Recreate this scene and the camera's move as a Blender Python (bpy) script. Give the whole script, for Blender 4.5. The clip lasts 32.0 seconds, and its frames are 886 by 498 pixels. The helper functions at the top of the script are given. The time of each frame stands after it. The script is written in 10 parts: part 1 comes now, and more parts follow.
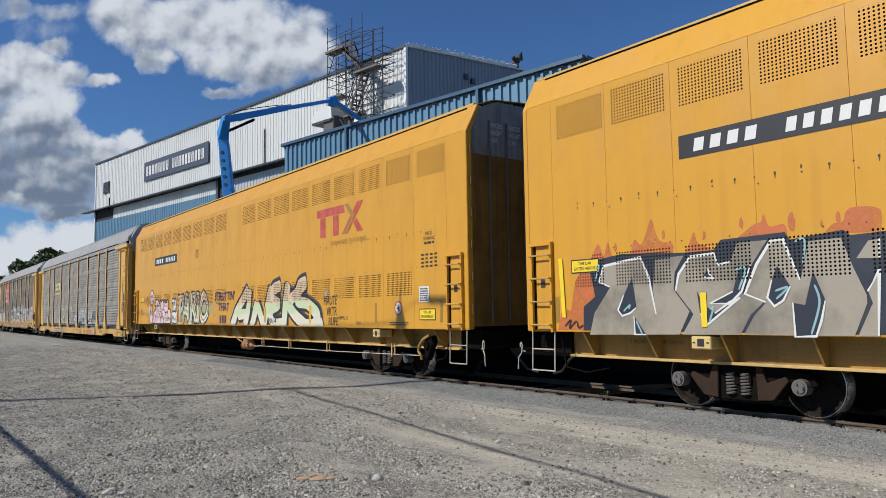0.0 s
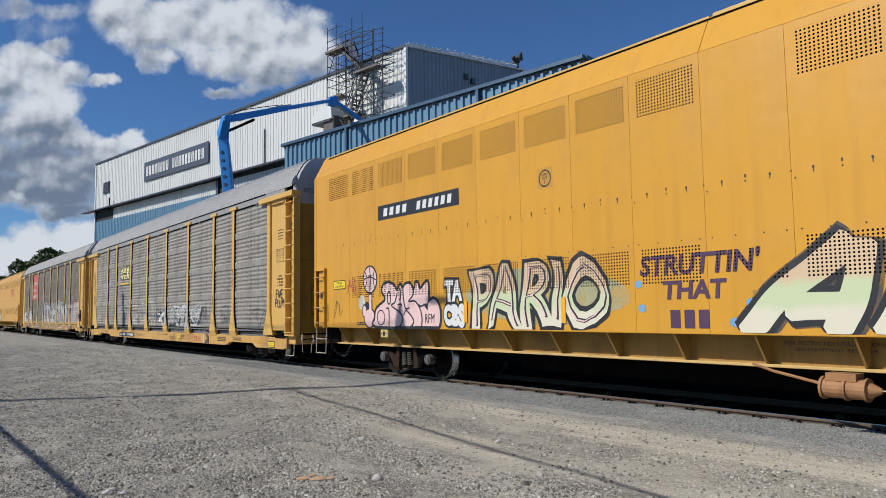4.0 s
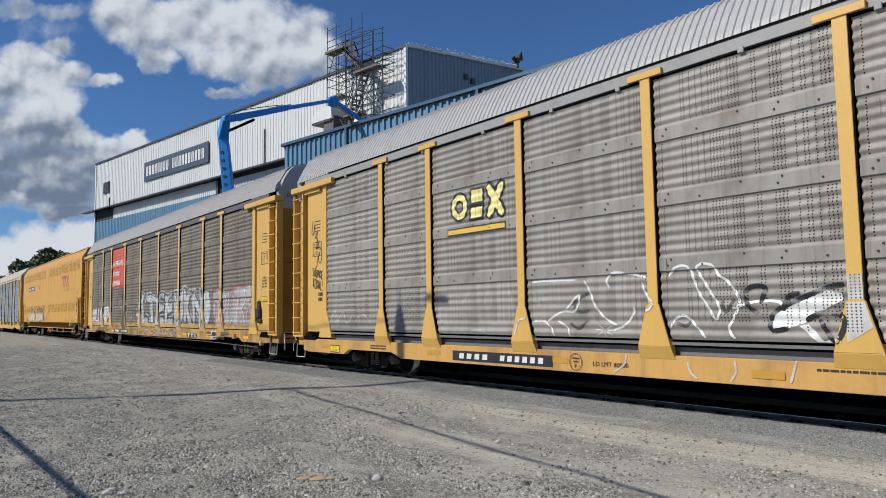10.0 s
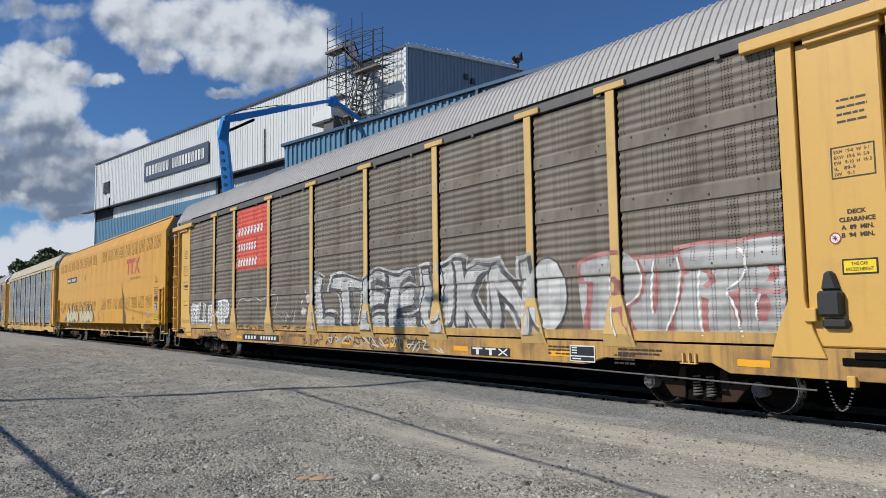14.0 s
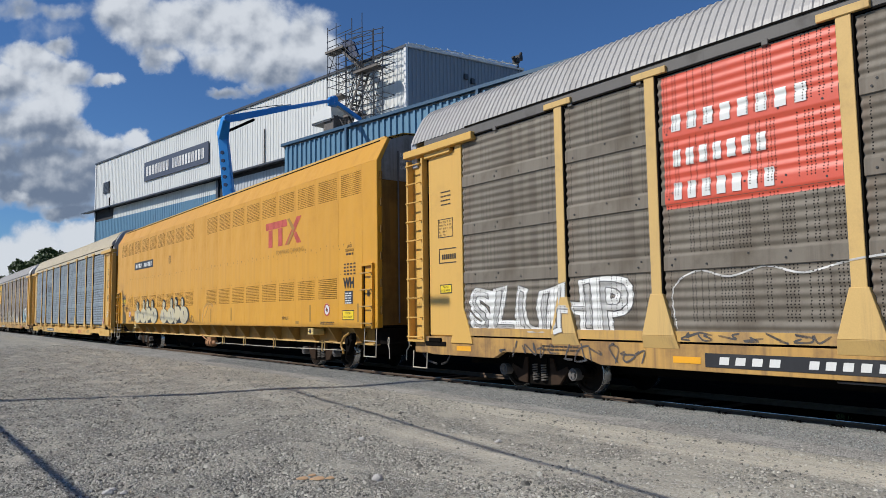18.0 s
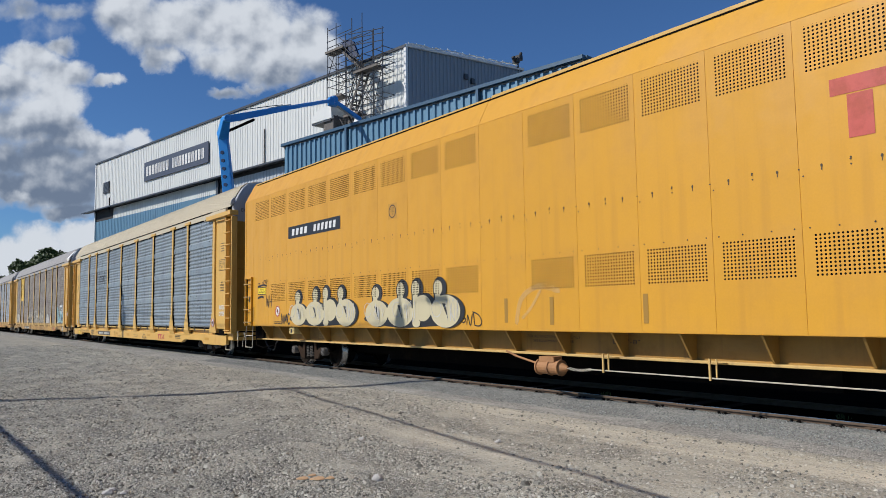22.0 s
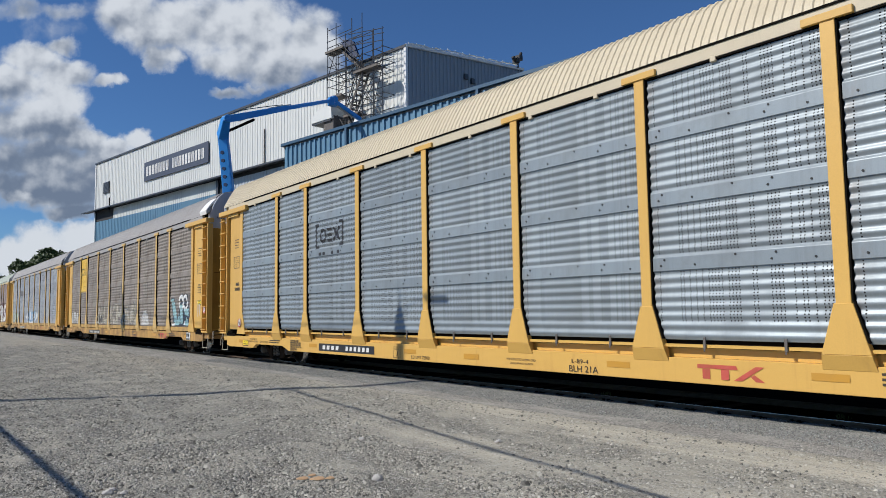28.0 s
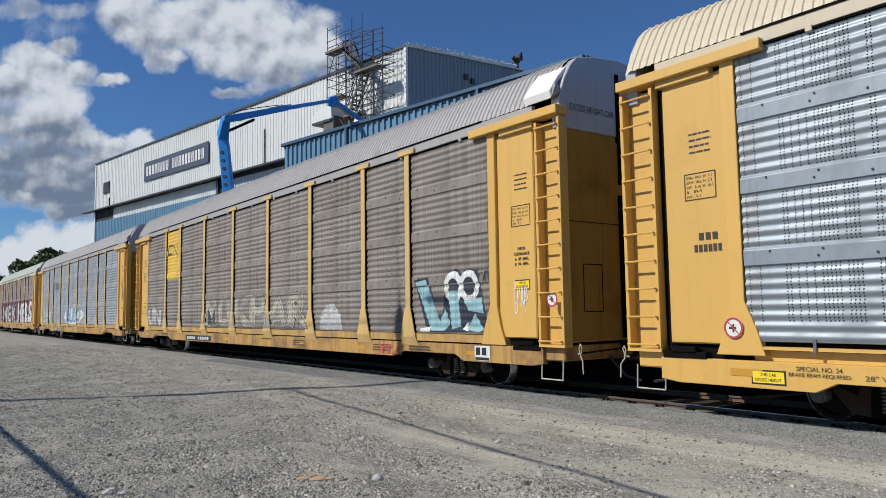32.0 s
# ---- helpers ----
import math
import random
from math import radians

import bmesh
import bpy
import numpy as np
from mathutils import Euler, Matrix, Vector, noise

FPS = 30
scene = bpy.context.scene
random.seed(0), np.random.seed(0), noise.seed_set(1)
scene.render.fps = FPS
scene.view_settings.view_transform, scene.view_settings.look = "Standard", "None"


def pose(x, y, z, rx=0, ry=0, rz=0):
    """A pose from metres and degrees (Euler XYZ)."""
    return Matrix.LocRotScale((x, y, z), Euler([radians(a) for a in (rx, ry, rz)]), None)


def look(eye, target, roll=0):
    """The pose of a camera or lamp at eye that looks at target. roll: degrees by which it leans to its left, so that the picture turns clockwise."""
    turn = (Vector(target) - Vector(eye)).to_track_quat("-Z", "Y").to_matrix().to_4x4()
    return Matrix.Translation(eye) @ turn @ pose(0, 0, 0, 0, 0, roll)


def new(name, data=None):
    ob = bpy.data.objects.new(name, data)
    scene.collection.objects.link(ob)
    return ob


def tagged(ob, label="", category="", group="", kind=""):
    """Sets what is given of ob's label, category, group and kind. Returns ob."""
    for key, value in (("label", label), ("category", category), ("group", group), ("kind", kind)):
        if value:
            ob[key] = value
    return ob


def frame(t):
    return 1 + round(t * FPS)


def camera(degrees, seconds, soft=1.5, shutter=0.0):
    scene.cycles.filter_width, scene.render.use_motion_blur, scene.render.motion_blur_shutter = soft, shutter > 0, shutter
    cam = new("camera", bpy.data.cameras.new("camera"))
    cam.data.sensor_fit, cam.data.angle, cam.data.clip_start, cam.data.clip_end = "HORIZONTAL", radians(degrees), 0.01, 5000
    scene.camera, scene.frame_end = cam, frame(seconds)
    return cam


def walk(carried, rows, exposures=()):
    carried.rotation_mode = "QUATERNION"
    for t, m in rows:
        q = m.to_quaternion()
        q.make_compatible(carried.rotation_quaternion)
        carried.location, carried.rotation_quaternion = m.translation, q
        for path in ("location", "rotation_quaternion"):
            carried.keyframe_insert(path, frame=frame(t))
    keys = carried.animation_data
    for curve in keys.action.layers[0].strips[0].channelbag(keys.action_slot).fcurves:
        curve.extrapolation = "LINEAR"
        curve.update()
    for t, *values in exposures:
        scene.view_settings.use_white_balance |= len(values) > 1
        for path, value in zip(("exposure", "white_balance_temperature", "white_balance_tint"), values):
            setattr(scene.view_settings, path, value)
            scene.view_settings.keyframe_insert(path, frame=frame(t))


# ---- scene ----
# World: x along the track (the train runs towards +x), y away from the eye, z up, ground at 0.
cam = camera(62.19, 32.0, 0.55)
EYE = (0.0, 0.0, 1.55)
STAND = look(EYE, (-8.0823, 5.8278, 2.3938), -0.848)
walk(cam, [(0, STAND), (32, STAND)])

# The track runs past the eye at a slight skew to the x axis: train, rails and ballast are laid out straight and turned together.
TRACK = Matrix.Rotation(radians(0.896), 4, "Z")
FACE = 8.749         # near side of the train
RAIL_TOP = 0.11
GAUGE_NEAR, GAUGE_FAR = FACE + 0.80, FACE + 2.27
# how far the train has gone at each full second, m
GONE = (0.0, 4.566, 9.053, 13.497, 17.932, 22.375, 26.81, 31.234, 35.669, 40.071, 44.419, 48.765, 53.05, 57.16, 61.225, 65.357, 69.491,
        73.566, 77.596, 81.614, 85.621, 89.739, 94.052, 98.38, 102.675, 107.045, 111.346, 115.439, 119.547, 123.782, 128.03, 132.29, 136.575)


def run(t):
    """How far the train has gone at t seconds: a smooth curve through the full seconds."""
    i = min(int(t), 31)
    u = t - i
    p1, p2 = GONE[i], GONE[i + 1]
    m1 = (p2 - GONE[i - 1]) / 2 if i else p2 - p1
    m2 = (GONE[i + 2] - p1) / 2 if i < 31 else p2 - p1
    return (2 * u ** 3 - 3 * u * u + 1) * p1 + (u ** 3 - 2 * u * u + u) * m1 + (3 * u * u - 2 * u ** 3) * p2 + (u ** 3 - u * u) * m2


def on_track(ob, x=0.0, y=0.0, z=0.0):
    """Sets a thing down beside or on the track, turned with it."""
    ob.matrix_world = TRACK @ Matrix.Translation((x, y, z))
    return ob


# ---- light ----
SUN_EL, SUN_TO = 40.0, Vector((-0.345, -0.939, 0.0))
world = bpy.data.worlds.new("world")
scene.world = world
world.use_nodes = True
wn = world.node_tree.nodes
sky = wn.new("ShaderNodeTexSky")
sky.sky_type = "NISHITA"
sky.sun_disc = False
sky.sun_elevation = radians(SUN_EL)
sky.sun_rotation = math.atan2(SUN_TO.x, SUN_TO.y)
sky.altitude, sky.air_density, sky.dust_density, sky.ozone_density = 100, 1.0, 0.0, 6.0
wn["Background"].inputs["Strength"].default_value = 0.071
tint = wn.new("ShaderNodeMix")
tint.data_type, tint.blend_type = "RGBA", "MULTIPLY"
tint.inputs["Factor"].default_value = 1.0
tint.inputs["B"].default_value = (0.72, 0.97, 1.24, 1.0)
world.node_tree.links.new(sky.outputs[0], tint.inputs["A"])
world.node_tree.links.new(tint.outputs["Result"], wn["Background"].inputs["Color"])
sun_data = bpy.data.lights.new("sun", "SUN")
sun_data.energy, sun_data.angle, sun_data.color = 4.5, radians(0.53), (1.0, 0.96, 0.90)
sun = new("sun", sun_data)
sun_dir = (SUN_TO.normalized() * math.cos(radians(SUN_EL)) + Vector((0, 0, math.sin(radians(SUN_EL))))).normalized()
sun.matrix_world = look(sun_dir * 60, (0, 0, 0))


# ---- materials ----
def mat_new(name, rough=0.6, metal=0.0):
    m = bpy.data.materials.new(name)
    m.use_nodes = True
    nt = m.node_tree
    b = nt.nodes["Principled BSDF"]
    b.inputs["Roughness"].default_value = rough
    b.inputs["Metallic"].default_value = metal
    return m, nt, b


def calc(nt, op, a, b=None, c=None, clamp=False):
    n = nt.nodes.new("ShaderNodeMath")
    n.operation = op
    n.use_clamp = clamp
    for i, v in enumerate((a, b, c)):
        if v is None:
            continue
        if isinstance(v, (int, float)):
            n.inputs[i].default_value = v
        else:
            nt.links.new(v, n.inputs[i])
    return n.outputs[0]


def coords(nt, scale=(1, 1, 1), space="Object"):
    tc = nt.nodes.new("ShaderNodeTexCoord")
    mp = nt.nodes.new("ShaderNodeMapping")
    mp.inputs["Scale"].default_value = scale
    nt.links.new(tc.outputs[space], mp.inputs["Vector"])
    return mp.outputs[0]


def noise_tex(nt, vec, scale, detail=4.0, rough=0.55):
    n = nt.nodes.new("ShaderNodeTexNoise")
    n.inputs["Scale"].default_value = scale
    n.inputs["Detail"].default_value = detail
    n.inputs["Roughness"].default_value = rough
    nt.links.new(vec, n.inputs["Vector"])
    return n.outputs["Fac"]


def ramp(nt, fac, lo, hi):
    n = nt.nodes.new("ShaderNodeMapRange")
    n.interpolation_type = "SMOOTHSTEP"
    n.inputs["From Min"].default_value = lo
    n.inputs["From Max"].default_value = hi
    nt.links.new(fac, n.inputs["Value"])
    return n.outputs["Result"]


def mix(nt, fac, a, b, mode="MIX"):
    n = nt.nodes.new("ShaderNodeMix")
    n.data_type = "RGBA"
    n.blend_type = mode
    for sock, v in ((n.inputs["Factor"], fac), (n.inputs["A"], a), (n.inputs["B"], b)):
        if isinstance(v, (int, float)):
            sock.default_value = v
        elif isinstance(v, tuple):
            sock.default_value = (*v, 1.0) if len(v) == 3 else v
        else:
            nt.links.new(v, sock)
    return n.outputs["Result"]


def bump(nt, b, height, strength=0.3, dist=0.01):
    n = nt.nodes.new("ShaderNodeBump")
    n.inputs["Strength"].default_value = strength
    n.inputs["Distance"].default_value = dist
    nt.links.new(height, n.inputs["Height"])
    nt.links.new(n.outputs[0], b.inputs["Normal"])


def worn(name, colour, dirt, rough=0.55, metal=0.0, scale=1.0, amount=0.45, streak=0.35, grain=0.12, vary=0.10, bumpy=0.15, lo=0.50, wave=0.0):
    """Paint or bare metal with blotches, downward streaks, grain and a little change from piece to piece."""
    m, nt, b = mat_new(name, rough, metal)
    p = coords(nt)
    info = nt.nodes.new("ShaderNodeObjectInfo")
    blot = ramp(nt, noise_tex(nt, p, 0.9 * scale, 6, 0.65), lo, lo + 0.28)
    strk = ramp(nt, noise_tex(nt, coords(nt, (7 * scale, 7 * scale, 0.35 * scale)), 1.0, 4, 0.6), lo + 0.02, lo + 0.30)
    fine = noise_tex(nt, p, 55 * scale, 3, 0.6)
    c = mix(nt, calc(nt, "MULTIPLY", blot, amount), colour, dirt)
    c = mix(nt, calc(nt, "MULTIPLY", strk, streak), c, dirt)
    shade = calc(nt, "ADD", calc(nt, "MULTIPLY", fine, grain * 2), 1.0 - grain)
    shade = calc(nt, "ADD", shade, calc(nt, "MULTIPLY", calc(nt, "SUBTRACT", info.outputs["Random"], 0.5), vary))
    comb = nt.nodes.new("ShaderNodeCombineColor")
    for i in range(3):
        nt.links.new(shade, comb.inputs[i])
    c = mix(nt, 1.0, c, comb.outputs[0], "MULTIPLY")
    nt.links.new(c, b.inputs["Base Color"])
    nt.links.new(calc(nt, "ADD", calc(nt, "MULTIPLY", blot, 0.2), rough - 0.05, clamp=True), b.inputs["Roughness"])
    high = calc(nt, "ADD", fine, calc(nt, "MULTIPLY", blot, 2.0))
    if wave:
        # plates buckle a little between their welds
        high = calc(nt, "ADD", high, calc(nt, "MULTIPLY", noise_tex(nt, coords(nt, (1.0, 1.0, 0.7)), 1.6, 2, 0.5), wave))
    bump(nt, b, high, bumpy, 0.004)
    return m


def matt(m, level=0.0):
    m.node_tree.nodes["Principled BSDF"].inputs["Specular IOR Level"].default_value = level
    return m


def dots(nt, px, pz, radius, dx, dz):
    """1 inside round holes on a grid of pitch dx, dz."""
    u = calc(nt, "SUBTRACT", calc(nt, "FRACT", calc(nt, "DIVIDE", px, dx)), 0.5)
    v = calc(nt, "SUBTRACT", calc(nt, "FRACT", calc(nt, "DIVIDE", pz, dz)), 0.5)
    uu = calc(nt, "MULTIPLY", calc(nt, "MULTIPLY", u, dx), calc(nt, "MULTIPLY", u, dx))
    vv = calc(nt, "MULTIPLY", calc(nt, "MULTIPLY", v, dz), calc(nt, "MULTIPLY", v, dz))
    return calc(nt, "LESS_THAN", calc(nt, "ADD", uu, vv), radius * radius)


def between(nt, v, lo, hi):
    return calc(nt, "MULTIPLY", calc(nt, "GREATER_THAN", v, lo), calc(nt, "LESS_THAN", v, hi))


def drill(m, mask_of, dark=(0.012, 0.010, 0.008)):
    """Cuts holes into a material's colour; mask_of(nt, x, z) gives 1 in a hole."""
    nt = m.node_tree
    b = nt.nodes["Principled BSDF"]
    sep = nt.nodes.new("ShaderNodeSeparateXYZ")
    tc = nt.nodes.new("ShaderNodeTexCoord")
    nt.links.new(tc.outputs["Object"], sep.inputs[0])
    hole = mask_of(nt, sep.outputs["X"], sep.outputs["Z"])
    old = b.inputs["Base Color"].links[0].from_socket
    nt.links.new(mix(nt, hole, old, dark), b.inputs["Base Color"])
    rough_old = b.inputs["Roughness"].links[0].from_socket
    nt.links.new(calc(nt, "MAXIMUM", rough_old, hole), b.inputs["Roughness"])
    # nothing gleams inside a hole
    solid_part = calc(nt, "SUBTRACT", 1.0, hole)
    nt.links.new(calc(nt, "MULTIPLY", solid_part, b.inputs["Specular IOR Level"].default_value), b.inputs["Specular IOR Level"])
    nt.links.new(calc(nt, "MULTIPLY", solid_part, b.inputs["Metallic"].default_value), b.inputs["Metallic"])
    return m


YEL = (0.605, 0.299, 0.023)
YEL2 = (0.610, 0.365, 0.088)
A_YELLOW = worn("smooth_yellow_paint", YEL, (0.43, 0.205, 0.03), 0.42, 0, 0.6, 0.42, 0.32, 0.06, 0.05, 0.10, 0.46, 55.0)


def a_holes(nt, x, z):
    g = dots(nt, calc(nt, "SUBTRACT", x, 0.135), calc(nt, "ADD", z, 0.010), 0.0145, 0.0537, 0.0475)
    rows = calc(nt, "MAXIMUM", between(nt, z, 4.372, 4.943), between(nt, z, 1.896, 2.404))
    return calc(nt, "MULTIPLY", g, calc(nt, "MULTIPLY", rows, between(nt, x, 0.135, 1.155)))


def a_holes_top(nt, x, z):
    g = dots(nt, calc(nt, "SUBTRACT", x, 0.135), calc(nt, "ADD", z, 0.010), 0.0145, 0.0537, 0.0475)
    return calc(nt, "MULTIPLY", g, calc(nt, "MULTIPLY", between(nt, z, 4.372, 4.943), between(nt, x, 0.135, 1.155)))


A_PERF = drill(worn("perforated_yellow_panel", YEL, (0.43, 0.205, 0.03), 0.42, 0, 0.6, 0.42, 0.32, 0.06, 0.05, 0.10, 0.46, 55.0), a_holes)
A_PERF_TOP = drill(worn("yellow_end_panel", YEL, (0.43, 0.205, 0.03), 0.42, 0, 0.6, 0.42, 0.32, 0.06, 0.05, 0.10, 0.46, 55.0), a_holes_top)
B_YELLOW = worn("weathered_yellow_paint", YEL2, (0.42, 0.24, 0.07), 0.5, 0, 1.0, 0.5, 0.35, 0.08, 0.06, 0.12)
SILL_BROWN = worn("rust_brown_sill", (0.47, 0.27, 0.070), (0.13, 0.075, 0.045), 0.7, 0, 1.0, 0.85, 0.65, 0.10, 0.05, 0.2, 0.41)
SILL_DIRTY = worn("rusty_yellow_sill", (0.56, 0.315, 0.082), (0.21, 0.115, 0.055), 0.65, 0, 0.8, 0.6, 0.38, 0.08, 0.05, 0.15, 0.44)
# yellow darkened beyond its dirt: the overhang's shade is in the colour
A_SILL = worn("shaded_grimy_yellow_sill", (0.36, 0.200, 0.040), (0.14, 0.085, 0.032), 0.7, 0, 1.0, 0.65, 0.4, 0.08, 0.05, 0.1, 0.46)
DUSTY_POST = worn("dust_covered_yellow_paint", (0.56, 0.37, 0.13), (0.23, 0.16, 0.09), 0.7, 0, 1.0, 0.7, 0.5, 0.10, 0.06, 0.12)
RUSTY_ORANGE = worn("rusty_orange_casting", (0.34, 0.165, 0.065), (0.15, 0.075, 0.04), 0.75, 0, 3.0, 0.7, 0.3)
RUNG = worn("brownish_yellow_rod", (0.46, 0.29, 0.10), (0.20, 0.12, 0.06), 0.5, 0, 3.0, 0.6, 0.3)
PAD_CREAM = worn("cream_yellow_casting", (0.62, 0.46, 0.17), (0.34, 0.22, 0.09), 0.6, 0, 4.0, 0.6, 0.3)
LEDGE = worn("stained_yellow_ledge", (0.50, 0.30, 0.08), (0.22, 0.14, 0.075), 0.65, 0, 1.4, 0.8, 0.6, 0.1, 0.05, 0.15, 0.42)
# end colours darkened: the shade between the cars is put into the paint
B_END = matt(worn("shaded_yellow_end", (0.36, 0.205, 0.038), (0.17, 0.095, 0.025), 0.8, 0, 1.0, 0.7, 0.6, 0.08, 0.05, 0.1, 0.45), 0.15)
END_SHADE = matt(worn("shaded_grimy_yellow_end", (0.23, 0.125, 0.028), (0.10, 0.056, 0.018), 0.8, 0, 1.0, 0.7, 0.6, 0.08, 0.05, 0.1, 0.42), 0.15)
A_CAP = worn("weathered_grey_end", (0.25, 0.25, 0.24), (0.10, 0.085, 0.065), 0.65, 0.1, 1.6, 0.7, 0.7, 0.08, 0.05, 0.1, 0.44)
SILL_CLEAN = worn("yellow_sill", YEL2, (0.40, 0.20, 0.05), 0.5, 0, 1.2, 0.4, 0.3, 0.06, 0.05, 0.1)


def sheet_holes(nt, x, z):
    cell = calc(nt, "FLOOR", calc(nt, "DIVIDE", x, 0.050))
    wn_ = nt.nodes.new("ShaderNodeTexWhiteNoise")
    wn_.noise_dimensions = "1D"
    nt.links.new(cell, wn_.inputs["W"])
    keep = calc(nt, "LESS_THAN", wn_.outputs["Value"], 0.50)
    d = dots(nt, x, z, 0.0100, 0.050, 0.040)
    return calc(nt, "MULTIPLY", calc(nt, "MULTIPLY", d, keep), calc(nt, "GREATER_THAN", z, 0.24))


def sheet_mat(name, colour, dirt, rough=0.45, metal=0.55, amount=0.6, streak=0.5):
    m = worn(name, colour, dirt, rough, metal, 1.3, amount, streak, 0.10, 0.16, 0.12, 0.44)
    nt = m.node_tree
    b = nt.nodes["Principled BSDF"]
    # brown run-off beside the posts
    where = nt.nodes.new("ShaderNodeSeparateXYZ")
    nt.links.new(nt.nodes["Texture Coordinate"].outputs["Object"], where.inputs[0])
    edge = ramp(nt, calc(nt, "MULTIPLY", where.outputs["X"], -1.0), -0.42, 0.0)
    run = ramp(nt, noise_tex(nt, coords(nt, (2.5, 1, 1.2)), 1.3, 5, 0.65), 0.42, 0.66)
    old = b.inputs["Base Color"].links[0].from_socket
    nt.links.new(mix(nt, calc(nt, "MULTIPLY", calc(nt, "MULTIPLY", edge, run), 0.55), old, (0.16, 0.095, 0.055)), b.inputs["Base Color"])
    return drill(m, sheet_holes, (0.02, 0.019, 0.018))


SHEETS = {
    "B1": sheet_mat("dull_galvanised_sheet", (0.282, 0.266, 0.236), (0.160, 0.134, 0.102), 0.66, 0.10),
    "B2": sheet_mat("sooty_galvanised_sheet", (0.170, 0.149, 0.118), (0.092, 0.074, 0.054), 0.76, 0.02),
    "B3": sheet_mat("bright_galvanised_sheet", (0.248, 0.288, 0.312), (0.175, 0.198, 0.212), 0.50, 0.28, 0.5, 0.4),
    "B4": sheet_mat("brown_stained_galvanised_sheet", (0.23, 0.205, 0.18), (0.135, 0.105, 0.08), 0.72, 0.05),
    "B5": sheet_mat("pale_galvanised_sheet", (0.35, 0.37, 0.39), (0.24, 0.24, 0.24), 0.5, 0.3),
    "B6": sheet_mat("stained_reddish_sheet", (0.26, 0.21, 0.20), (0.15, 0.10, 0.09), 0.6, 0.1),
}
ROOFS = {
    "B1": worn("grey_beige_roof", (0.34, 0.335, 0.325), (0.21, 0.195, 0.18), 0.6, 0.1, 1.2, 0.5, 0.3),
    "B2": worn("silver_roof", (0.34, 0.33, 0.315), (0.21, 0.195, 0.175), 0.6, 0.15, 1.2, 0.5, 0.3),
    "B3": worn("cream_roof", (0.52, 0.45, 0.32), (0.34, 0.28, 0.19), 0.6, 0.0, 1.0, 0.35, 0.3),
    "B4": worn("grey_roof", (0.36, 0.345, 0.33), (0.22, 0.195, 0.17), 0.6, 0.1, 1.2, 0.5, 0.3),
}
EAVES = {"B2": worn("grimy_grey_eave", (0.115, 0.108, 0.10), (0.06, 0.052, 0.045), 0.7, 0.1, 2.0, 0.6, 0.3), "B1": worn("dull_grey_eave", (0.27, 0.265, 0.255), (0.15, 0.135, 0.12), 0.65, 0.1, 1.6, 0.5, 0.3)}
ROOFS["B5"] = ROOFS["B4"]
ROOFS["B6"] = worn("pale_green_roof", (0.46, 0.50, 0.42), (0.30, 0.32, 0.27), 0.6, 0.0, 1.0, 0.35, 0.3)
SILVER_END = worn("silver_end_cap", (0.42, 0.43, 0.45), (0.15, 0.145, 0.14), 0.5, 0.3, 1.5)
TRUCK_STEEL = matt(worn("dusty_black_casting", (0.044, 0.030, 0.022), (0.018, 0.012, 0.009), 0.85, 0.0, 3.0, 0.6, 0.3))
# near-black grime that also holds the shade under the cars
DARK_STEEL = matt(worn("shade_darkened_grimy_steel", (0.009, 0.008, 0.0072), (0.026, 0.019, 0.014), 0.85, 0.0, 2.5, 0.6, 0.3))
GREY_STEEL = matt(worn("dusty_grey_steel", (0.13, 0.12, 0.112), (0.055, 0.043, 0.035), 0.75, 0.1, 3.0, 0.6, 0.3), 0.25)
SPRING_STEEL = worn("dusty_spring_steel", (0.14, 0.127, 0.112), (0.06, 0.05, 0.042), 0.7, 0.1, 4.0, 0.5, 0.2)
WHEEL_STEEL = matt(worn("worn_wheel_steel", (0.022, 0.018, 0.015), (0.055, 0.038, 0.027), 0.7, 0.1, 4.0, 0.8, 0.1))
TREAD_STEEL = worn("polished_wheel_tread", (0.48, 0.47, 0.46), (0.28, 0.25, 0.22), 0.3, 0.9, 4.0, 0.4, 0.1)
PALE_ROD = worn("pale_painted_rod", (0.50, 0.45, 0.36), (0.30, 0.25, 0.2), 0.5, 0.1, 3.0)
DECK_GREY = worn("grimy_grey_channel", (0.17, 0.165, 0.16), (0.08, 0.072, 0.065), 0.6, 0.2, 2.0, 0.7, 0.4)
RUST = matt(worn("rusty_rail_steel", (0.135, 0.098, 0.072), (0.065, 0.046, 0.034), 0.85, 0.0, 4.0, 0.6, 0.0))
RAIL_HEAD = worn("shiny_rail_head", (0.45, 0.43, 0.41), (0.25, 0.20, 0.16), 0.3, 0.9, 3.0)
TIE_WOOD = matt(worn("weathered_sleeper_wood", (0.060, 0.046, 0.036), (0.03, 0.023, 0.019), 0.9, 0, 4.0))


def plain(name, colour, rough=0.6, dirt=0.75):
    return worn(name, colour, tuple(c * dirt for c in colour), rough, 0, 2.0, 0.4, 0.3, 0.06, 0.0, 0.05)


BLACK = plain("black_paint", (0.022, 0.021, 0.022))
WHITE = plain("white_paint", (0.74, 0.73, 0.70))


# ---- mesh helpers ----
def box(bm, x0, x1, y0, y1, z0, z1):
    vs = [bm.verts.new(p) for p in ((x0, y0, z0), (x1, y0, z0), (x1, y1, z0), (x0, y1, z0),
                                    (x0, y0, z1), (x1, y0, z1), (x1, y1, z1), (x0, y1, z1))]
    for f in ((3, 2, 1, 0), (4, 5, 6, 7), (0, 1, 5, 4), (1, 2, 6, 5), (2, 3, 7, 6), (3, 0, 4, 7)):
        bm.faces.new([vs[i] for i in f])


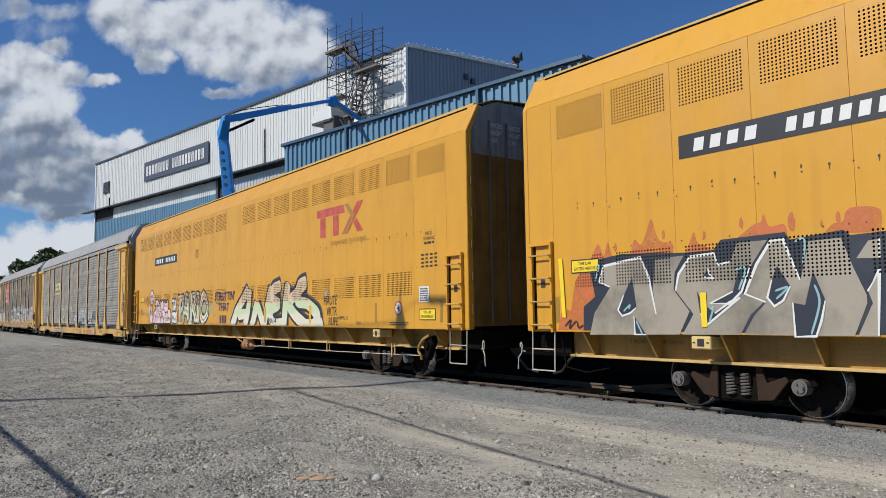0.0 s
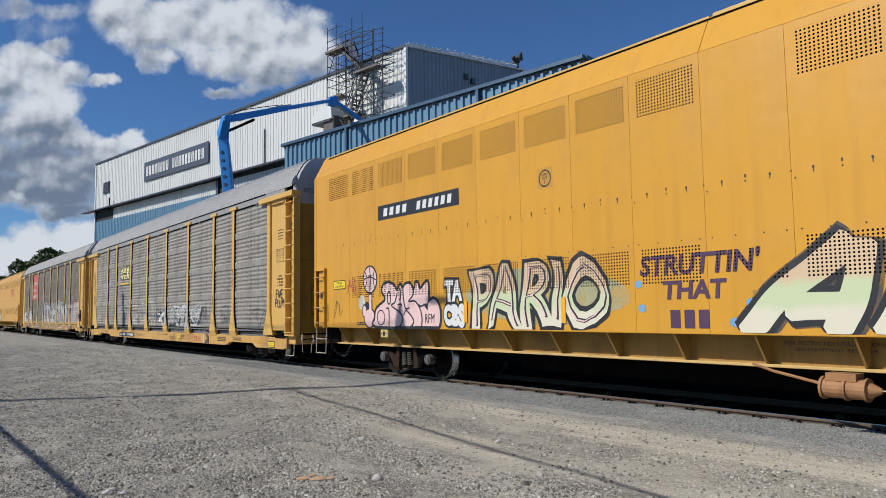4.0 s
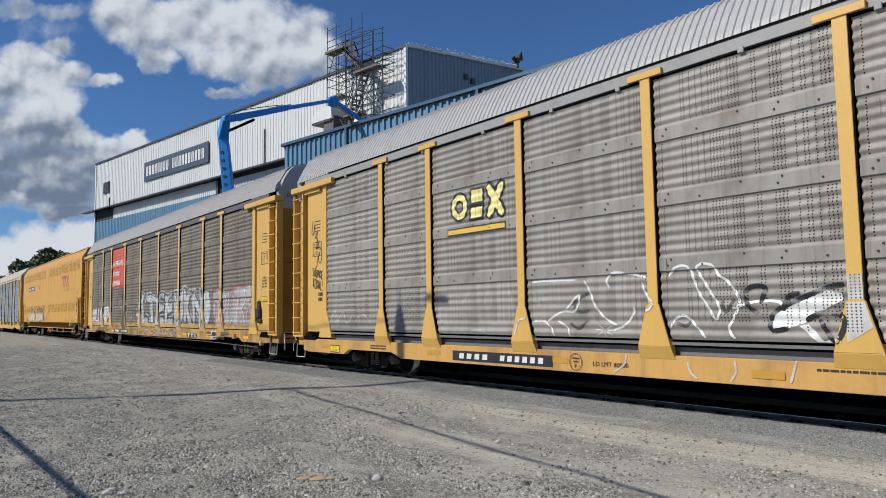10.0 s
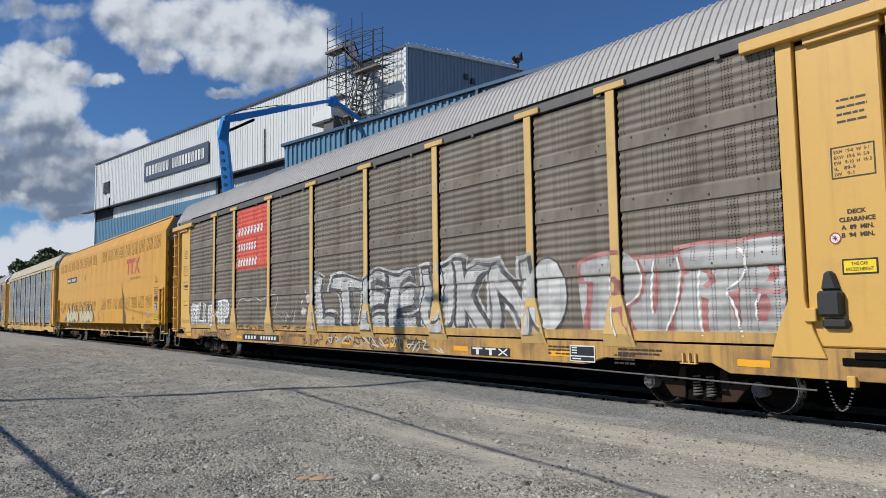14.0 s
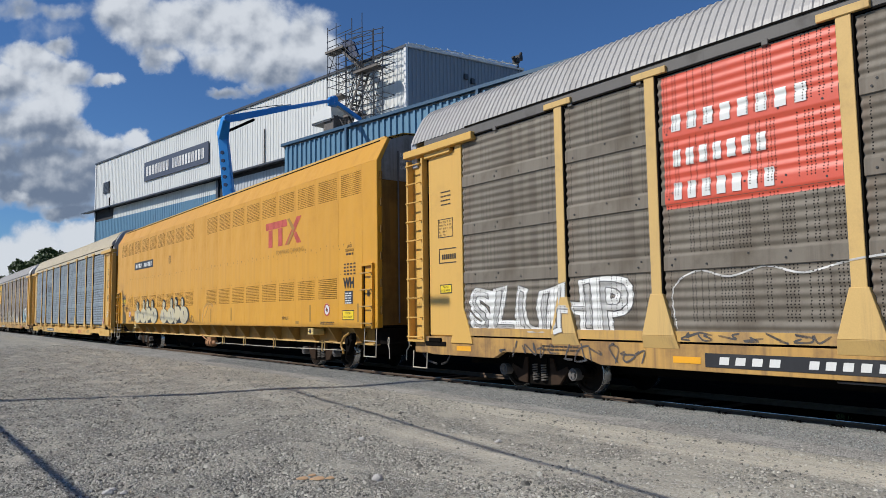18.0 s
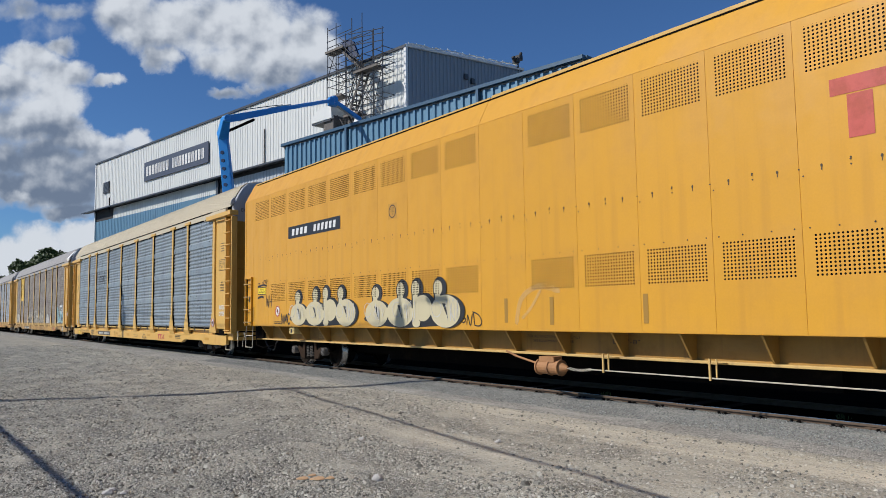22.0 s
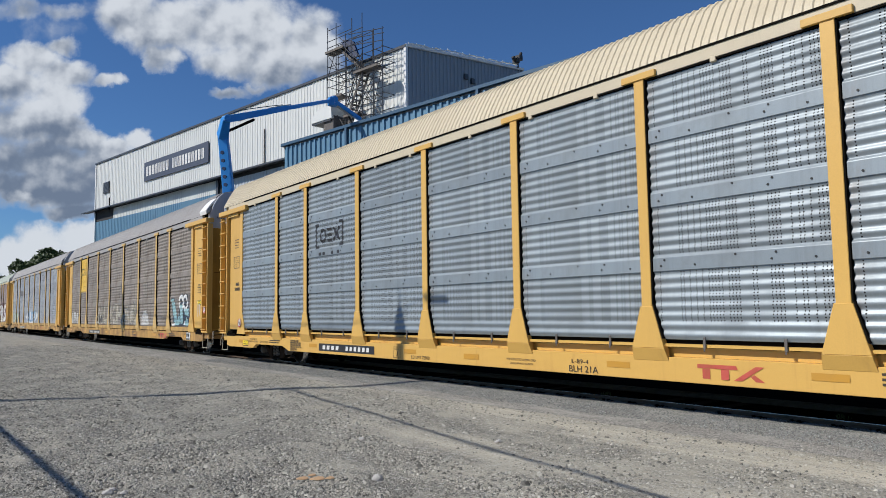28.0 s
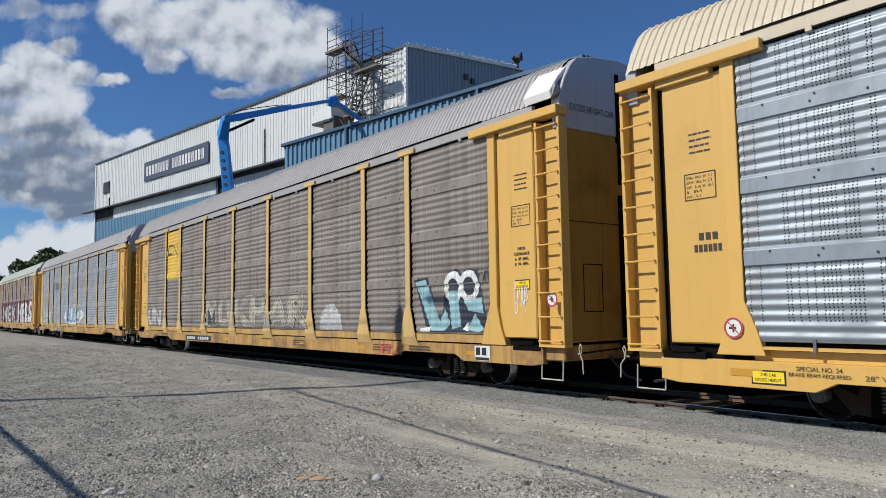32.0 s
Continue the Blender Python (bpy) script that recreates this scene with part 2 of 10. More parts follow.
def tube(bm, p, q, r, n=8, r2=None):
    p, q = Vector(p), Vector(q)
    d = (q - p).normalized()
    a = d.orthogonal().normalized()
    c = d.cross(a)
    rings = []
    for o, rad in ((p, r), (q, r if r2 is None else r2)):
        rings.append([bm.verts.new(o + (a * math.cos(2 * math.pi * i / n) + c * math.sin(2 * math.pi * i / n)) * rad) for i in range(n)])
    for i in range(n):
        bm.faces.new((rings[0][i], rings[0][(i + 1) % n], rings[1][(i + 1) % n], rings[1][i]))
    bm.faces.new(rings[0][::-1])
    bm.faces.new(rings[1])


def path_tube(bm, pts, r, n=6):
    for a, b in zip(pts[:-1], pts[1:]):
        tube(bm, a, b, r, n)


def slab(bm, outline, axis, lo, hi):
    """Extrudes a closed outline of 2D points along an axis: 'y' takes (x, z), 'x' takes (y, z), 'z' takes (x, y)."""
    def place(p, w):
        return {"y": (p[0], w, p[1]), "x": (w, p[0], p[1]), "z": (p[0], p[1], w)}[axis]
    a = [bm.verts.new(place(p, lo)) for p in outline]
    b = [bm.verts.new(place(p, hi)) for p in outline]
    n = len(outline)
    bm.faces.new(a)
    bm.faces.new(b[::-1])
    for i in range(n):
        bm.faces.new((a[i], b[i], b[(i + 1) % n], a[(i + 1) % n]))


def sweep(bm, profile, axis, lo, hi):
    """An open strip of 2D points extruded along an axis."""
    def place(p, w):
        return {"y": (p[0], w, p[1]), "x": (w, p[0], p[1]), "z": (p[0], p[1], w)}[axis]
    a = [bm.verts.new(place(p, lo)) for p in profile]
    b = [bm.verts.new(place(p, hi)) for p in profile]
    for i in range(len(profile) - 1):
        bm.faces.new((a[i], b[i], b[i + 1], a[i + 1]))


MESHES = {}


def shape(key, build, bevel=0.0, smooth=False):
    """The mesh that build(bm) draws, made once for each key."""
    if key not in MESHES:
        bm = bmesh.new()
        build(bm)
        bmesh.ops.recalc_face_normals(bm, faces=bm.faces[:])
        if bevel:
            bmesh.ops.bevel(bm, geom=bm.edges[:], offset=bevel, segments=1, affect="EDGES", clamp_overlap=True)
        me = bpy.data.meshes.new(key)
        bm.to_mesh(me)
        bm.free()
        if smooth:
            me.shade_smooth()
        me.materials.append(None)
        MESHES[key] = me
    return MESHES[key]


def part(name, me, material, parent=None, label="", at=(0, 0, 0), turn=None):
    ob = new(name, me)
    ob.material_slots[0].link = "OBJECT"
    ob.material_slots[0].material = material
    ob.location = at
    if turn:
        ob.rotation_euler = turn
    ob.parent = parent
    if label:
        ob["label"] = label
    return ob


def thing(name, at, label, category, group="", kind=""):
    ob = new(name)
    ob.empty_display_size = 0.3
    ob.location = at
    return tagged(ob, label, category, group, kind)


_serial = [0]


def one(build, bevel=0.0, smooth=False):
    _serial[0] += 1
    return shape("mesh_%d" % _serial[0], build, bevel, smooth)


# ---- ground, track ----
def ground_material():
    m, nt, b = mat_new("grey_gravel", 0.95)
    p = coords(nt)
    cells = []
    for scale in (22, 60, 130):
        v = nt.nodes.new("ShaderNodeTexVoronoi")
        v.inputs["Scale"].default_value = scale
        nt.links.new(p, v.inputs["Vector"])
        sep = nt.nodes.new("ShaderNodeSeparateColor")
        nt.links.new(v.outputs["Color"], sep.inputs[0])
        cells.append((v.outputs["Distance"], sep.outputs[0]))
    # drifts of coarse stone between patches of packed fines
    big = noise_tex(nt, p, 0.22, 5, 0.6)
    mid = noise_tex(nt, coords(nt, (0.8, 1.4, 1.0)), 1.2, 6, 0.68)
    clump = noise_tex(nt, coords(nt, (1.0, 1.5, 1.0)), 7.0, 5, 0.72)
    where = nt.nodes.new("ShaderNodeSeparateXYZ")
    nt.links.new(p, where.inputs[0])
    # packed, sandy wheel lanes along the track
    lanes = noise_tex(nt, coords(nt, (0.045, 0.9, 1.0)), 1.0, 6, 0.62)
    belt = calc(nt, "MULTIPLY", ramp(nt, where.outputs["Y"], 3.2, 6.0), ramp(nt, calc(nt, "MULTIPLY", where.outputs["Y"], -1.0), -8.6, -7.2))
    fade = ramp(nt, where.outputs["X"], -15.0, -3.5)
    sand = calc(nt, "MULTIPLY", calc(nt, "ADD", calc(nt, "MULTIPLY", ramp(nt, lanes, 0.38, 0.60), 0.75), 0.22),
                calc(nt, "ADD", calc(nt, "MULTIPLY", calc(nt, "MULTIPLY", belt, calc(nt, "ADD", calc(nt, "MULTIPLY", fade, 0.72), 0.22)), 0.85), 0.06))
    coarse = calc(nt, "MULTIPLY", ramp(nt, mid, 0.40, 0.60), calc(nt, "SUBTRACT", 1.0, calc(nt, "MULTIPLY", sand, 0.85)))
    base = mix(nt, ramp(nt, big, 0.38, 0.62), (0.285, 0.273, 0.226), (0.355, 0.336, 0.276))
    base = mix(nt, calc(nt, "MULTIPLY", coarse, 0.85), base, (0.215, 0.207, 0.178))
    base = mix(nt, calc(nt, "MULTIPLY", ramp(nt, clump, 0.52, 0.66), 0.7), base, (0.18, 0.172, 0.145))
    base = mix(nt, sand, base, mix(nt, ramp(nt, noise_tex(nt, coords(nt, (0.25, 3.0, 1.0)), 1.0, 6, 0.7), 0.34, 0.66), (0.37, 0.348, 0.285), (0.60, 0.55, 0.43)))
    # single stones: a few pale, a few dark, most like the ground
    (d0, c0), (d1, c1), (d2, c2) = cells
    pale = calc(nt, "ADD", calc(nt, "MULTIPLY", calc(nt, "GREATER_THAN", c0, 0.86), coarse), calc(nt, "MULTIPLY", calc(nt, "GREATER_THAN", c1, 0.88), 0.6), clamp=True)
    base = mix(nt, calc(nt, "MULTIPLY", pale, 0.55), base, (0.60, 0.58, 0.53))
    murk = calc(nt, "ADD", calc(nt, "MULTIPLY", calc(nt, "LESS_THAN", c1, 0.16), 0.9), calc(nt, "MULTIPLY", calc(nt, "LESS_THAN", c2, 0.14), 0.6), clamp=True)
    base = mix(nt, calc(nt, "MULTIPLY", murk, calc(nt, "ADD", calc(nt, "MULTIPLY", coarse, 0.5), 0.32)), base, (0.085, 0.082, 0.075))
    nt.links.new(base, b.inputs["Base Color"])
    h = calc(nt, "ADD", calc(nt, "MULTIPLY", d0, calc(nt, "MULTIPLY", coarse, -1.6)), calc(nt, "MULTIPLY", d1, calc(nt, "ADD", calc(nt, "MULTIPLY", coarse, -0.9), -0.25)))
    h = calc(nt, "ADD", h, calc(nt, "MULTIPLY", clump, 0.5))
    bump(nt, b, calc(nt, "MULTIPLY", h, calc(nt, "SUBTRACT", 1.0, calc(nt, "MULTIPLY", sand, 0.75))), 1.0, 0.022)
    return m


def ballast_material(name, lo, hi):
    m, nt, b = mat_new(name, 0.9)
    p = coords(nt)
    v = nt.nodes.new("ShaderNodeTexVoronoi")
    v.inputs["Scale"].default_value = 46
    nt.links.new(p, v.inputs["Vector"])
    sep = nt.nodes.new("ShaderNodeSeparateColor")
    nt.links.new(v.outputs["Color"], sep.inputs[0])
    c = mix(nt, sep.outputs[0], lo, hi)
    c = mix(nt, calc(nt, "MULTIPLY", ramp(nt, noise_tex(nt, coords(nt, (0.5, 2.0, 1.0)), 1.1, 6, 0.7), 0.45, 0.70), 0.7), c, tuple(x * 1.1 for x in hi))
    nt.links.new(c, b.inputs["Base Color"])
    bump(nt, b, calc(nt, "MULTIPLY", v.outputs["Distance"], -1.0), 0.8, 0.022)
    return m


GROUND = ground_material()
BALLAST = ballast_material("blue_grey_ballast", (0.115, 0.113, 0.102), (0.385, 0.372, 0.335))


def relief(x, y):
    """Small humps of the yard, none near the track."""
    f = min(1.0, max(0.0, (7.6 - y) / 1.5))
    return f * 0.05 * noise.noise(Vector((x * 0.35, y * 0.5, 0.3))) + f * 0.025 * noise.noise(Vector((x * 1.3, y * 1.3, 7.0)))


def ground_build(bm):
    xs = [-3000, -1200, -500, -220, -120, -80] + [-60 + 0.5 * i for i in range(141)] + [12, 20, 40, 90, 300, 1200, 3000]
    ys = [-3000, -800, -200, -60, -20, -8] + [-4 + 0.4 * i for i in range(32)] + [8.7, 12.5, 20, 45, 120, 400, 1200, 3000]
    grid = [[bm.verts.new((x, y, relief(x, y) if -60 <= x <= 10 and -4 <= y <= 8.5 else 0.0)) for y in ys] for x in xs]
    for i in range(len(xs) - 1):
        for j in range(len(ys) - 1):
            bm.faces.new((grid[i][j], grid[i + 1][j], grid[i + 1][j + 1], grid[i][j + 1]))


ground = part("ground", one(ground_build, smooth=True), GROUND)
tagged(ground, "dusty grey crushed-stone yard with sandy wheel lanes", "ground", kind="structure")


def ballast_build(bm):
    prof = [(7.7, 0.002), (8.3, 0.022), (8.72, 0.046), (8.98, 0.056), (9.16, 0.052), (9.31, 0.044), (9.38, 0.02)]
    xs = [-330 + 1.5 * i for i in range(200)] + [-30.9 + 0.12 * i for i in range(390)] + [16, 30, 66]
    rows = [[bm.verts.new((x, y + (0.16 * noise.noise(Vector((x * 0.8, y, 3))) if k == 0 else 0.03 * noise.noise(Vector((x * 3.1, y, 3)))), z + (0.012 * noise.noise(Vector((x * 5.0, y * 3, 6))) if k > 1 else 0.0))) for k, (y, z) in enumerate(prof)] for x in xs]
    for a, b in zip(rows[:-1], rows[1:]):
        for k in range(len(prof) - 1):
            bm.faces.new((a[k], b[k], b[k + 1], a[k + 1]))


# near-black sheet: the shade under and behind the train is put into its colour
SHADE_BED = matt(ballast_material("shade_black_bed", (0.004, 0.0034, 0.0028), (0.012, 0.010, 0.008)))


def shade_bed_build(bm):
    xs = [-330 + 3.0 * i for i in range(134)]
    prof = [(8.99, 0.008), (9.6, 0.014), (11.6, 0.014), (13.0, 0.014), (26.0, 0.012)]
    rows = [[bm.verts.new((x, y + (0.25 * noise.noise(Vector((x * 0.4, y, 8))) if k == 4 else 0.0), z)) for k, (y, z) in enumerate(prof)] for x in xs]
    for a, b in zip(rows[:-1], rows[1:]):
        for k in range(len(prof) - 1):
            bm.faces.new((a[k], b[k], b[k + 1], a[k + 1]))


cinders = on_track(part("cinder_bed", one(shade_bed_build, smooth=True), SHADE_BED), 0, FACE - 8.62)
tagged(cinders, "near-black bed between and behind the rails, standing in for shade", "cinders", kind="structure")
ballast = on_track(part("ballast", one(ballast_build, smooth=True), BALLAST), 0, FACE - 8.62)
tagged(ballast, "strip of blue-grey crushed ballast along the track", "ballast", kind="structure")


def rail_build(bm):
    h = RAIL_TOP
    prof = [(-0.07, -0.02), (0.07, -0.02), (0.07, 0.0), (0.012, 0.014), (0.012, h - 0.035), (0.036, h - 0.028), (0.036, h - 0.004),
            (0.03, h), (-0.03, h), (-0.036, h - 0.004), (-0.036, h - 0.028), (-0.012, h - 0.035), (-0.012, 0.014), (-0.07, 0.0)]
    slab(bm, prof, "x", -330, 60)


def head_build(bm):
    box(bm, -330, 60, -0.026, 0.026, RAIL_TOP - 0.006, RAIL_TOP + 0.001)


for y in (GAUGE_NEAR, GAUGE_FAR):
    rail = on_track(part("rail", shape("rail", rail_build), RUST), 0, y)
    tagged(rail, "rusty steel rail with a polished head on ballast", "rail", "rails of the track", "structure")
    part("rail_head", shape("rail_head", head_build), RAIL_HEAD if y == GAUGE_NEAR else RUST, rail)


def tie_build(bm):
    box(bm, -0.115, 0.115, -0.45, 1.95, -0.12, 0.012)


tie_mesh = shape("sleeper", tie_build, 0.01)
track = on_track(thing("track_sleepers", (0, 0, 0), "dark weathered timber sleepers bedded in ballast", "sleepers", kind="structure"), 0, GAUGE_NEAR)
for i in range(110):
    part("sleeper", tie_mesh, TIE_WOOD, track, at=(-48 + 0.53 * i, 0.03 * math.sin(i * 2.3), 0.004 * math.sin(i)))


def spike_plate(bm):
    box(bm, -0.09, 0.09, -0.16, 0.16, 0.035, 0.052)
    for sx in (-0.05, 0.05):
        for sy in (-0.1, 0.1):
            box(bm, sx - 0.015, sx + 0.015, sy - 0.018, sy + 0.018, 0.05, 0.075)


plate_mesh = shape("tie_plate", spike_plate)
for i in range(40, 110):
    part("tie_plate", plate_mesh, DARK_STEEL, track, at=(-48 + 0.53 * i, 0, 0.0))


def joint_bar(bm):
    box(bm, -0.45, 0.45, -0.045, -0.014, 0.02, RAIL_TOP - 0.036)
    for k in range(6):
        tube(bm, (-0.37 + 0.148 * k, -0.075, 0.05), (-0.37 + 0.148 * k, -0.04, 0.05), 0.016, 6)


for x in (-27.6, -15.7, -3.8):
    tagged(on_track(part("rail_joint_bar", shape("rail_joint_bar", joint_bar, 0.004), RUST), x, GAUGE_NEAR),
           "rusty bolted joint bar on the near rail", "joint bar", "rail joint bars")


def stone_meshes():
    """Loose stones over the yard, thicker near the eye."""
    rng = random.Random(5)
    verts, faces = [], []
    n = 0
    while n < 150000:
        d = 2.3 + 44 * rng.random() ** 2.0
        a = radians(rng.uniform(104, 179))
        x, y = d * math.cos(a) * 1.0, d * math.sin(a)
        if y > 8.3 or y < 0.2:
            continue
        lane = noise.noise(Vector((x * 0.07, y * 1.2, 5.0)))
        if y > 3.6 + 2.0 * lane and rng.random() < (0.40 if x < -9 else 0.80):
            continue
        if noise.noise(Vector((x * 0.6, y * 1.1, 2.0))) + 0.3 * noise.noise(Vector((x * 3.0, y * 4.0, 9.0))) < rng.uniform(-1.0, 0.12):
            continue
        s = 0.006 + 0.016 * rng.random() ** 2.8 + 0.0006 * d * rng.random() + (0.022 if rng.random() < 0.006 else 0)
        z = relief(x, y)
        k = len(verts)
        t = rng.uniform(0, 6.28)
        for j in range(5):
            r = s * rng.uniform(0.75, 1.25)
            verts.append((x + r * math.cos(t + j * 1.257), y + r * math.sin(t + j * 1.257), z - 0.004))
        for j in range(3):
            r = s * rng.uniform(0.3, 0.75)
            verts.append((x + r * math.cos(t + 0.4 + j * 2.1), y + r * math.sin(t + 0.4 + j * 2.1), z + s * rng.uniform(0.25, 0.75)))
        faces += [(k + 5, k + 6, k + 7), (k, k + 1, k + 5), (k + 1, k + 2, k + 6, k + 5), (k + 2, k + 3, k + 6), (k + 3, k + 4, k + 7, k + 6), (k + 4, k, k + 5, k + 7)]
        n += 1
    me = bpy.data.meshes.new("gravel")
    me.from_pydata(verts, [], faces)
    me.materials.append(None)
    return me


def ballast_stones():
    """Crushed stones heaped against the near rail, thinning out towards the yard."""
    rng = random.Random(15)
    verts, faces = [], []
    for _ in range(42000):
        x, y = -1.0 - 24.0 * rng.random() ** 1.4, 9.36 - 1.2 * rng.random() ** 1.6
        z = 0.002 + 0.050 * min(1.0, max(0.0, (y - 7.8) / 1.0)) - 0.05 * max(0.0, y - 9.2)
        s = 0.005 + 0.009 * rng.random() ** 2
        k, t = len(verts), rng.uniform(0, 6.28)
        for j in range(4):
            r = s * rng.uniform(0.7, 1.2)
            verts.append((x + r * math.cos(t + j * 1.571), y + r * math.sin(t + j * 1.571), z - 0.006))
        for j in range(3):
            r = s * rng.uniform(0.3, 0.8)
            verts.append((x + r * math.cos(t + 0.4 + j * 2.1), y + r * math.sin(t + 0.4 + j * 2.1), z + s * rng.uniform(0.4, 1.0)))
        faces += [(k + 4, k + 5, k + 6), (k, k + 1, k + 4), (k + 1, k + 2, k + 5, k + 4), (k + 2, k + 3, k + 6, k + 5), (k + 3, k, k + 4, k + 6)]
    me = bpy.data.meshes.new("ballast_gravel")
    me.from_pydata(verts, [], faces)
    me.materials.append(None)
    return me


def stone_material(name="loose_grey_stones", dark=(0.11, 0.105, 0.090), fair=(0.46, 0.44, 0.372), pale=(0.64, 0.61, 0.53)):
    m, nt, b = mat_new(name, 0.9)
    geo = nt.nodes.new("ShaderNodeNewGeometry")
    pick = geo.outputs["Random Per Island"]
    c = mix(nt, ramp(nt, pick, 0.0, 0.75), dark, fair)
    c = mix(nt, ramp(nt, pick, 0.86, 1.0), c, pale)
    nz = noise_tex(nt, coords(nt), 90, 3)
    nt.links.new(mix(nt, calc(nt, "MULTIPLY", nz, 0.4), c, (0.10, 0.095, 0.082)), b.inputs["Base Color"])
    return m


STONE = stone_material()
tagged(part("gravel", stone_meshes(), STONE), "loose grey stones scattered over the yard", "gravel", kind="stuff")
BALLAST_STONE = stone_material("blue_grey_ballast_stones", (0.14, 0.146, 0.138), (0.31, 0.318, 0.300), (0.48, 0.49, 0.465))
tagged(on_track(part("ballast_gravel", ballast_stones(), BALLAST_STONE), 0, FACE - 8.62), "blue-grey crushed stones heaped along the rail", "gravel", kind="stuff")


def rock_build(seed, s, flat):
    def build(bm):
        bmesh.ops.create_icosphere(bm, subdivisions=2, radius=s)
        for v in bm.verts:
            v.co *= 1 + 0.35 * noise.noise(v.co * (1.2 / s) + Vector((seed, 0, 0)))
            v.co.z *= flat
    return build


PALE_STONE = worn("pale_stone", (0.44, 0.42, 0.39), (0.28, 0.26, 0.24), 0.9, 0, 8.0)
OCHRE = worn("ochre_sandstone", (0.48, 0.31, 0.17), (0.32, 0.22, 0.14), 0.95, 0, 8.0)


# ---- building ----
BU = Vector((-0.98451827, -0.17528201, 0))      # along the long wall, away from its tall corner
BN = Vector((0.17528201, -0.98451827, 0))       # out of the wall, towards the track
B0 = Vector((-48.988, 31.872, 0))


SITE = Matrix((( -BU.x, BN.x * -1, 0, B0.x), (-BU.y, -BN.y, 0, B0.y), (0, 0, 1, 0), (0, 0, 0, 1)))
# In the building's own axes: x = -u (to the right along the wall), y = -w (into the building), z up.

CLAD_WHITE = worn("off_white_ribbed_cladding", (0.655, 0.66, 0.62), (0.50, 0.505, 0.475), 0.5, 0.1, 0.25, 0.35, 0.5, 0.05, 0.04, 0.05)
CLAD_GREY = worn("grey_ribbed_cladding", (0.46, 0.48, 0.49), (0.36, 0.37, 0.38), 0.5, 0.1, 0.25, 0.35, 0.4, 0.05, 0.04, 0.05)
# darker copy of the grey cladding with the wall's shade in its colour
CLAD_SHADED = worn("shaded_grey_cladding", (0.235, 0.270, 0.305), (0.175, 0.20, 0.225), 0.5, 0.1, 0.25, 0.35, 0.4, 0.05, 0.04, 0.05)
CLAD_BLUE = worn("blue_ribbed_cladding", (0.115, 0.235, 0.335), (0.085, 0.17, 0.25), 0.5, 0.1, 0.3, 0.4, 0.4, 0.05, 0.04, 0.05)
BLUE_TRIM = worn("dark_blue_trim", (0.050, 0.105, 0.165), (0.04, 0.08, 0.12), 0.45, 0.1, 1.0)
WHITE_TRIM = worn("white_corner_trim", (0.74, 0.74, 0.72), (0.55, 0.55, 0.53), 0.5, 0, 1.0)
DARK_TRIM = worn("dark_grey_flashing", (0.055, 0.06, 0.068), (0.04, 0.042, 0.046), 0.5, 0.1, 1.0)
DARK_HOLE = worn("unlit_interior", (0.03, 0.03, 0.032), (0.02, 0.02, 0.02), 0.9, 0, 1.0)
ROOF_FELT = worn("grey_roofing", (0.20, 0.21, 0.22), (0.13, 0.13, 0.14), 0.8, 0, 0.5)


def ribbed(bm, x0, x1, z0, z1, y=0.0, pitch=0.5, depth=0.06, z1b=None):
    """A wall sheet in the plane y with upright ribs that stand out towards -y; its top may slope from z1 to z1b."""
    xs = []
    n = max(1, int(abs(x1 - x0) / pitch))
    p = (x1 - x0) / n
    for i in range(n):
        a = x0 + i * p
        xs += [(a, 0), (a + 0.50 * p, 0), (a + 0.60 * p, -depth), (a + 0.90 * p, -depth)]
    xs.append((x1, 0))
    zt = (lambda x: z1) if z1b is None else (lambda x: z1 + (z1b - z1) * (x - x0) / (x1 - x0))
    lo = [bm.verts.new((x, y + d, z0)) for x, d in xs]
    hi = [bm.verts.new((x, y + d, zt(x))) for x, d in xs]
    for i in range(len(xs) - 1):
        bm.faces.new((lo[i], lo[i + 1], hi[i + 1], hi[i]))


def solid(bm, *a):
    box(bm, *a)


def beam_run(bm, pts, w, h):
    for a, b in zip(pts[:-1], pts[1:]):
        a, b = Vector(a), Vector(b)
        d = (b - a).normalized()
        s = d.cross(Vector((0, 0, 1))).normalized() * (w / 2)
        t = s.cross(d).normalized() * (h / 2)
        vs = [bm.verts.new(o + i * s + j * t) for o in (a, b) for i, j in ((-1, -1), (1, -1), (1, 1), (-1, 1))]
        for f in ((0, 1, 2, 3), (7, 6, 5, 4), (0, 4, 5, 1), (1, 5, 6, 2), (2, 6, 7, 3), (3, 7, 4, 0)):
            bm.faces.new([vs[i] for i in f])


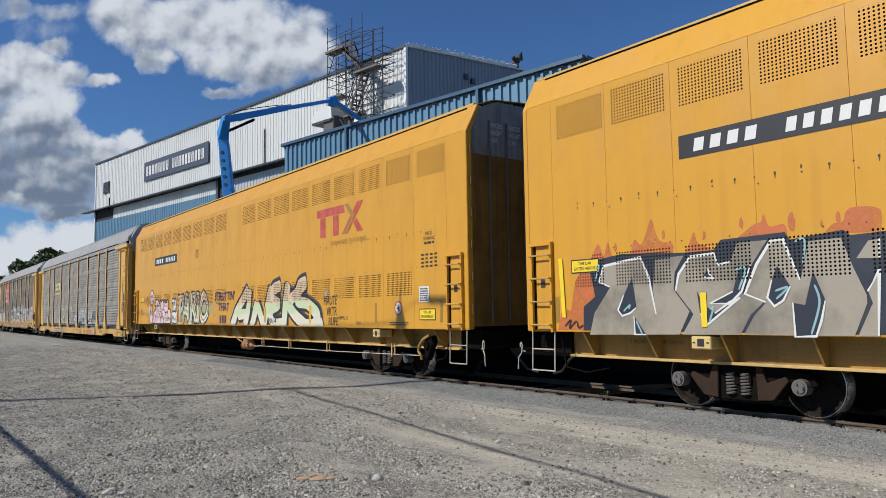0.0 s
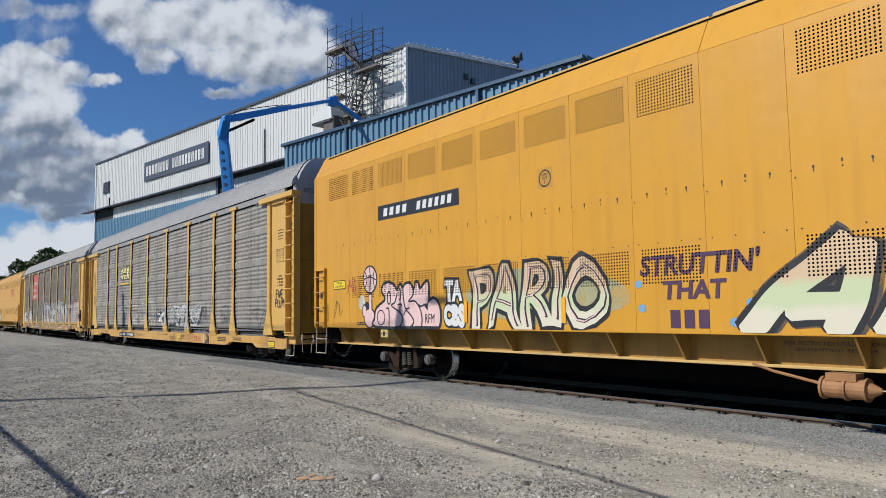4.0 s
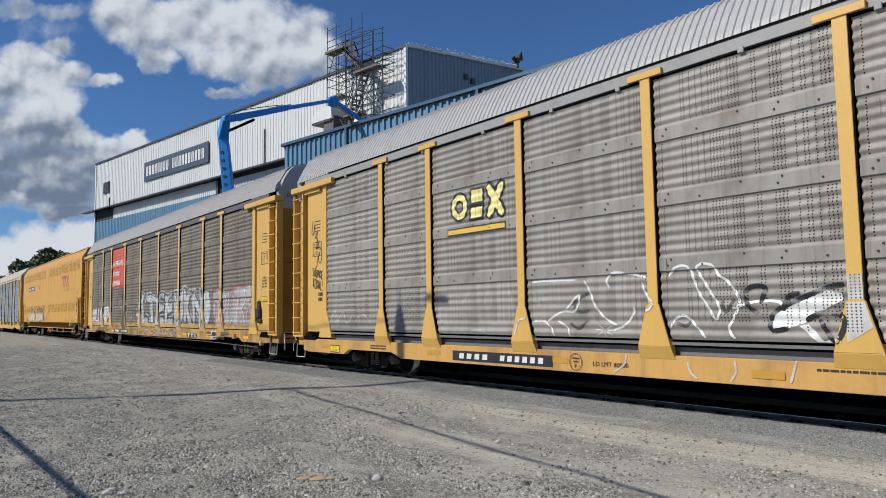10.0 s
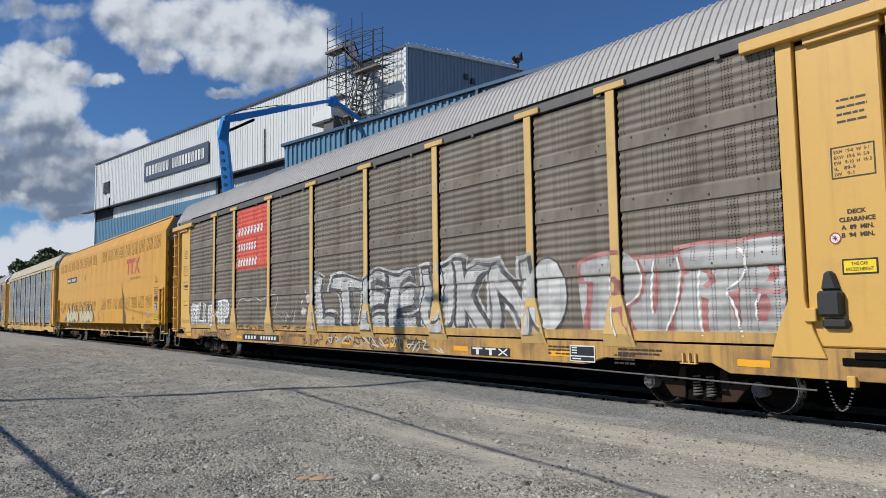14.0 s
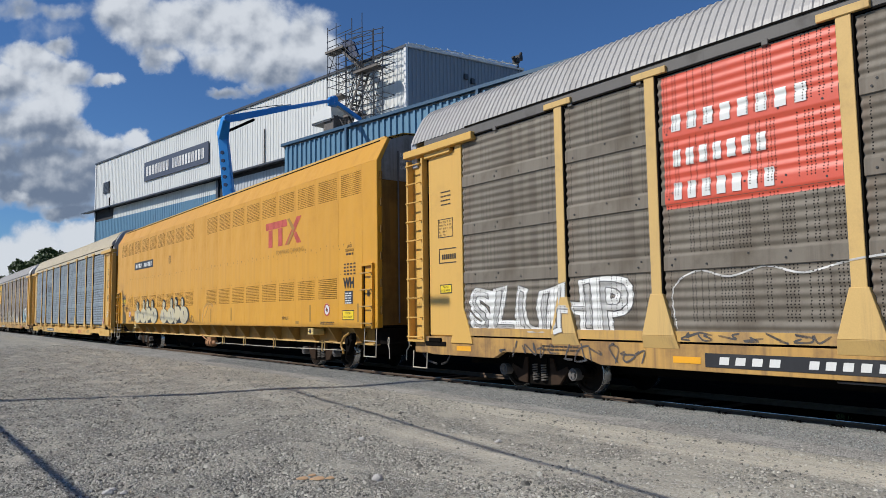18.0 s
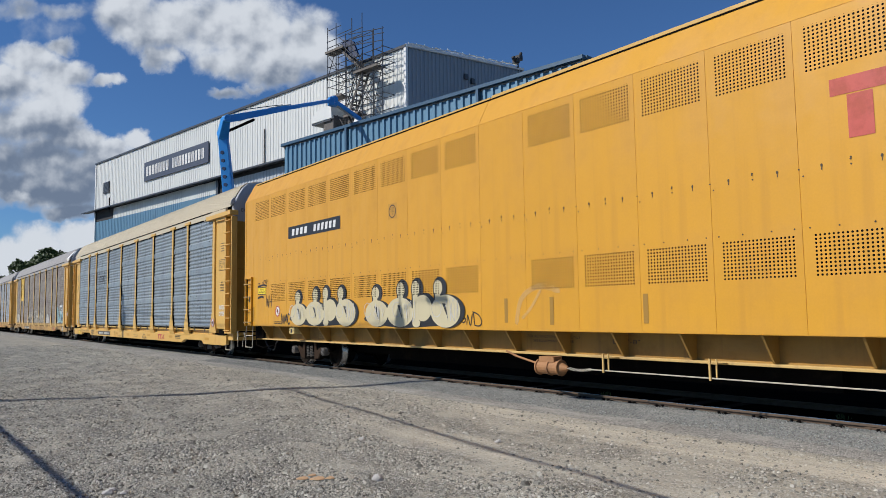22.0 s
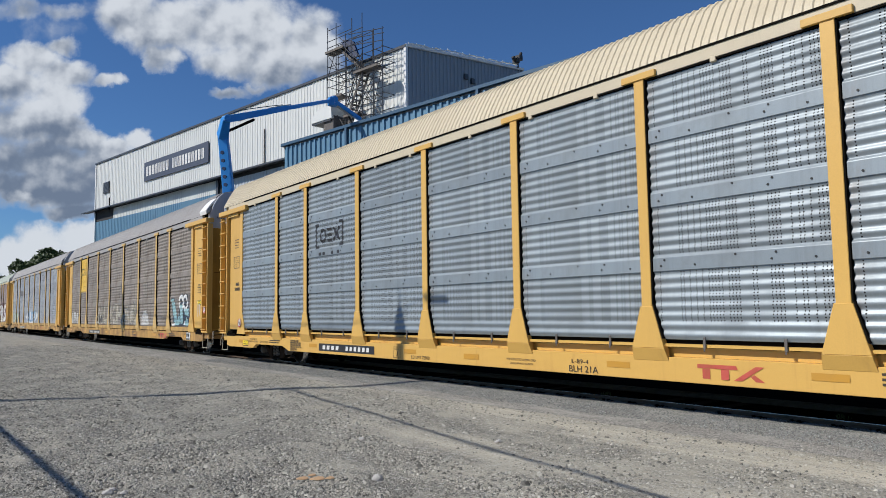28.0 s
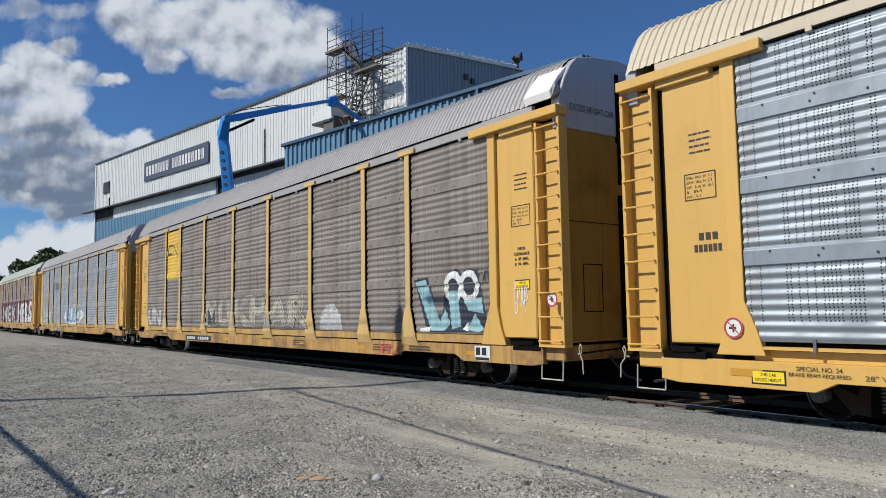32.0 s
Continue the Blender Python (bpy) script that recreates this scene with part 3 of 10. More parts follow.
def factory():
    ob = thing("factory_building", (0, 0, 0), "long off-white and blue ribbed-metal industrial building behind the track", "building")
    ob.matrix_world = SITE
    L = 64.7
    part("wall", one(lambda bm: ribbed(bm, -L, 0, 16.5, 23.1, 0, 0.48, 0.045)), CLAD_WHITE, ob, "off-white ribbed upper wall")
    part("wall", one(lambda bm: solid(bm, -L + 0.02, -0.02, 0.10, 0.3, 0, 23.0)), DARK_HOLE, ob, "inner lining of the long wall")
    part("wall", one(lambda bm: ribbed(bm, -58.5, -30.6, 14.75, 16.2, 0.05, 0.48, 0.05)), CLAD_WHITE, ob, "off-white band under the canopy")
    part("wall", one(lambda bm: ribbed(bm, -58.5, -30.6, 0, 14.75, 0.05, 0.48, 0.05)), CLAD_BLUE, ob, "blue ribbed lower wall")
    part("wall", one(lambda bm: ribbed(bm, -L, -58.5, 0, 14.8, 0.05, 0.48, 0.05)), CLAD_BLUE, ob, "blue ribbed lower wall")
    part("wall", one(lambda bm: ribbed(bm, -27.2, -8, 0, 15.9, 0.06, 0.6, 0.06)), CLAD_GREY, ob, "grey ribbed sliding door wall")
    part("column", one(lambda bm: solid(bm, -30.5, -30.0, -0.12, 0.1, 0, 16.2)), DARK_TRIM, ob)
    part("canopy", one(lambda bm: slab(bm, [(-0.95, 16.18), (-0.95, 16.34), (0.02, 16.62), (0.02, 16.30)], "x", -67.6, -8.0)), DARK_TRIM, ob, "narrow dark steel canopy")
    part("eaves_trim", one(lambda bm: solid(bm, -L - 0.15, 0.1, -0.16, 0.1, 23.06, 23.28)), DARK_TRIM, ob)
    part("corner_trim", one(lambda bm: solid(bm, -L - 0.1, -L + 0.12, -0.12, 0.05, 0, 23.05)), WHITE_TRIM, ob)
    part("corner_trim", one(lambda bm: solid(bm, -0.14, 0.12, -0.12, 0.12, 12, 23.2)), WHITE_TRIM, ob)
    # short wall of the tall bay, its shade put into a darker cladding colour, its parapet rising to the back
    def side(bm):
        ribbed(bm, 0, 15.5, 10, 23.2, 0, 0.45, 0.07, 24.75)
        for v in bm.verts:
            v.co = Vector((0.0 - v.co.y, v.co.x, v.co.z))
    part("wall", one(side), CLAD_SHADED, ob, "grey ribbed short wall with its shade painted in")
    part("parapet_trim", one(lambda bm: beam_run(bm, [(0.05, -0.1, 23.2), (0.05, 15.5, 24.76)], 0.25, 0.22)), WHITE_TRIM, ob)
    def end(bm):
        ribbed(bm, 0, 15.5, 0, 23.1, 0, 0.5, 0.06)
        for v in bm.verts:
            v.co = Vector((-L + v.co.y, v.co.x, v.co.z))
    part("wall", one(end), CLAD_WHITE, ob, "off-white gable wall")
    part("wall", one(lambda bm: solid(bm, -L, 0, 15.4, 15.6, 0, 23.2)), CLAD_GREY, ob, "plain back wall")
    part("roof", one(lambda bm: slab(bm, [(0.1, 23.0), (15.5, 24.5), (15.5, 24.65), (0.1, 23.12)], "x", -L, 0)), ROOF_FELT, ob)
    # small louvre and lamp
    def louvre(bm):
        solid(bm, -61.7, -59.7, -0.16, -0.08, 18.5, 20.05)
        for k in range(8):
            solid(bm, -61.6, -59.8, -0.20, -0.16, 18.6 + 0.18 * k, 18.7 + 0.18 * k)
    part("louvre", one(louvre), DARK_TRIM, ob, "dark louvred vent")
    part("downpipe", one(lambda bm: tube(bm, (-20.8, -0.14, 16.6), (-20.8, -0.14, 20.1), 0.06)), GREY_STEEL, ob)
    part("downpipe", one(lambda bm: tube(bm, (-58.6, -0.5, 15.9), (-58.6, -0.5, 17.6), 0.09)), DARK_STEEL, ob)
    # ragged cable with fittings along the parapet
    rng = random.Random(3)
    def cable(bm):
        pts = []
        for k in range(32):
            t = k / 31
            pts.append((0.1, 0.2 + 14.5 * t, 23.42 + 1.52 * t + rng.uniform(-0.06, 0.12)))
        path_tube(bm, pts, 0.07, 5)
        for p in pts[::2]:
            tube(bm, (p[0], p[1], p[2] - 0.2), (p[0], p[1], p[2] + 0.14), 0.035, 5)
    part("parapet_cable", one(cable), WHITE_TRIM, ob, "loose white cable along the parapet")
    for y, z in ((6.9, 21.9), (7.8, 21.7), (9.6, 20.6)):
        part("vent", one(lambda bm: solid(bm, 0.05, 0.25, y, y + 0.4, z, z + 0.5), 0.03), DARK_TRIM, ob)
    # floodlight at the back corner
    def flood(bm):
        tube(bm, (0.3, 14.4, 24.6), (0.3, 14.4, 25.5), 0.07)
        box(bm, 0.0, 0.6, 13.9, 14.3, 25.0, 25.5)
        box(bm, -0.1, 0.5, 14.4, 14.9, 25.4, 25.9)
        tube(bm, (0.3, 14.6, 25.5), (0.3, 14.9, 26.2), 0.16)
        tube(bm, (0.3, 14.0, 25.2), (0.3, 13.6, 25.5), 0.18)
    part("floodlight", one(flood, 0.02), BLACK, ob, "black cluster of floodlights")
    # company board: plain bars instead of its lettering
    board = part("sign_board", one(lambda bm: box(bm, -48.5, -32.05, -0.22, -0.1, 18.45, 20.85), 0.02), plain("slate_sign", (0.055, 0.068, 0.10)), ob, "dark slate-blue company board")
    for k in range(19):
        if k == 8:
            continue
        x = -47.75 + 0.79 * k
        for dx in (0.0, 0.30):
            part("letter_bar", one(lambda bm: box(bm, x + dx, x + dx + 0.2, -0.25, -0.222, 19.05, 20.25)), WHITE, board)
    return ob


factory()


def annex():
    ob = thing("annex_building", (0, 0, 0), "lower blue ribbed-metal annex with a dark flat roof edge", "building")
    ob.matrix_world = SITE
    y = -5.97
    part("wall", one(lambda bm: ribbed(bm, -8.4, 20.65, 0, 15.2, y, 0.62, 0.12)), CLAD_BLUE, ob, "blue ribbed front wall")
    part("wall", one(lambda bm: box(bm, -8.35, 20.6, y + 0.14, y + 0.3, 0, 15.2)), BLUE_TRIM, ob, "inner lining of the front wall")
    def end(sx):
        def build(bm):
            ribbed(bm, 0, 5.9, 0, 15.2, 0, 0.62, 0.1)
            for v in bm.verts:
                v.co = Vector((sx - v.co.y * (1 if sx > 0 else -1), y + v.co.x, v.co.z))
        return build
    part("wall", one(end(20.65)), CLAD_BLUE, ob, "blue ribbed end wall")
    part("wall", one(end(-8.4)), CLAD_BLUE, ob, "blue ribbed end wall")
    part("roof", one(lambda bm: box(bm, -8.5, 20.7, y - 0.05, 0.0, 15.2, 15.35)), ROOF_FELT, ob)
    part("eaves_trim", one(lambda bm: box(bm, -8.6, 20.85, y - 0.28, y + 0.05, 15.30, 15.55), 0.02), BLUE_TRIM, ob)
    part("eaves_trim", one(lambda bm: box(bm, 20.65, 20.95, y + 0.05, 0.0, 15.30, 15.55), 0.02), BLUE_TRIM, ob)
    part("downpipe", one(lambda bm: box(bm, -0.1, 0.12, y - 0.3, y - 0.12, 0, 15.3)), BLUE_TRIM, ob)
    part("downpipe", one(lambda bm: box(bm, 13.0, 13.2, y - 0.3, y - 0.12, 0, 15.3)), BLUE_TRIM, ob)
    return ob


annex()


# ---- rail cars ----
# Car axes: x along the track from the car's middle, y from the near side inwards (0 to WIDE), z from the ground.
WIDE = 3.05
LENGTH = 0.9775      # of the cars, against the figures below
WHEEL_R = {"A": 0.42, "B": 0.356}


def truck_frame(r):
    def build(bm):
        zc = RAIL_TOP + r
        out = [(-1.10, zc + 0.02), (-1.02, zc + 0.16), (-0.72, zc + 0.20), (-0.45, zc + 0.30), (0.45, zc + 0.30), (0.72, zc + 0.20),
               (1.02, zc + 0.16), (1.10, zc + 0.02), (0.98, zc - 0.02), (0.78, zc + 0.04), (0.62, zc - 0.16), (0.40, zc - 0.24),
               (-0.40, zc - 0.24), (-0.62, zc - 0.16), (-0.78, zc + 0.04), (-0.98, zc - 0.02)]
        slab(bm, out, "y", 0.0, 0.15)
    return build


def truck_gusset(r, s):
    def build(bm):
        zc = RAIL_TOP + r
        slab(bm, [(s * 0.28, zc + 0.24), (s * 0.36, zc + 0.24), (s * 0.44, zc + 0.02), (s * 0.70, zc + 0.12), (s * 0.74, zc + 0.06), (s * 0.52, zc - 0.20), (s * 0.30, zc - 0.22)], "y", 0.42, 0.47)
    return build


def spring(r):
    """One upright coil."""
    def build(bm):
        zc = RAIL_TOP + r
        last = None
        for k in range(7 * 10 + 1):
            a = k * 0.6283
            o = Vector((0.066 * math.cos(a), 0.475 + 0.066 * math.sin(a), zc - 0.175 + 0.30 * k / 70))
            out = Vector((math.cos(a), math.sin(a), 0))
            now = [bm.verts.new(o + 0.0155 * (out * math.cos(q) + Vector((0, 0, 1)) * math.sin(q))) for q in (0.4, 1.97, 3.54, 5.11)]
            if last:
                for q in range(4):
                    bm.faces.new((last[q], last[(q + 1) % 4], now[(q + 1) % 4], now[q]))
            last = now
    return build


def bearing(r):
    def build(bm):
        zc = RAIL_TOP + r
        tube(bm, (0, 0.36, zc), (0, 0.52, zc), 0.105, 14)
        tube(bm, (0, 0.345, zc), (0, 0.36, zc), 0.075, 14)
        for a in range(3):
            tube(bm, (0.05 * math.cos(a * 2.094), 0.325, zc + 0.05 * math.sin(a * 2.094)), (0.05 * math.cos(a * 2.094), 0.35, zc + 0.05 * math.sin(a * 2.094)), 0.016, 6)
    return build


def wheelset(r):
    def build(bm):
        for y0, s in ((0.80, 1), (2.25, -1)):
            prof = [(0.0, 0.06), (0.0, 0.10), (0.045, 0.12), (0.03, r * 0.55), (0.02, r - 0.085), (-0.035, r - 0.07), (-0.05, r - 0.004), (-0.045, r), (0.06, r), (0.07, r + 0.028), (0.095, r + 0.028), (0.10, r - 0.06), (0.075, r - 0.09), (0.08, 0.12), (0.12, 0.09)]
            n = 36
            rings = [[bm.verts.new((rr * math.cos(2 * math.pi * i / n), y0 + s * yy, rr * math.sin(2 * math.pi * i / n))) for i in range(n)] for yy, rr in prof]
            for a, b in zip(rings[:-1], rings[1:]):
                for i in range(n):
                    bm.faces.new((a[i], a[(i + 1) % n], b[(i + 1) % n], b[i]))
            bm.faces.new(rings[0])
            bm.faces.new(rings[-1])
        tube(bm, (0, 0.5, 0), (0, 2.55, 0), 0.08, 12)
        for k in range(3):
            a = k * 2.094
            tube(bm, (0.24 * math.cos(a), 0.83, 0.24 * math.sin(a)), (0.24 * math.cos(a), 0.79, 0.24 * math.sin(a)), 0.03, 6)
    return build


def tread(r, y0, s):
    def build(bm):
        n = 40
        if r:
            rings = [[bm.verts.new((rr * math.cos(2 * math.pi * i / n), y0 + s * yy, rr * math.sin(2 * math.pi * i / n))) for i in range(n)] for yy, rr in ((-0.052, r - 0.022), (-0.046, r + 0.002), (0.055, r + 0.002), (0.068, r + 0.029), (0.096, r + 0.029))]
            for a, b in zip(rings[:-1], rings[1:]):
                for i in range(n):
                    bm.faces.new((a[i], a[(i + 1) % n], b[(i + 1) % n], b[i]))
    return build


WHEELSETS = []


def trucks(car, kind, centre, half_base):
    r = WHEEL_R[kind]
    for sx in (-1, 1):
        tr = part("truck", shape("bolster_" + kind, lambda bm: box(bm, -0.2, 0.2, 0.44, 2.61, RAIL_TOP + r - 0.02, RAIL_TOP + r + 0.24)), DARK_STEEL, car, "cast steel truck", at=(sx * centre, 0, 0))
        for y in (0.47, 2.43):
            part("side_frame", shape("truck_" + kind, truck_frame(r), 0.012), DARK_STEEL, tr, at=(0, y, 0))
        for dx in (-0.11, 0.11):
            part("coil_spring", shape("spring_" + kind, spring(r)), SPRING_STEEL, tr, "pale dusty coil spring", at=(dx, 0, 0))
        for g in (-1, 1):
            part("gusset", shape("gusset_%s%d" % (kind, g), truck_gusset(r, g), 0.008), TRUCK_STEEL, tr)
        for dx in (-half_base, half_base):
            part("bearing", shape("bearing_" + kind, bearing(r)), GREY_STEEL, tr, "grey bearing cap", at=(dx, 0, 0))
            ws = part("wheelset", shape("wheelset_" + kind, wheelset(r)), WHEEL_STEEL, car, "dark steel wheels on one axle", at=(sx * centre + dx, 0, RAIL_TOP + r))
            for y0, s in ((0.80, 1), (2.25, -1)):
                part("tread", shape("tread_%s%d" % (kind, s), tread(r, y0, s), smooth=True), TREAD_STEEL, ws, "polished wheel tread")
            WHEELSETS.append((ws, r))


def coupler_build(s, x0):
    def build(bm):
        box(bm, min(x0 - s * 0.6, x0 + s * 0.35), max(x0 - s * 0.6, x0 + s * 0.35), 1.44, 1.62, 0.82, 1.0)
        box(bm, min(x0 + s * 0.3, x0 + s * 0.66), max(x0 + s * 0.3, x0 + s * 0.66), 1.36, 1.70, 0.76, 1.06)
    return build


def rod(pts, r=0.014, n=6):
    return lambda bm: path_tube(bm, pts, r, n)


def ends(car, kind, half):
    """Couplers, uncoupling levers, hoses and stirrup steps at both ends."""
    for s in (-1, 1):
        part("coupler", shape("coupler_%s%d" % (kind, s), coupler_build(s, s * half), 0.02), DARK_STEEL, car)
        part("air_hose", shape("hose_%s%d" % (kind, s), rod([(s * (half - 0.1), 1.15, 0.80), (s * (half + 0.15), 1.12, 0.62), (s * (half + 0.35), 1.15, 0.42), (s * (half + 0.62), 1.2, 0.36)], 0.025)), BLACK, car)
        part("uncoupling_lever", shape("lever_%s%d" % (kind, s), rod([(s * (half + 0.22), 0.12, 0.83), (s * (half + 0.30), 0.12, 0.84), (s * (half + 0.33), 0.10, 0.95), (s * (half + 0.30), 0.10, 0.99), (s * (half + 0.27), 0.10, 0.92), (s * (half + 0.30), 0.10, 0.80), (s * (half + 0.36), 0.08, 0.72), (s * (half + 0.37), 0.08, 0.52)], 0.0105)), PALE_ROD, car, "pale bent uncoupling lever")
        part("lever_rod", shape("levrod_%s%d" % (kind, s), rod([(s * (half + 0.28), 0.12, 0.84), (s * (half + 0.30), 1.45, 0.90)], 0.014)), DARK_STEEL, car)


def stirrup(car, x0, x1, top, low, mat=PALE_ROD, rung_at=0.55):
    step = [(x1, 0.01, low + (top - low) * rung_at), (x0, 0.01, low + (top - low) * rung_at)] if rung_at else []
    part("stirrup_step", shape("stirrup_%.2f_%.2f_%.2f" % (x0, x1, low), rod([(x0, 0.02, top), (x0, 0.0, low), (x1, 0.0, low), (x1, 0.02, top)] + step, 0.0115)), mat, car, "pale bent-rod stirrup step")


# ---- smooth yellow cars ----
A_HALF = 12.45
A_STEP = 1.245
A_SEAM0 = -10.58


def a_section(lo=1.2):
    """Cross-section of the smooth car, from one lower edge over the roof to the other."""
    return [(0.0, lo), (0.0, 5.06), (0.30, 5.62), (0.75, 5.78), (WIDE / 2, 5.84), (WIDE - 0.75, 5.78), (WIDE - 0.30, 5.62), (WIDE, 5.06), (WIDE, lo)]


def a_panel(w):
    def build(bm):
        z0, z1 = 1.2, 5.055
        e = 0.0028
        vs = [(e, 0.0, z0), (w - e, 0.0, z0), (w - e, 0.0, z1), (e, 0.0, z1), (0, 0.008, z0), (w, 0.008, z0), (w, 0.008, z1), (0, 0.008, z1)]
        vs = [bm.verts.new(v) for v in vs]
        for f in ((0, 1, 2, 3), (0, 4, 5, 1), (1, 5, 6, 2), (2, 6, 7, 3), (3, 7, 4, 0)):
            bm.faces.new([vs[i] for i in f])
    return build


def short_ladder(bm):
    box(bm, -0.26, 0.26, -0.06, 0.03, 2.62, 2.68)


def stile(z0, z1, w=0.02, d0=-0.05, d1=0.05):
    return lambda bm: box(bm, -w, w, d0, d1, z0, z1)


def rung(w, proud=0.06):
    def build(bm):
        path_tube(bm, [(-w, 0.0, 0.0), (-w, -proud, 0.0), (w, -proud, 0.0), (w, 0.0, 0.0)], 0.015, 6)
    return build


def gusset_bracket(bm):
    slab(bm, [(0.03, 1.187), (0.44, 1.187), (0.44, 0.812), (0.31, 0.812), (0.28, 0.83)], "x", -0.016, 0.016)


def car_a(middle, label):
    car = on_track(thing("autorack_car", (0, 0, 0), label, "rail car", "autorack cars of the train"), middle, FACE)
    car.scale.x = LENGTH
    half = A_HALF
    part("body", shape("a_body", lambda bm: slab(bm, [(y + (0.03 if y < 1 else -0.03), z) if z < 5.2 else (y, z - 0.02) for y, z in a_section(1.21)], "x", -half + 0.02, half - 0.02)), DARK_STEEL, car, "dark inner shell")
    # side panels, one plate at a time
    xs = [(-half, -11.77, "corner"), (-11.77, A_SEAM0, "top")] + [(A_SEAM0 + A_STEP * i, A_SEAM0 + A_STEP * (i + 1), "plain" if i == 8 else "perf") for i in range(17)] + [(A_SEAM0 + A_STEP * 17, 11.77, "topr"), (11.77, half, "corner")]
    for x0, x1, what in xs:
        w = x1 - x0
        m = {"corner": A_YELLOW, "top": A_PERF_TOP, "topr": A_PERF_TOP, "plain": A_YELLOW, "perf": A_PERF}[what]
        part("side_panel", shape("a_panel_%.3f" % w, a_panel(w)), m, car, at=(x0, 0, 0))
        part("side_panel", shape("a_panel_%.3f" % w, a_panel(w)), m, car, at=(x1, WIDE, 0), turn=(0, 0, math.pi))
    for y, flip in ((0.0, 1), (WIDE, -1)):
        def cham(bm, y=y, flip=flip):
            for a, b in ((-half, -0.62), (-0.61, half)):
                slab(bm, [(y, 5.06), (y + flip * 0.30, 5.62), (y + flip * 0.34, 5.60), (y + flip * 0.05, 5.05)], "x", a, b)
        part("roof_shoulder", shape("a_shoulder_%d" % flip, cham), A_YELLOW, car, "sloping yellow roof shoulder")
        def edge(bm, y=y, flip=flip):
            y0, y1 = sorted((y + flip * 0.285, y + flip * 0.36))
            box(bm, -0.55, half - 0.1, y0, y1, 5.60, 5.66)
            box(bm, -half + 0.1, -0.6, y0, y1, 5.60, 5.64)
        part("roof_edge", shape("a_edge_%d" % flip, edge, 0.006), B_YELLOW, car)
        def gutter(bm, y=y, flip=flip):
            y0, y1 = sorted((y + flip * 0.262, y + flip * 0.30))
            box(bm, -half + 0.3, half - 0.3, y0, y1, 5.570, 5.592)
        part("gutter", shape("a_gutter_%d" % flip, gutter), DARK_STEEL, car, "dark gutter under the roof edge")
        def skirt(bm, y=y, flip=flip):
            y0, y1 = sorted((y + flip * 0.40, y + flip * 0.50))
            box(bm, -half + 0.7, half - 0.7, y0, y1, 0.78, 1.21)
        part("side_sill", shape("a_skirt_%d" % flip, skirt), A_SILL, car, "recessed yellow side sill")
        def flange(bm, y=y, flip=flip):
            y0, y1 = sorted((y + flip * 0.295, y + flip * 0.50))
            box(bm, -half + 0.7, half - 0.7, y0, y1, 0.770, 0.81)
        part("sill_flange", shape("a_flange_%d" % flip, flange, 0.006), DUSTY_POST, car)
        def lip(bm, y=y, flip=flip):
            y0, y1 = sorted((y + flip * 0.002, y + flip * 0.03))
            box(bm, -half, half, y0, y1, 1.188, 1.203)
        part("lower_lip", shape("a_lip_%d" % flip, lip, 0.004), A_YELLOW, car)
    # brackets share the sill's colour, shade included
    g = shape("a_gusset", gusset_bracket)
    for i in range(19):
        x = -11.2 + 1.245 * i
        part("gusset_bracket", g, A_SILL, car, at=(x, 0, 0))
    part("roof", shape("a_roof", lambda bm: slab(bm, [(0.33, 5.63), (0.75, 5.78), (WIDE / 2, 5.84), (WIDE - 0.75, 5.78), (WIDE - 0.33, 5.63), (WIDE / 2, 5.6)], "x", -half + 0.02, half - 0.02)), A_YELLOW, car, "low yellow roof")
    part("underframe", shape("a_under", lambda bm: (box(bm, -half + 0.9, half - 0.9, 1.2, 1.85, 0.50, 1.21), box(bm, -half + 0.5, half - 0.5, 0.52, 2.53, 1.0, 1.18), box(bm, -5.5, 5.5, 1.0, 2.1, 0.42, 0.9))), DARK_STEEL, car, "grimy underframe, blackened for its shade")
    # ends: recessed doors with hinges, painted in the shade-darkened yellow, dark top
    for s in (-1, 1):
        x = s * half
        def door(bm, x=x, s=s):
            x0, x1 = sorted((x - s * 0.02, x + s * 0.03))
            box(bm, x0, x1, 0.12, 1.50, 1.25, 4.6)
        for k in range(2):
            part("end_door", shape("a_door_%d" % s, door, 0.01), END_SHADE, car, "grimy yellow end door, its shade painted in", at=(0, 1.43 * k, 0))
        def cap(bm, x=x, s=s):
            x0, x1 = sorted((x - s * 0.02, x + s * 0.035))
            slab(bm, [(0.12, 4.6), (0.12, 5.05), (0.36, 5.56), (0.8, 5.72), (WIDE - 0.8, 5.72), (WIDE - 0.36, 5.56), (WIDE - 0.12, 5.05), (WIDE - 0.12, 4.6)], "x", x0, x1)
        part("end_cap", shape("a_cap_%d" % s, cap), A_CAP, car, "weathered grey upper end panel")
        def post(bm, x=x, s=s):
            x0, x1 = sorted((x - s * 0.10, x + s * 0.012))
            slab(bm, [(-0.01, 1.2), (-0.01, 5.04), (0.29, 5.60), (0.42, 5.58), (0.13, 5.02), (0.13, 1.2)], "x", x0, x1)
        part("corner_post", shape("a_post_%d" % s, post, 0.012), A_YELLOW, car)
        part("corner_post", shape("a_postf_%d" % s, lambda bm, x=x: box(bm, x - 0.06, x + 0.06, WIDE - 0.13, WIDE + 0.01, 1.2, 5.02), 0.012), A_YELLOW, car)
        for k in range(6):
            part("hinge", shape("a_hinge", lambda bm: tube(bm, (0, 0, 0), (0, 0, 0.18), 0.032, 8)), END_SHADE, car, at=(x + s * 0.03, 0.09, 1.5 + 0.62 * k))
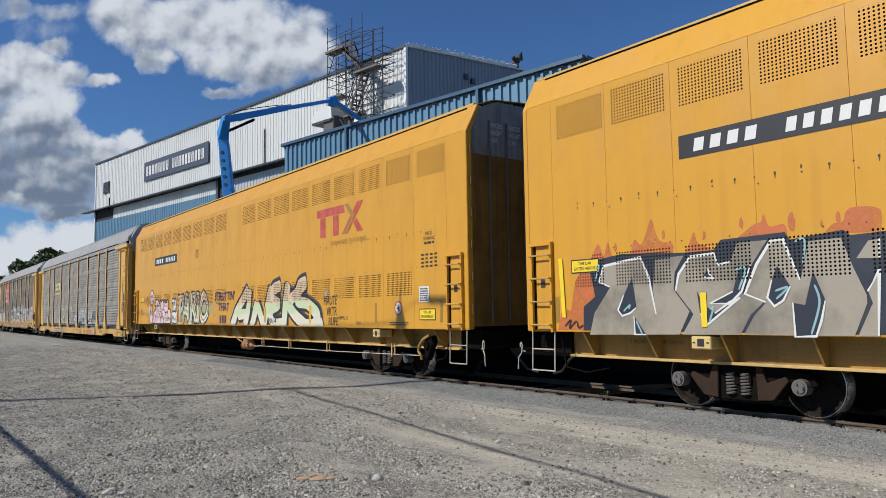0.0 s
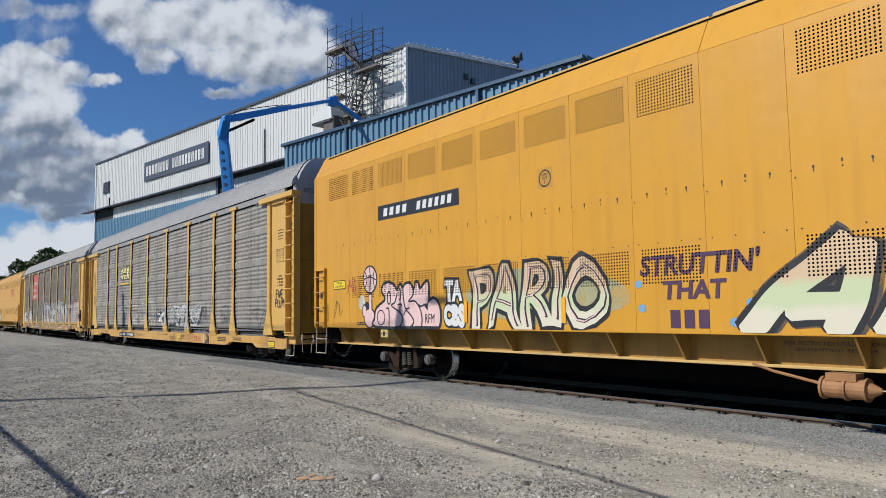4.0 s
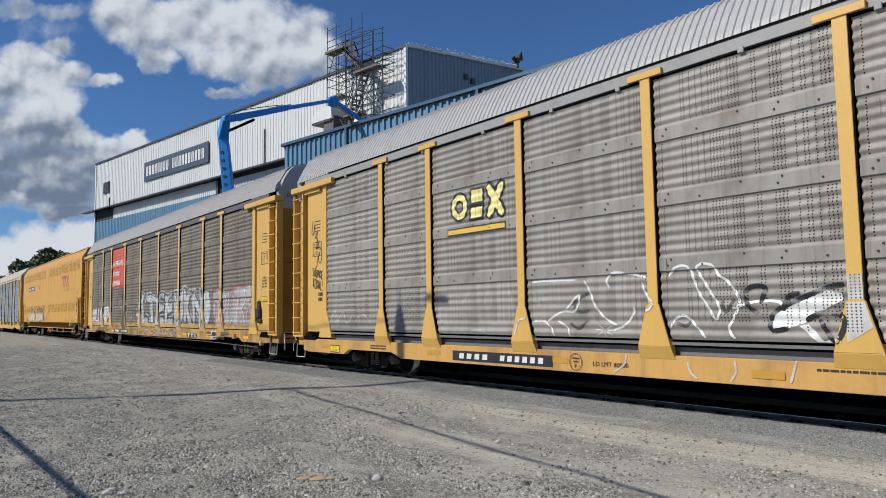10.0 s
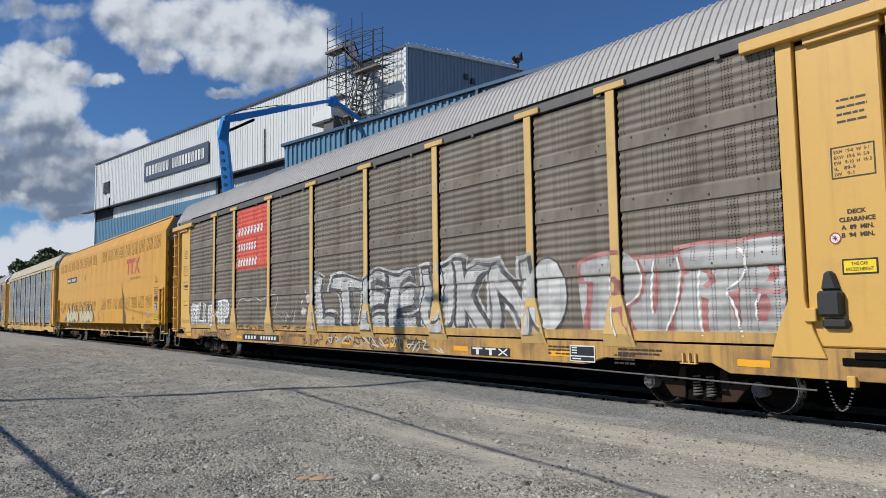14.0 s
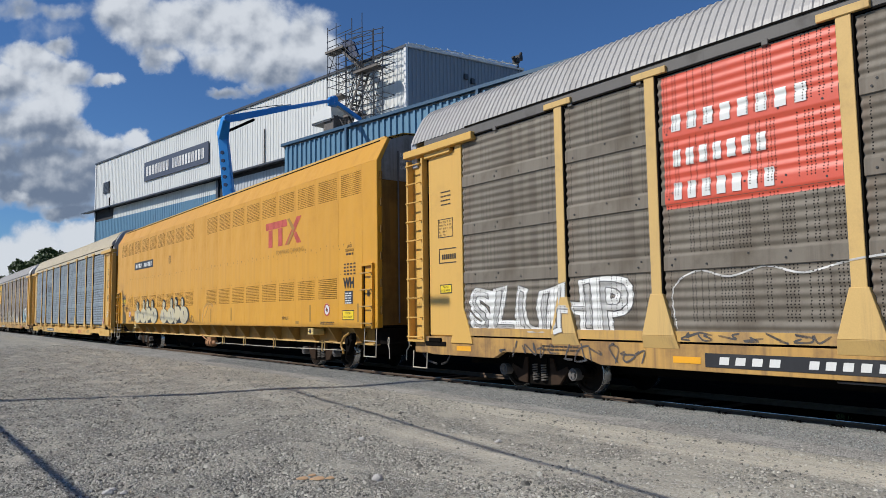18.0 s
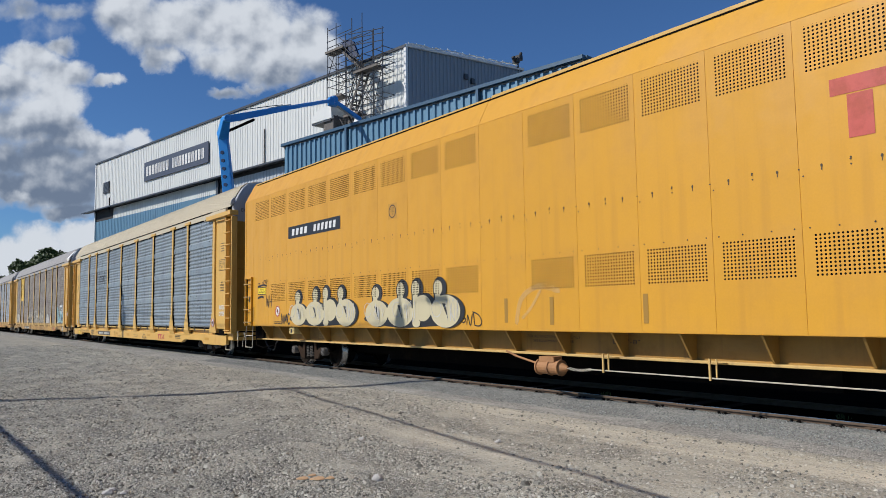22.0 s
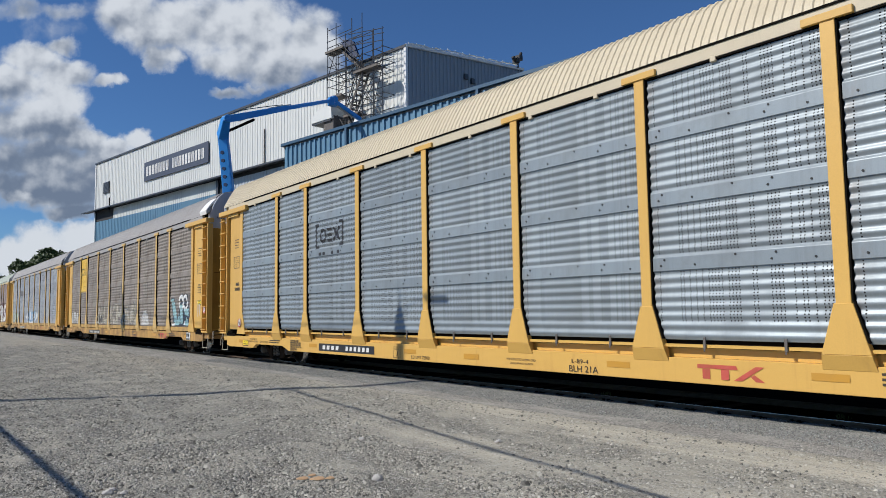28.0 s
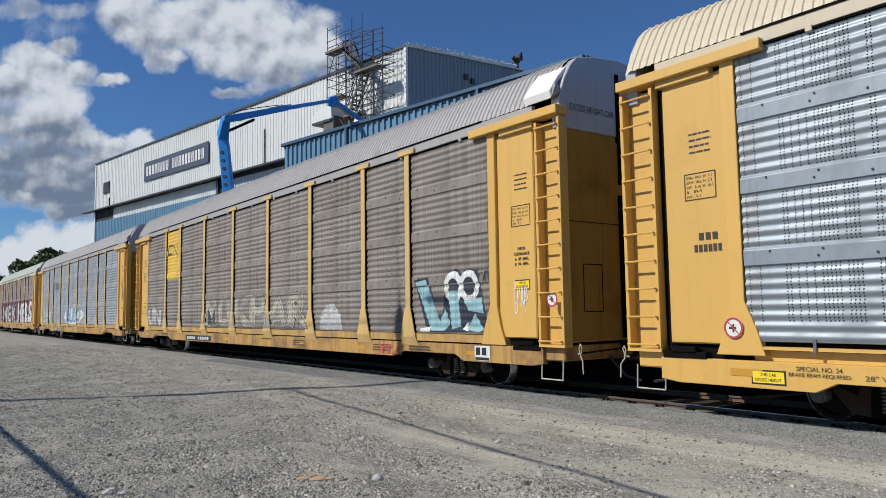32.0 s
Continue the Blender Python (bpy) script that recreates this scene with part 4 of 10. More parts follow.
        for y in (0.55, 1.0, 1.45, 1.62, 2.1, 2.55):
            part("lock_rod", shape("a_lock_rod", lambda bm: tube(bm, (0, 0, 1.3), (0, 0, 5.3), 0.02, 6)), GREY_STEEL if y < 1.5 else DARK_STEEL, car, at=(x + s * 0.06, y, 0))
        # step area and ladder
        lx = s * 12.05
        lad = part("ladder", shape("a_ladder", short_ladder, 0.004), A_YELLOW, car, "short yellow corner ladder", at=(lx, -0.01, 0))
        for x in (-0.235, 0.235):
            part("stile", shape("a_stile", stile(1.18, 2.62)), A_YELLOW, lad, at=(x, 0, 0))
        for k in range(4):
            part("rung", shape("a_rung", rung(0.235)), RUNG, lad, at=(0, -0.03, 1.30 + 0.385 * k))
        # dark strip drawn where the ladder stile's shadow falls
        part("ladder_recess", shape("a_ladder_shade", lambda bm: box(bm, -0.215, -0.165, -0.006, 0.01, 1.22, 2.62)), DARK_STEEL, car, at=(lx, 0, 0))
        stirrup(car, s * 12.36, s * 11.82, 1.18, 0.54)
        def sill_end(bm, s=s):
            a, b = sorted((s * 11.75, s * (half - 0.05)))
            box(bm, a, b, 0.33, 2.72, 0.80, 1.2)
        # the yellow end sill is given near-black steel in place of its shade
        part("end_sill", shape("a_endsill_%d" % s, sill_end, 0.02), DARK_STEEL, car)
        part("step_brace", shape("a_brace_%d" % s, rod([(s * 11.75, 0.1, 1.1), (s * 11.6, 0.05, 0.62), (s * 11.2, 0.1, 0.55), (s * 10.9, 0.3, 0.62)], 0.013)), DARK_STEEL, car)
        # jacking pad with a lamp-like hole
        def pad(bm, s=s):
            x0 = s * 9.0
            box(bm, x0 - 0.155, x0 + 0.155, 0.0, 0.34, 0.985, 1.16)
        pd = part("jacking_pad", shape("a_pad_%d" % s, pad, 0.015), PAD_CREAM, car, "pale cream-yellow jacking pad")
        part("pad_hole", shape("a_padhole_%d" % s, lambda bm, s=s: (box(bm, s * 9.0 - 0.052, s * 9.0 + 0.052, -0.006, 0.01, 1.025, 1.125), box(bm, s * 9.0 - 0.125, s * 9.0 - 0.09, -0.006, 0.01, 1.065, 1.085), box(bm, s * 9.0 + 0.09, s * 9.0 + 0.125, -0.006, 0.01, 1.065, 1.085))), BLACK, pd)
    ends(car, "A", half)
    # brake rod with hangers on the near side, brake cylinder with chain
    part("brake_rod", shape("a_brakerod", rod([(1.95, 0.07, 0.60), (7.0, 0.06, 0.60), (10.8, 0.06, 0.64)], 0.010)), PALE_ROD, car, "pale rod under the sill")
    hm = shape("a_hanger", lambda bm: (box(bm, -0.022, 0.006, 0.04, 0.06, 0.57, 0.86), box(bm, 0.075, 0.095, 0.06, 0.08, 0.60, 0.86), box(bm, -0.03, 0.11, 0.04, 0.34, 0.79, 0.80)))
    for x in (2.3, 4.2, 6.5, 9.6):
        part("rod_hanger", hm, DUSTY_POST, car, at=(x, 0, 0))
    def cyl(bm):
        tube(bm, (-2.35, 0.08, 0.66), (-1.85, 0.08, 0.66), 0.115, 16)
        tube(bm, (-1.85, 0.08, 0.66), (-1.70, 0.08, 0.66), 0.10, 16, 0.03)
        for x in (-2.37, -2.1, -1.87):
            tube(bm, (x, 0.08, 0.66), (x + 0.03, 0.08, 0.66), 0.135, 16)
        box(bm, -2.3, -1.95, 0.0, 0.2, 0.75, 0.84)
    part("brake_cylinder", shape("a_cylinder", cyl), RUSTY_ORANGE, car, "rusty orange slack adjuster cylinder", at=(3.2, 0, -0.07))
    def chain(bm):
        for k in range(14):
            a = k % 2 * 1.57
            x = -1.68 + 0.035 * k
            z = 0.655 - 0.02 * math.sin(k * 0.25)
            path_tube(bm, [(x - 0.02, 0.08 + 0.015 * math.cos(a), z + 0.015 * math.sin(a)), (x + 0.03, 0.08 + 0.015 * math.cos(a), z + 0.015 * math.sin(a))], 0.007, 4)
            path_tube(bm, [(x - 0.02, 0.08 - 0.015 * math.cos(a), z - 0.015 * math.sin(a)), (x + 0.03, 0.08 - 0.015 * math.cos(a), z - 0.015 * math.sin(a))], 0.007, 4)
    part("chain", shape("a_chain", chain), PALE_ROD, car, at=(3.2, 0, -0.06))
    part("bent_arm", shape("a_arm", rod([(-2.35, 0.1, 0.66), (-3.0, 0.12, 0.78), (-3.3, 0.14, 0.86)], 0.02)), RUSTY_ORANGE, car, at=(3.2, 0, -0.04))
    trucks(car, "A", 8.75, 0.91)
    def hand(bm):
        slab(bm, [(10.92, 1.02), (11.16, 1.06), (11.20, 0.92), (11.08, 0.70), (11.00, 0.55), (10.90, 0.62)], "y", 0.02, 0.16)
        tube(bm, (11.0, -0.02, 0.86), (11.0, 0.2, 0.86), 0.09, 10)
        path_tube(bm, [(11.10, 0.0, 0.98), (11.28, -0.04, 0.92), (11.34, -0.04, 0.88)], 0.022, 6)
        path_tube(bm, [(11.02, 0.0, 0.62), (10.98, -0.02, 0.45), (11.06, 0.02, 0.36)], 0.02, 6)
    part("brake_lever", shape("a_levers", hand, 0.008), DARK_STEEL, car, "grimy bundle of brake levers")
    part("bent_strap", shape("a_strap", rod([(11.12, 0.0, 1.06), (10.92, -0.02, 0.98), (10.80, -0.03, 0.86), (10.74, -0.02, 0.74), (10.84, -0.02, 0.64), (10.84, 0.0, 0.56)], 0.03)), A_SILL, car, "bent yellow strap")
    return car


# ---- corrugated cars ----
B_HALF = 13.56
POSTS = (-8.94, -7.05, -4.24, -1.42, 1.42, 4.24, 7.05, 8.94)
SHEET_TOP = (4.86, 3.93, 3.00, 2.07)
SHEET_H = (0.94, 0.94, 0.94, 0.96)


def rib(z, h, bottom=False):
    """How far the sheet stands out at height z above its lower edge."""
    if z < 0.24 and not bottom:
        return 0.030 * min(1.0, z / 0.010, (0.24 - z) / 0.035)
    u = (z - 0.24 if not bottom else z) / 0.131
    return 0.024 * (0.5 - 0.5 * math.cos(2 * math.pi * u))


def sheet_build(w, h, bottom, lo, hi):
    def build(bm):
        zs = sorted({h * k / 58 for k in range(59)} | ({0.008, 0.012, 0.2, 0.236} if not bottom else {0.01}))
        prof = [(-rib(z, h, bottom), z) for z in zs]
        prof = [(0.03, 0.0)] + prof + [(0.02, h)]
        sweep(bm, prof, "x", lo, w - hi)
    return build


def bolt_rows(w):
    """Dark bolt heads along a sheet's flat lower band."""
    def build(bm):
        m = max(1, int(w / 0.55))
        for k in range(m):
            for z in ((0.075,), (0.175,), (0.165, 0.085))[(k + m) % 3]:
                x = w * (k + 0.5) / m + (0.04 if z > 0.1 else -0.02)
                tube(bm, (x, -0.040, z), (x, -0.01, z), 0.016, 6)
    return build


def roof_rib(car_len):
    """Arched roof with ribs that run across it."""
    arc = [(0.0, 5.10), (0.03, 5.20), (0.18, 5.48), (0.34, 5.74), (0.50, 5.88), (0.85, 5.97), (WIDE / 2, 6.03)]
    arc = arc + [(WIDE - y, z) for y, z in arc[-2::-1]]
    def build(bm):
        p = 0.132
        n = int(car_len / p)
        rows = []
        for i in range(n):
            for u, d in ((0, 0), (0.50, 0), (0.62, 0.017), (0.88, 0.017)):
                x = -car_len / 2 + (i + u) * p
                row = []
                for k, (y, z) in enumerate(arc):
                    ny, nz = (y - WIDE / 2) / 1.6, (z - 4.9) / 1.1
                    row.append(bm.verts.new((x, y + ny * d, z + nz * d)))
                rows.append(row)
        for a, b in zip(rows[:-1], rows[1:]):
            for k in range(len(arc) - 1):
                bm.faces.new((a[k], b[k], b[k + 1], a[k + 1]))
    return build


def post_build(bm):
    box(bm, -0.090, 0.090, -0.065, 0.03, 1.50, 4.92)


def foot_build(bm):
    slab(bm, [(-0.110, 1.60), (0.110, 1.60), (0.285, 1.01), (-0.285, 1.01)], "y", -0.076, 0.03)


# strip on the post's sunless side, its shade put in as near-black
def gap_shade_build(bm):
    slab(bm, [(0.088, 4.90), (0.111, 4.90), (0.111, 1.60), (0.088, 1.60)], "y", -0.052, 0.02)
    slab(bm, [(0.106, 1.60), (0.128, 1.60), (0.268, 1.12), (0.246, 1.12)], "y", -0.060, 0.02)


def toe_build(bm):
    a = [bm.verts.new(v) for v in ((-0.285, -0.076, 1.009), (0.285, -0.076, 1.009), (0.315, -0.014, 0.83), (-0.315, -0.014, 0.83))]
    b = [bm.verts.new(v) for v in ((-0.285, 0.03, 1.009), (0.285, 0.03, 1.009), (0.315, 0.03, 0.83), (-0.315, 0.03, 0.83))]
    bm.faces.new(a)
    bm.faces.new(b[::-1])
    for i in range(4):
        bm.faces.new((a[i], b[i], b[(i + 1) % 4], a[(i + 1) % 4]))


def cap_build(bm):
    slab(bm, [(-0.31, 4.90), (0.31, 4.90), (0.31, 5.00), (-0.31, 5.00)], "y", -0.085, 0.02)


def b_ladder(bm):
    box(bm, -0.30, 0.31, 0.10, 0.13, 0.98, 4.75)


def car_b(key, middle, label, sill=None, channel=None):
    car = on_track(thing("autorack_car", (0, 0, 0), label, "rail car", "autorack cars of the train"), middle, FACE)
    car.scale.x = LENGTH
    half = B_HALF
    sheet, roofm = SHEETS[key], ROOFS[key]
    sill = sill or SILL_DIRTY
    channel = channel or LEDGE
    ledge, top, low = {"B1": (1.075, 0.885, 0.55), "B2": (1.225, 1.05, 0.69), "B3": (1.05, 0.865, 0.525)}.get(key, (1.10, 0.92, 0.60))
    edges = [-11.63] + list(POSTS) + [11.63]
    part("shell", shape("b_shell", lambda bm: slab(bm, [(0.06, 1.0), (0.06, 5.1), (0.3, 5.6), (1.0, 5.9), (WIDE / 2, 5.97), (WIDE - 1.0, 5.9), (WIDE - 0.3, 5.6), (WIDE - 0.06, 5.1), (WIDE - 0.06, 1.0)], "x", -12.0, 12.0)), DARK_STEEL, car, "dark inner shell")
    for a, b in zip(edges[:-1], edges[1:]):
        w = b - a
        for k in range(4):
            lo, hi = (0.01 if a == edges[0] else 0.120), (0.01 if b == edges[-1] else 0.096)
            me = shape("b_sheet_%.2f_%d_%.2f_%.2f" % (w, k == 3, lo, hi), sheet_build(w, SHEET_H[k], k == 3, lo, hi), smooth=True)
            z = SHEET_TOP[k] - SHEET_H[k]
            ss = part("side_sheet", me, sheet, car, at=(a, 0, z))
            if k < 3:
                tagged(part("bolt_heads", shape("b_bolts_%.2f" % w, bolt_rows(w)), BLACK, ss), kind="stuff")
            part("side_sheet", me, sheet, car, at=(b, WIDE, z), turn=(0, 0, math.pi))
        if key == "B3":
            for u in (0.33, 0.74):
                part("sheet_clip", shape("b_clip", lambda bm: (box(bm, -0.02, 0.02, -0.05, -0.03, 0.99, 1.15), box(bm, -0.012, 0.012, -0.055, -0.045, 0.96, 0.99)), 0.004), GREY_STEEL, car, at=(a + w * u, 0, 0))
    pm, cm = shape("b_post", post_build, 0.006), shape("b_postcap", cap_build, 0.006)
    fm, tm = shape("b_postfoot", foot_build, 0.006), shape("b_posttoe", toe_build, 0.004)
    post_paint = B_YELLOW if key in ("B1", "B3") else DUSTY_POST
    for x in POSTS:
        for y, r in ((0, 0), (WIDE, math.pi)):
            po = part("side_post", pm, post_paint, car, "flared yellow side post", at=(x, y, 0), turn=(0, 0, r))
            part("post_cap", cm, post_paint, po)
            part("post_foot", fm, post_paint, po, at=(0, 0, ledge - 1.075))
            part("post_toe", tm, post_paint, po, at=(0, 0, ledge - 1.075))
            if y == 0:
                part("post_gap", shape("b_postgapshade", gap_shade_build), DARK_STEEL, po, "dark strip for the gap and the shade beside the post")
    part("roof", shape("b_roof", roof_rib(26.9)), roofm, car, "arched ribbed roof")
    for y, f in ((0, 1), (WIDE, -1)):
        def eave(bm, y=y, f=f):
            y0, y1 = sorted((y - f * 0.035, y + f * 0.05))
            box(bm, -12.9, 12.9, y0, y1, 4.90, 5.08)
        part("eave_strip", shape("b_eave_%d" % f, eave, 0.006), EAVES.get(key, roofm), car, "flat roof eave strip")
        if f > 0:
            for k in range(13):
                part("eave_bracket", shape("b_bracket", lambda bm: box(bm, -0.045, 0.045, -0.052, 0.0, 4.845, 4.925), 0.008), EAVES.get(key, roofm), car, at=(-10.6 + 1.77 * k + 0.2 * math.sin(k * 2.2), 0, 0))
        def drip(bm, y=y, f=f):
            y0, y1 = sorted((y - f * 0.05, y + f * 0.03))
            box(bm, -11.5, 11.5, y0, y1, 5.075, 5.105)
            y0, y1 = sorted((y - f * 0.04, y + f * 0.03))
            box(bm, -11.5, 11.5, y0, y1, 4.872, 4.894)
        part("eave_seam", shape("b_drip_%d" % f, drip), DARK_STEEL, car, "dark seam along the eave")
        def side_sill(bm, y=y, f=f):
            y0, y1 = sorted((y - f * 0.01, y + f * 0.10))
            half_out = [(13.0, top), (13.0, low + 0.04), (12.7, low), (10.78, low), (10.52, low + 0.12), (8.62, low + 0.12), (8.2, low)]
            slab(bm, half_out + [(-x, z) for x, z in half_out[::-1]], "y", y0, y1)
        part("side_sill", shape("b_sill_%d_%.2f" % (f, low), side_sill, 0.006), sill, car, "yellow side sill of the flat car")
        bands = ((top + 0.002, ledge - 0.042, 0.085, channel), (ledge - 0.04, ledge, -0.025, channel)) if key in ("B1", "B3") else ((top + 0.032, ledge, -0.034, channel), (top + 0.002, top + 0.03, 0.03, DARK_STEEL))
        for z0, z1, out, band in bands:
            def chan(bm, y=y, f=f, z0=z0, z1=z1, out=out):
                y0, y1 = sorted((y + f * out, y + f * 0.10))
                box(bm, -11.6, 11.6, y0, y1, z0, z1)
            part("deck_channel" if out > 0 else "channel_lip", shape("b_channel_%d_%.3f_%.3f" % (f, z0, out), chan), band, car, "recessed deck channel" if out > 0 else "")
    part("underframe", shape("b_under", lambda bm: (box(bm, -12.9, 12.9, 1.15, 1.9, 0.45, 1.0), box(bm, -12.9, 12.9, 0.1, 2.95, 0.82, 1.05), box(bm, -6, 6, 0.5, 2.5, 0.55, 0.85))), DARK_STEEL, car, "grimy underframe, blackened for its shade")
    for s in (-1, 1):
        def end_wall(bm, s=s):
            x0, x1 = sorted((s * 11.88, s * 13.47))
            slab(bm, [(0.14, 1.0), (0.14, 4.75), (WIDE - 0.14, 4.75), (WIDE - 0.14, 1.0)], "x", x0, x1)
            a, b = sorted((s * 11.86, s * 12.84))
            box(bm, a, b, 0.02, 0.15, 1.06, 4.74)
        ew = part("end_wall", shape("b_endwall_%d" % s, end_wall, 0.02), B_YELLOW, car, "yellow end enclosure")
        part("slot", shape("b_slot_%d" % s, lambda bm, s=s: box(bm, min(s * 12.86, s * 12.95), max(s * 12.86, s * 12.95), 0.08, 0.139, 1.0, 4.72)), DARK_STEEL, ew, "dark slot beside the ladder")
        # a thin door sheet carries the end's shade in its colour
        part("end_door", shape("b_enddoor_%d" % s, lambda bm, s=s: box(bm, min(s * 13.47, s * 13.476), max(s * 13.47, s * 13.476), 0.16, 2.89, 1.02, 4.62)), B_END, ew, "brownish-yellow end door, its shade painted in")
        def end_cap(bm, s=s):
            x0, x1 = sorted((s * 13.3, s * 13.50))
            slab(bm, [(0.06, 4.60), (0.03, 5.1), (0.18, 5.46), (0.34, 5.72), (0.50, 5.87), (0.9, 5.96), (WIDE / 2, 6.02), (WIDE - 0.9, 5.96), (WIDE - 0.50, 5.87), (WIDE - 0.34, 5.72), (WIDE - 0.18, 5.46), (WIDE - 0.03, 5.1), (WIDE - 0.06, 4.60)], "x", x0, x1)
        part("end_cap", shape("b_endcap_%d" % s, end_cap, 0.012), SILVER_END, car, "silver arched end cap")
        def door_seams(bm, s=s):
            x0, x1 = sorted((s * 13.46, s * 13.512))
            box(bm, x0, x1, 1.46, 1.56, 4.5, 5.75)
            box(bm, x0, x1, 1.50, 1.58, 3.75, 4.5)
            box(bm, x0, x1, 1.47, 1.56, 1.05, 3.55)
            x0, x1 = sorted((s * 13.46, s * 13.482))
            box(bm, x0, x1, 0.2, 2.85, 3.02, 3.032)
            for z in (1.5, 2.3):
                box(bm, x0, x1, 0.52, 1.0, z, z + 0.015)
            box(bm, x0, x1, 0.52, 0.535, 1.5, 2.3)
            box(bm, x0, x1, 0.985, 1.0, 1.5, 2.3)
        part("door_seam", shape("b_seams_%d" % s, door_seams), DARK_STEEL, ew)
        if s > 0:
            def torn(bm):
                v = [bm.verts.new(q) for q in ((13.34, -0.03, 5.14), (13.46, -0.09, 5.10), (13.50, -0.06, 5.26), (13.36, 0.02, 5.36), (13.40, 0.08, 5.42), (13.53, 0.02, 5.20), (13.28, -0.01, 5.26))]
                for f in ((0, 1, 2), (0, 2, 6), (6, 2, 3), (3, 2, 4), (2, 5, 4), (1, 5, 2)):
                    bm.faces.new([v[i] for i in f])
                w = [bm.verts.new(q.co + Vector((0, 0.03, -0.01))) for q in v]
                for f in ((2, 1, 0), (6, 2, 0), (3, 2, 6), (4, 2, 3), (4, 5, 2), (2, 5, 1)):
                    bm.faces.new([w[i] for i in f])
            part("torn_corner", shape("b_torn", torn), ROOFS["B2"], car, "bent and torn pale corner plate")
        if s > 0 and key == "B4":
            part("torn_sheet", shape("b_torn_sheet", lambda bm: slab(bm, [(-0.06, 5.08), (-0.10, 5.22), (0.10, 5.50), (0.30, 5.70), (0.36, 5.66), (0.14, 5.44), (-0.04, 5.18)], "x", 12.75, 13.42), 0.01), WHITE, car, "loose white roof sheet at the corner")
        def header(bm, s=s):
            a, b = sorted((s * 11.20, s * 13.57))
            box(bm, a, b, -0.13, 0.16, 4.80, 4.95)
            a, b = sorted((s * 12.0, s * 12.9))
            box(bm, a, b, -0.05, 0.16, 4.70, 4.80)
        part("header_beam", shape("b_header_%d" % s, header, 0.01), B_YELLOW, car, "yellow header beam")
        def jamb(bm, s=s):
            pts = [(11.64, 4.80), (11.85, 4.80), (11.85, 1.62), (11.94, 1.25), (12.08, 0.93), (11.38, 0.93), (11.48, 1.25), (11.64, 1.62)]
            slab(bm, [(s * x, z) for x, z in pts], "y", -0.035, 0.16)
        part("jamb", shape("b_jamb_%d" % s, jamb, 0.008), B_YELLOW, car, "flared yellow end post")
        def jamb_far(bm, s=s):
            pts = [(11.64, 4.80), (13.5, 4.80), (13.5, 0.93), (11.40, 0.93)]
            slab(bm, [(s * x, z) for x, z in pts], "y", WIDE - 0.1, WIDE + 0.03)
        part("end_panel", shape("b_jambf_%d" % s, jamb_far, 0.008), B_YELLOW, car)
        lad = part("ladder", shape("b_ladder", b_ladder, 0.006), B_YELLOW, car, "tall yellow end ladder", at=(s * 13.26, 0, 0), turn=None)
        part("stile", shape("b_stile", stile(0.98, 4.75, 0.03, -0.06, 0.10), 0.004), B_YELLOW, lad, at=(-0.27, 0, 0))
        part("stile", shape("b_stile", stile(0.98, 4.75, 0.03, -0.06, 0.10), 0.004), B_YELLOW, lad, at=(0.275, 0, 0))
        part("foot_plate", shape("b_foot", lambda bm: box(bm, -0.30, 0.31, -0.06, 0.12, 0.93, 0.98)), B_YELLOW, lad)
        for k in range(10):
            part("rung", shape("b_rung", rung(0.26, 0.05)), B_YELLOW, lad, at=(0, -0.05, 1.03 + 0.40 * k))
        def end_sill(bm, s=s):
            a, b = sorted((s * 12.9, s * 13.45))
            box(bm, a, b, 0.05, 2.95, 0.70, 0.95)
        part("end_sill", shape("b_endsill_%d" % s, end_sill, 0.02), sill, car)
        stirrup(car, s * 12.95, s * 13.45, 0.74, 0.40, PALE_ROD, 0)
        def latch(bm, s=s):
            a, b = sorted((s * 12.25, s * 12.95))
            box(bm, a, b, -0.03, 0.12, 0.86, 0.95)
            a, b = sorted((s * 12.4, s * 12.8))
            box(bm, a, b, -0.05, 0.06, 0.94, 1.02)
        part("door_track", shape("b_latch_%d" % s, latch, 0.008), DARK_STEEL, car)
    ends(car, "B", half - 0.1)
    trucks(car, "B", 10.06, 0.89)
    return car


CARS = {}
CARS["A1"] = car_a(2.85, "smooth yellow autorack car with grey letter graffiti over red flames")
CARS["A2"] = car_a(-23.12, "smooth yellow autorack car with pale green letter graffiti")
CARS["B1"] = car_b("B1", -49.69, "grey corrugated autorack car with yellow posts and white scrawled graffiti", None, DECK_GREY)
CARS["B2"] = car_b("B2", -77.29, "sooty corrugated autorack car with red panel and white graffiti", SILL_BROWN)
CARS["A3"] = car_a(-104.01, "smooth yellow autorack car with round bubble graffiti")
CARS["B3"] = car_b("B3", -130.46, "bright silver corrugated autorack car with a cream roof", SILL_CLEAN, B_YELLOW)
CARS["B4"] = car_b("B4", -158.25, "brown-stained corrugated autorack car with turquoise letter graffiti", SILL_BROWN)
CARS["B5"] = car_b("B5", -186.45, "pale grey corrugated autorack car with blue and green graffiti", SILL_BROWN)
CARS["B6"] = car_b("B6", -214.26, "reddish stained corrugated autorack car with white graffiti", SILL_BROWN)


# ---- painted marks ----
def a_mod_holes(nt, x, z):
    u = calc(nt, "FRACT", calc(nt, "DIVIDE", calc(nt, "SUBTRACT", x, A_SEAM0 - A_STEP * 4), A_STEP))
    return a_holes(nt, calc(nt, "MULTIPLY", u, A_STEP), z)


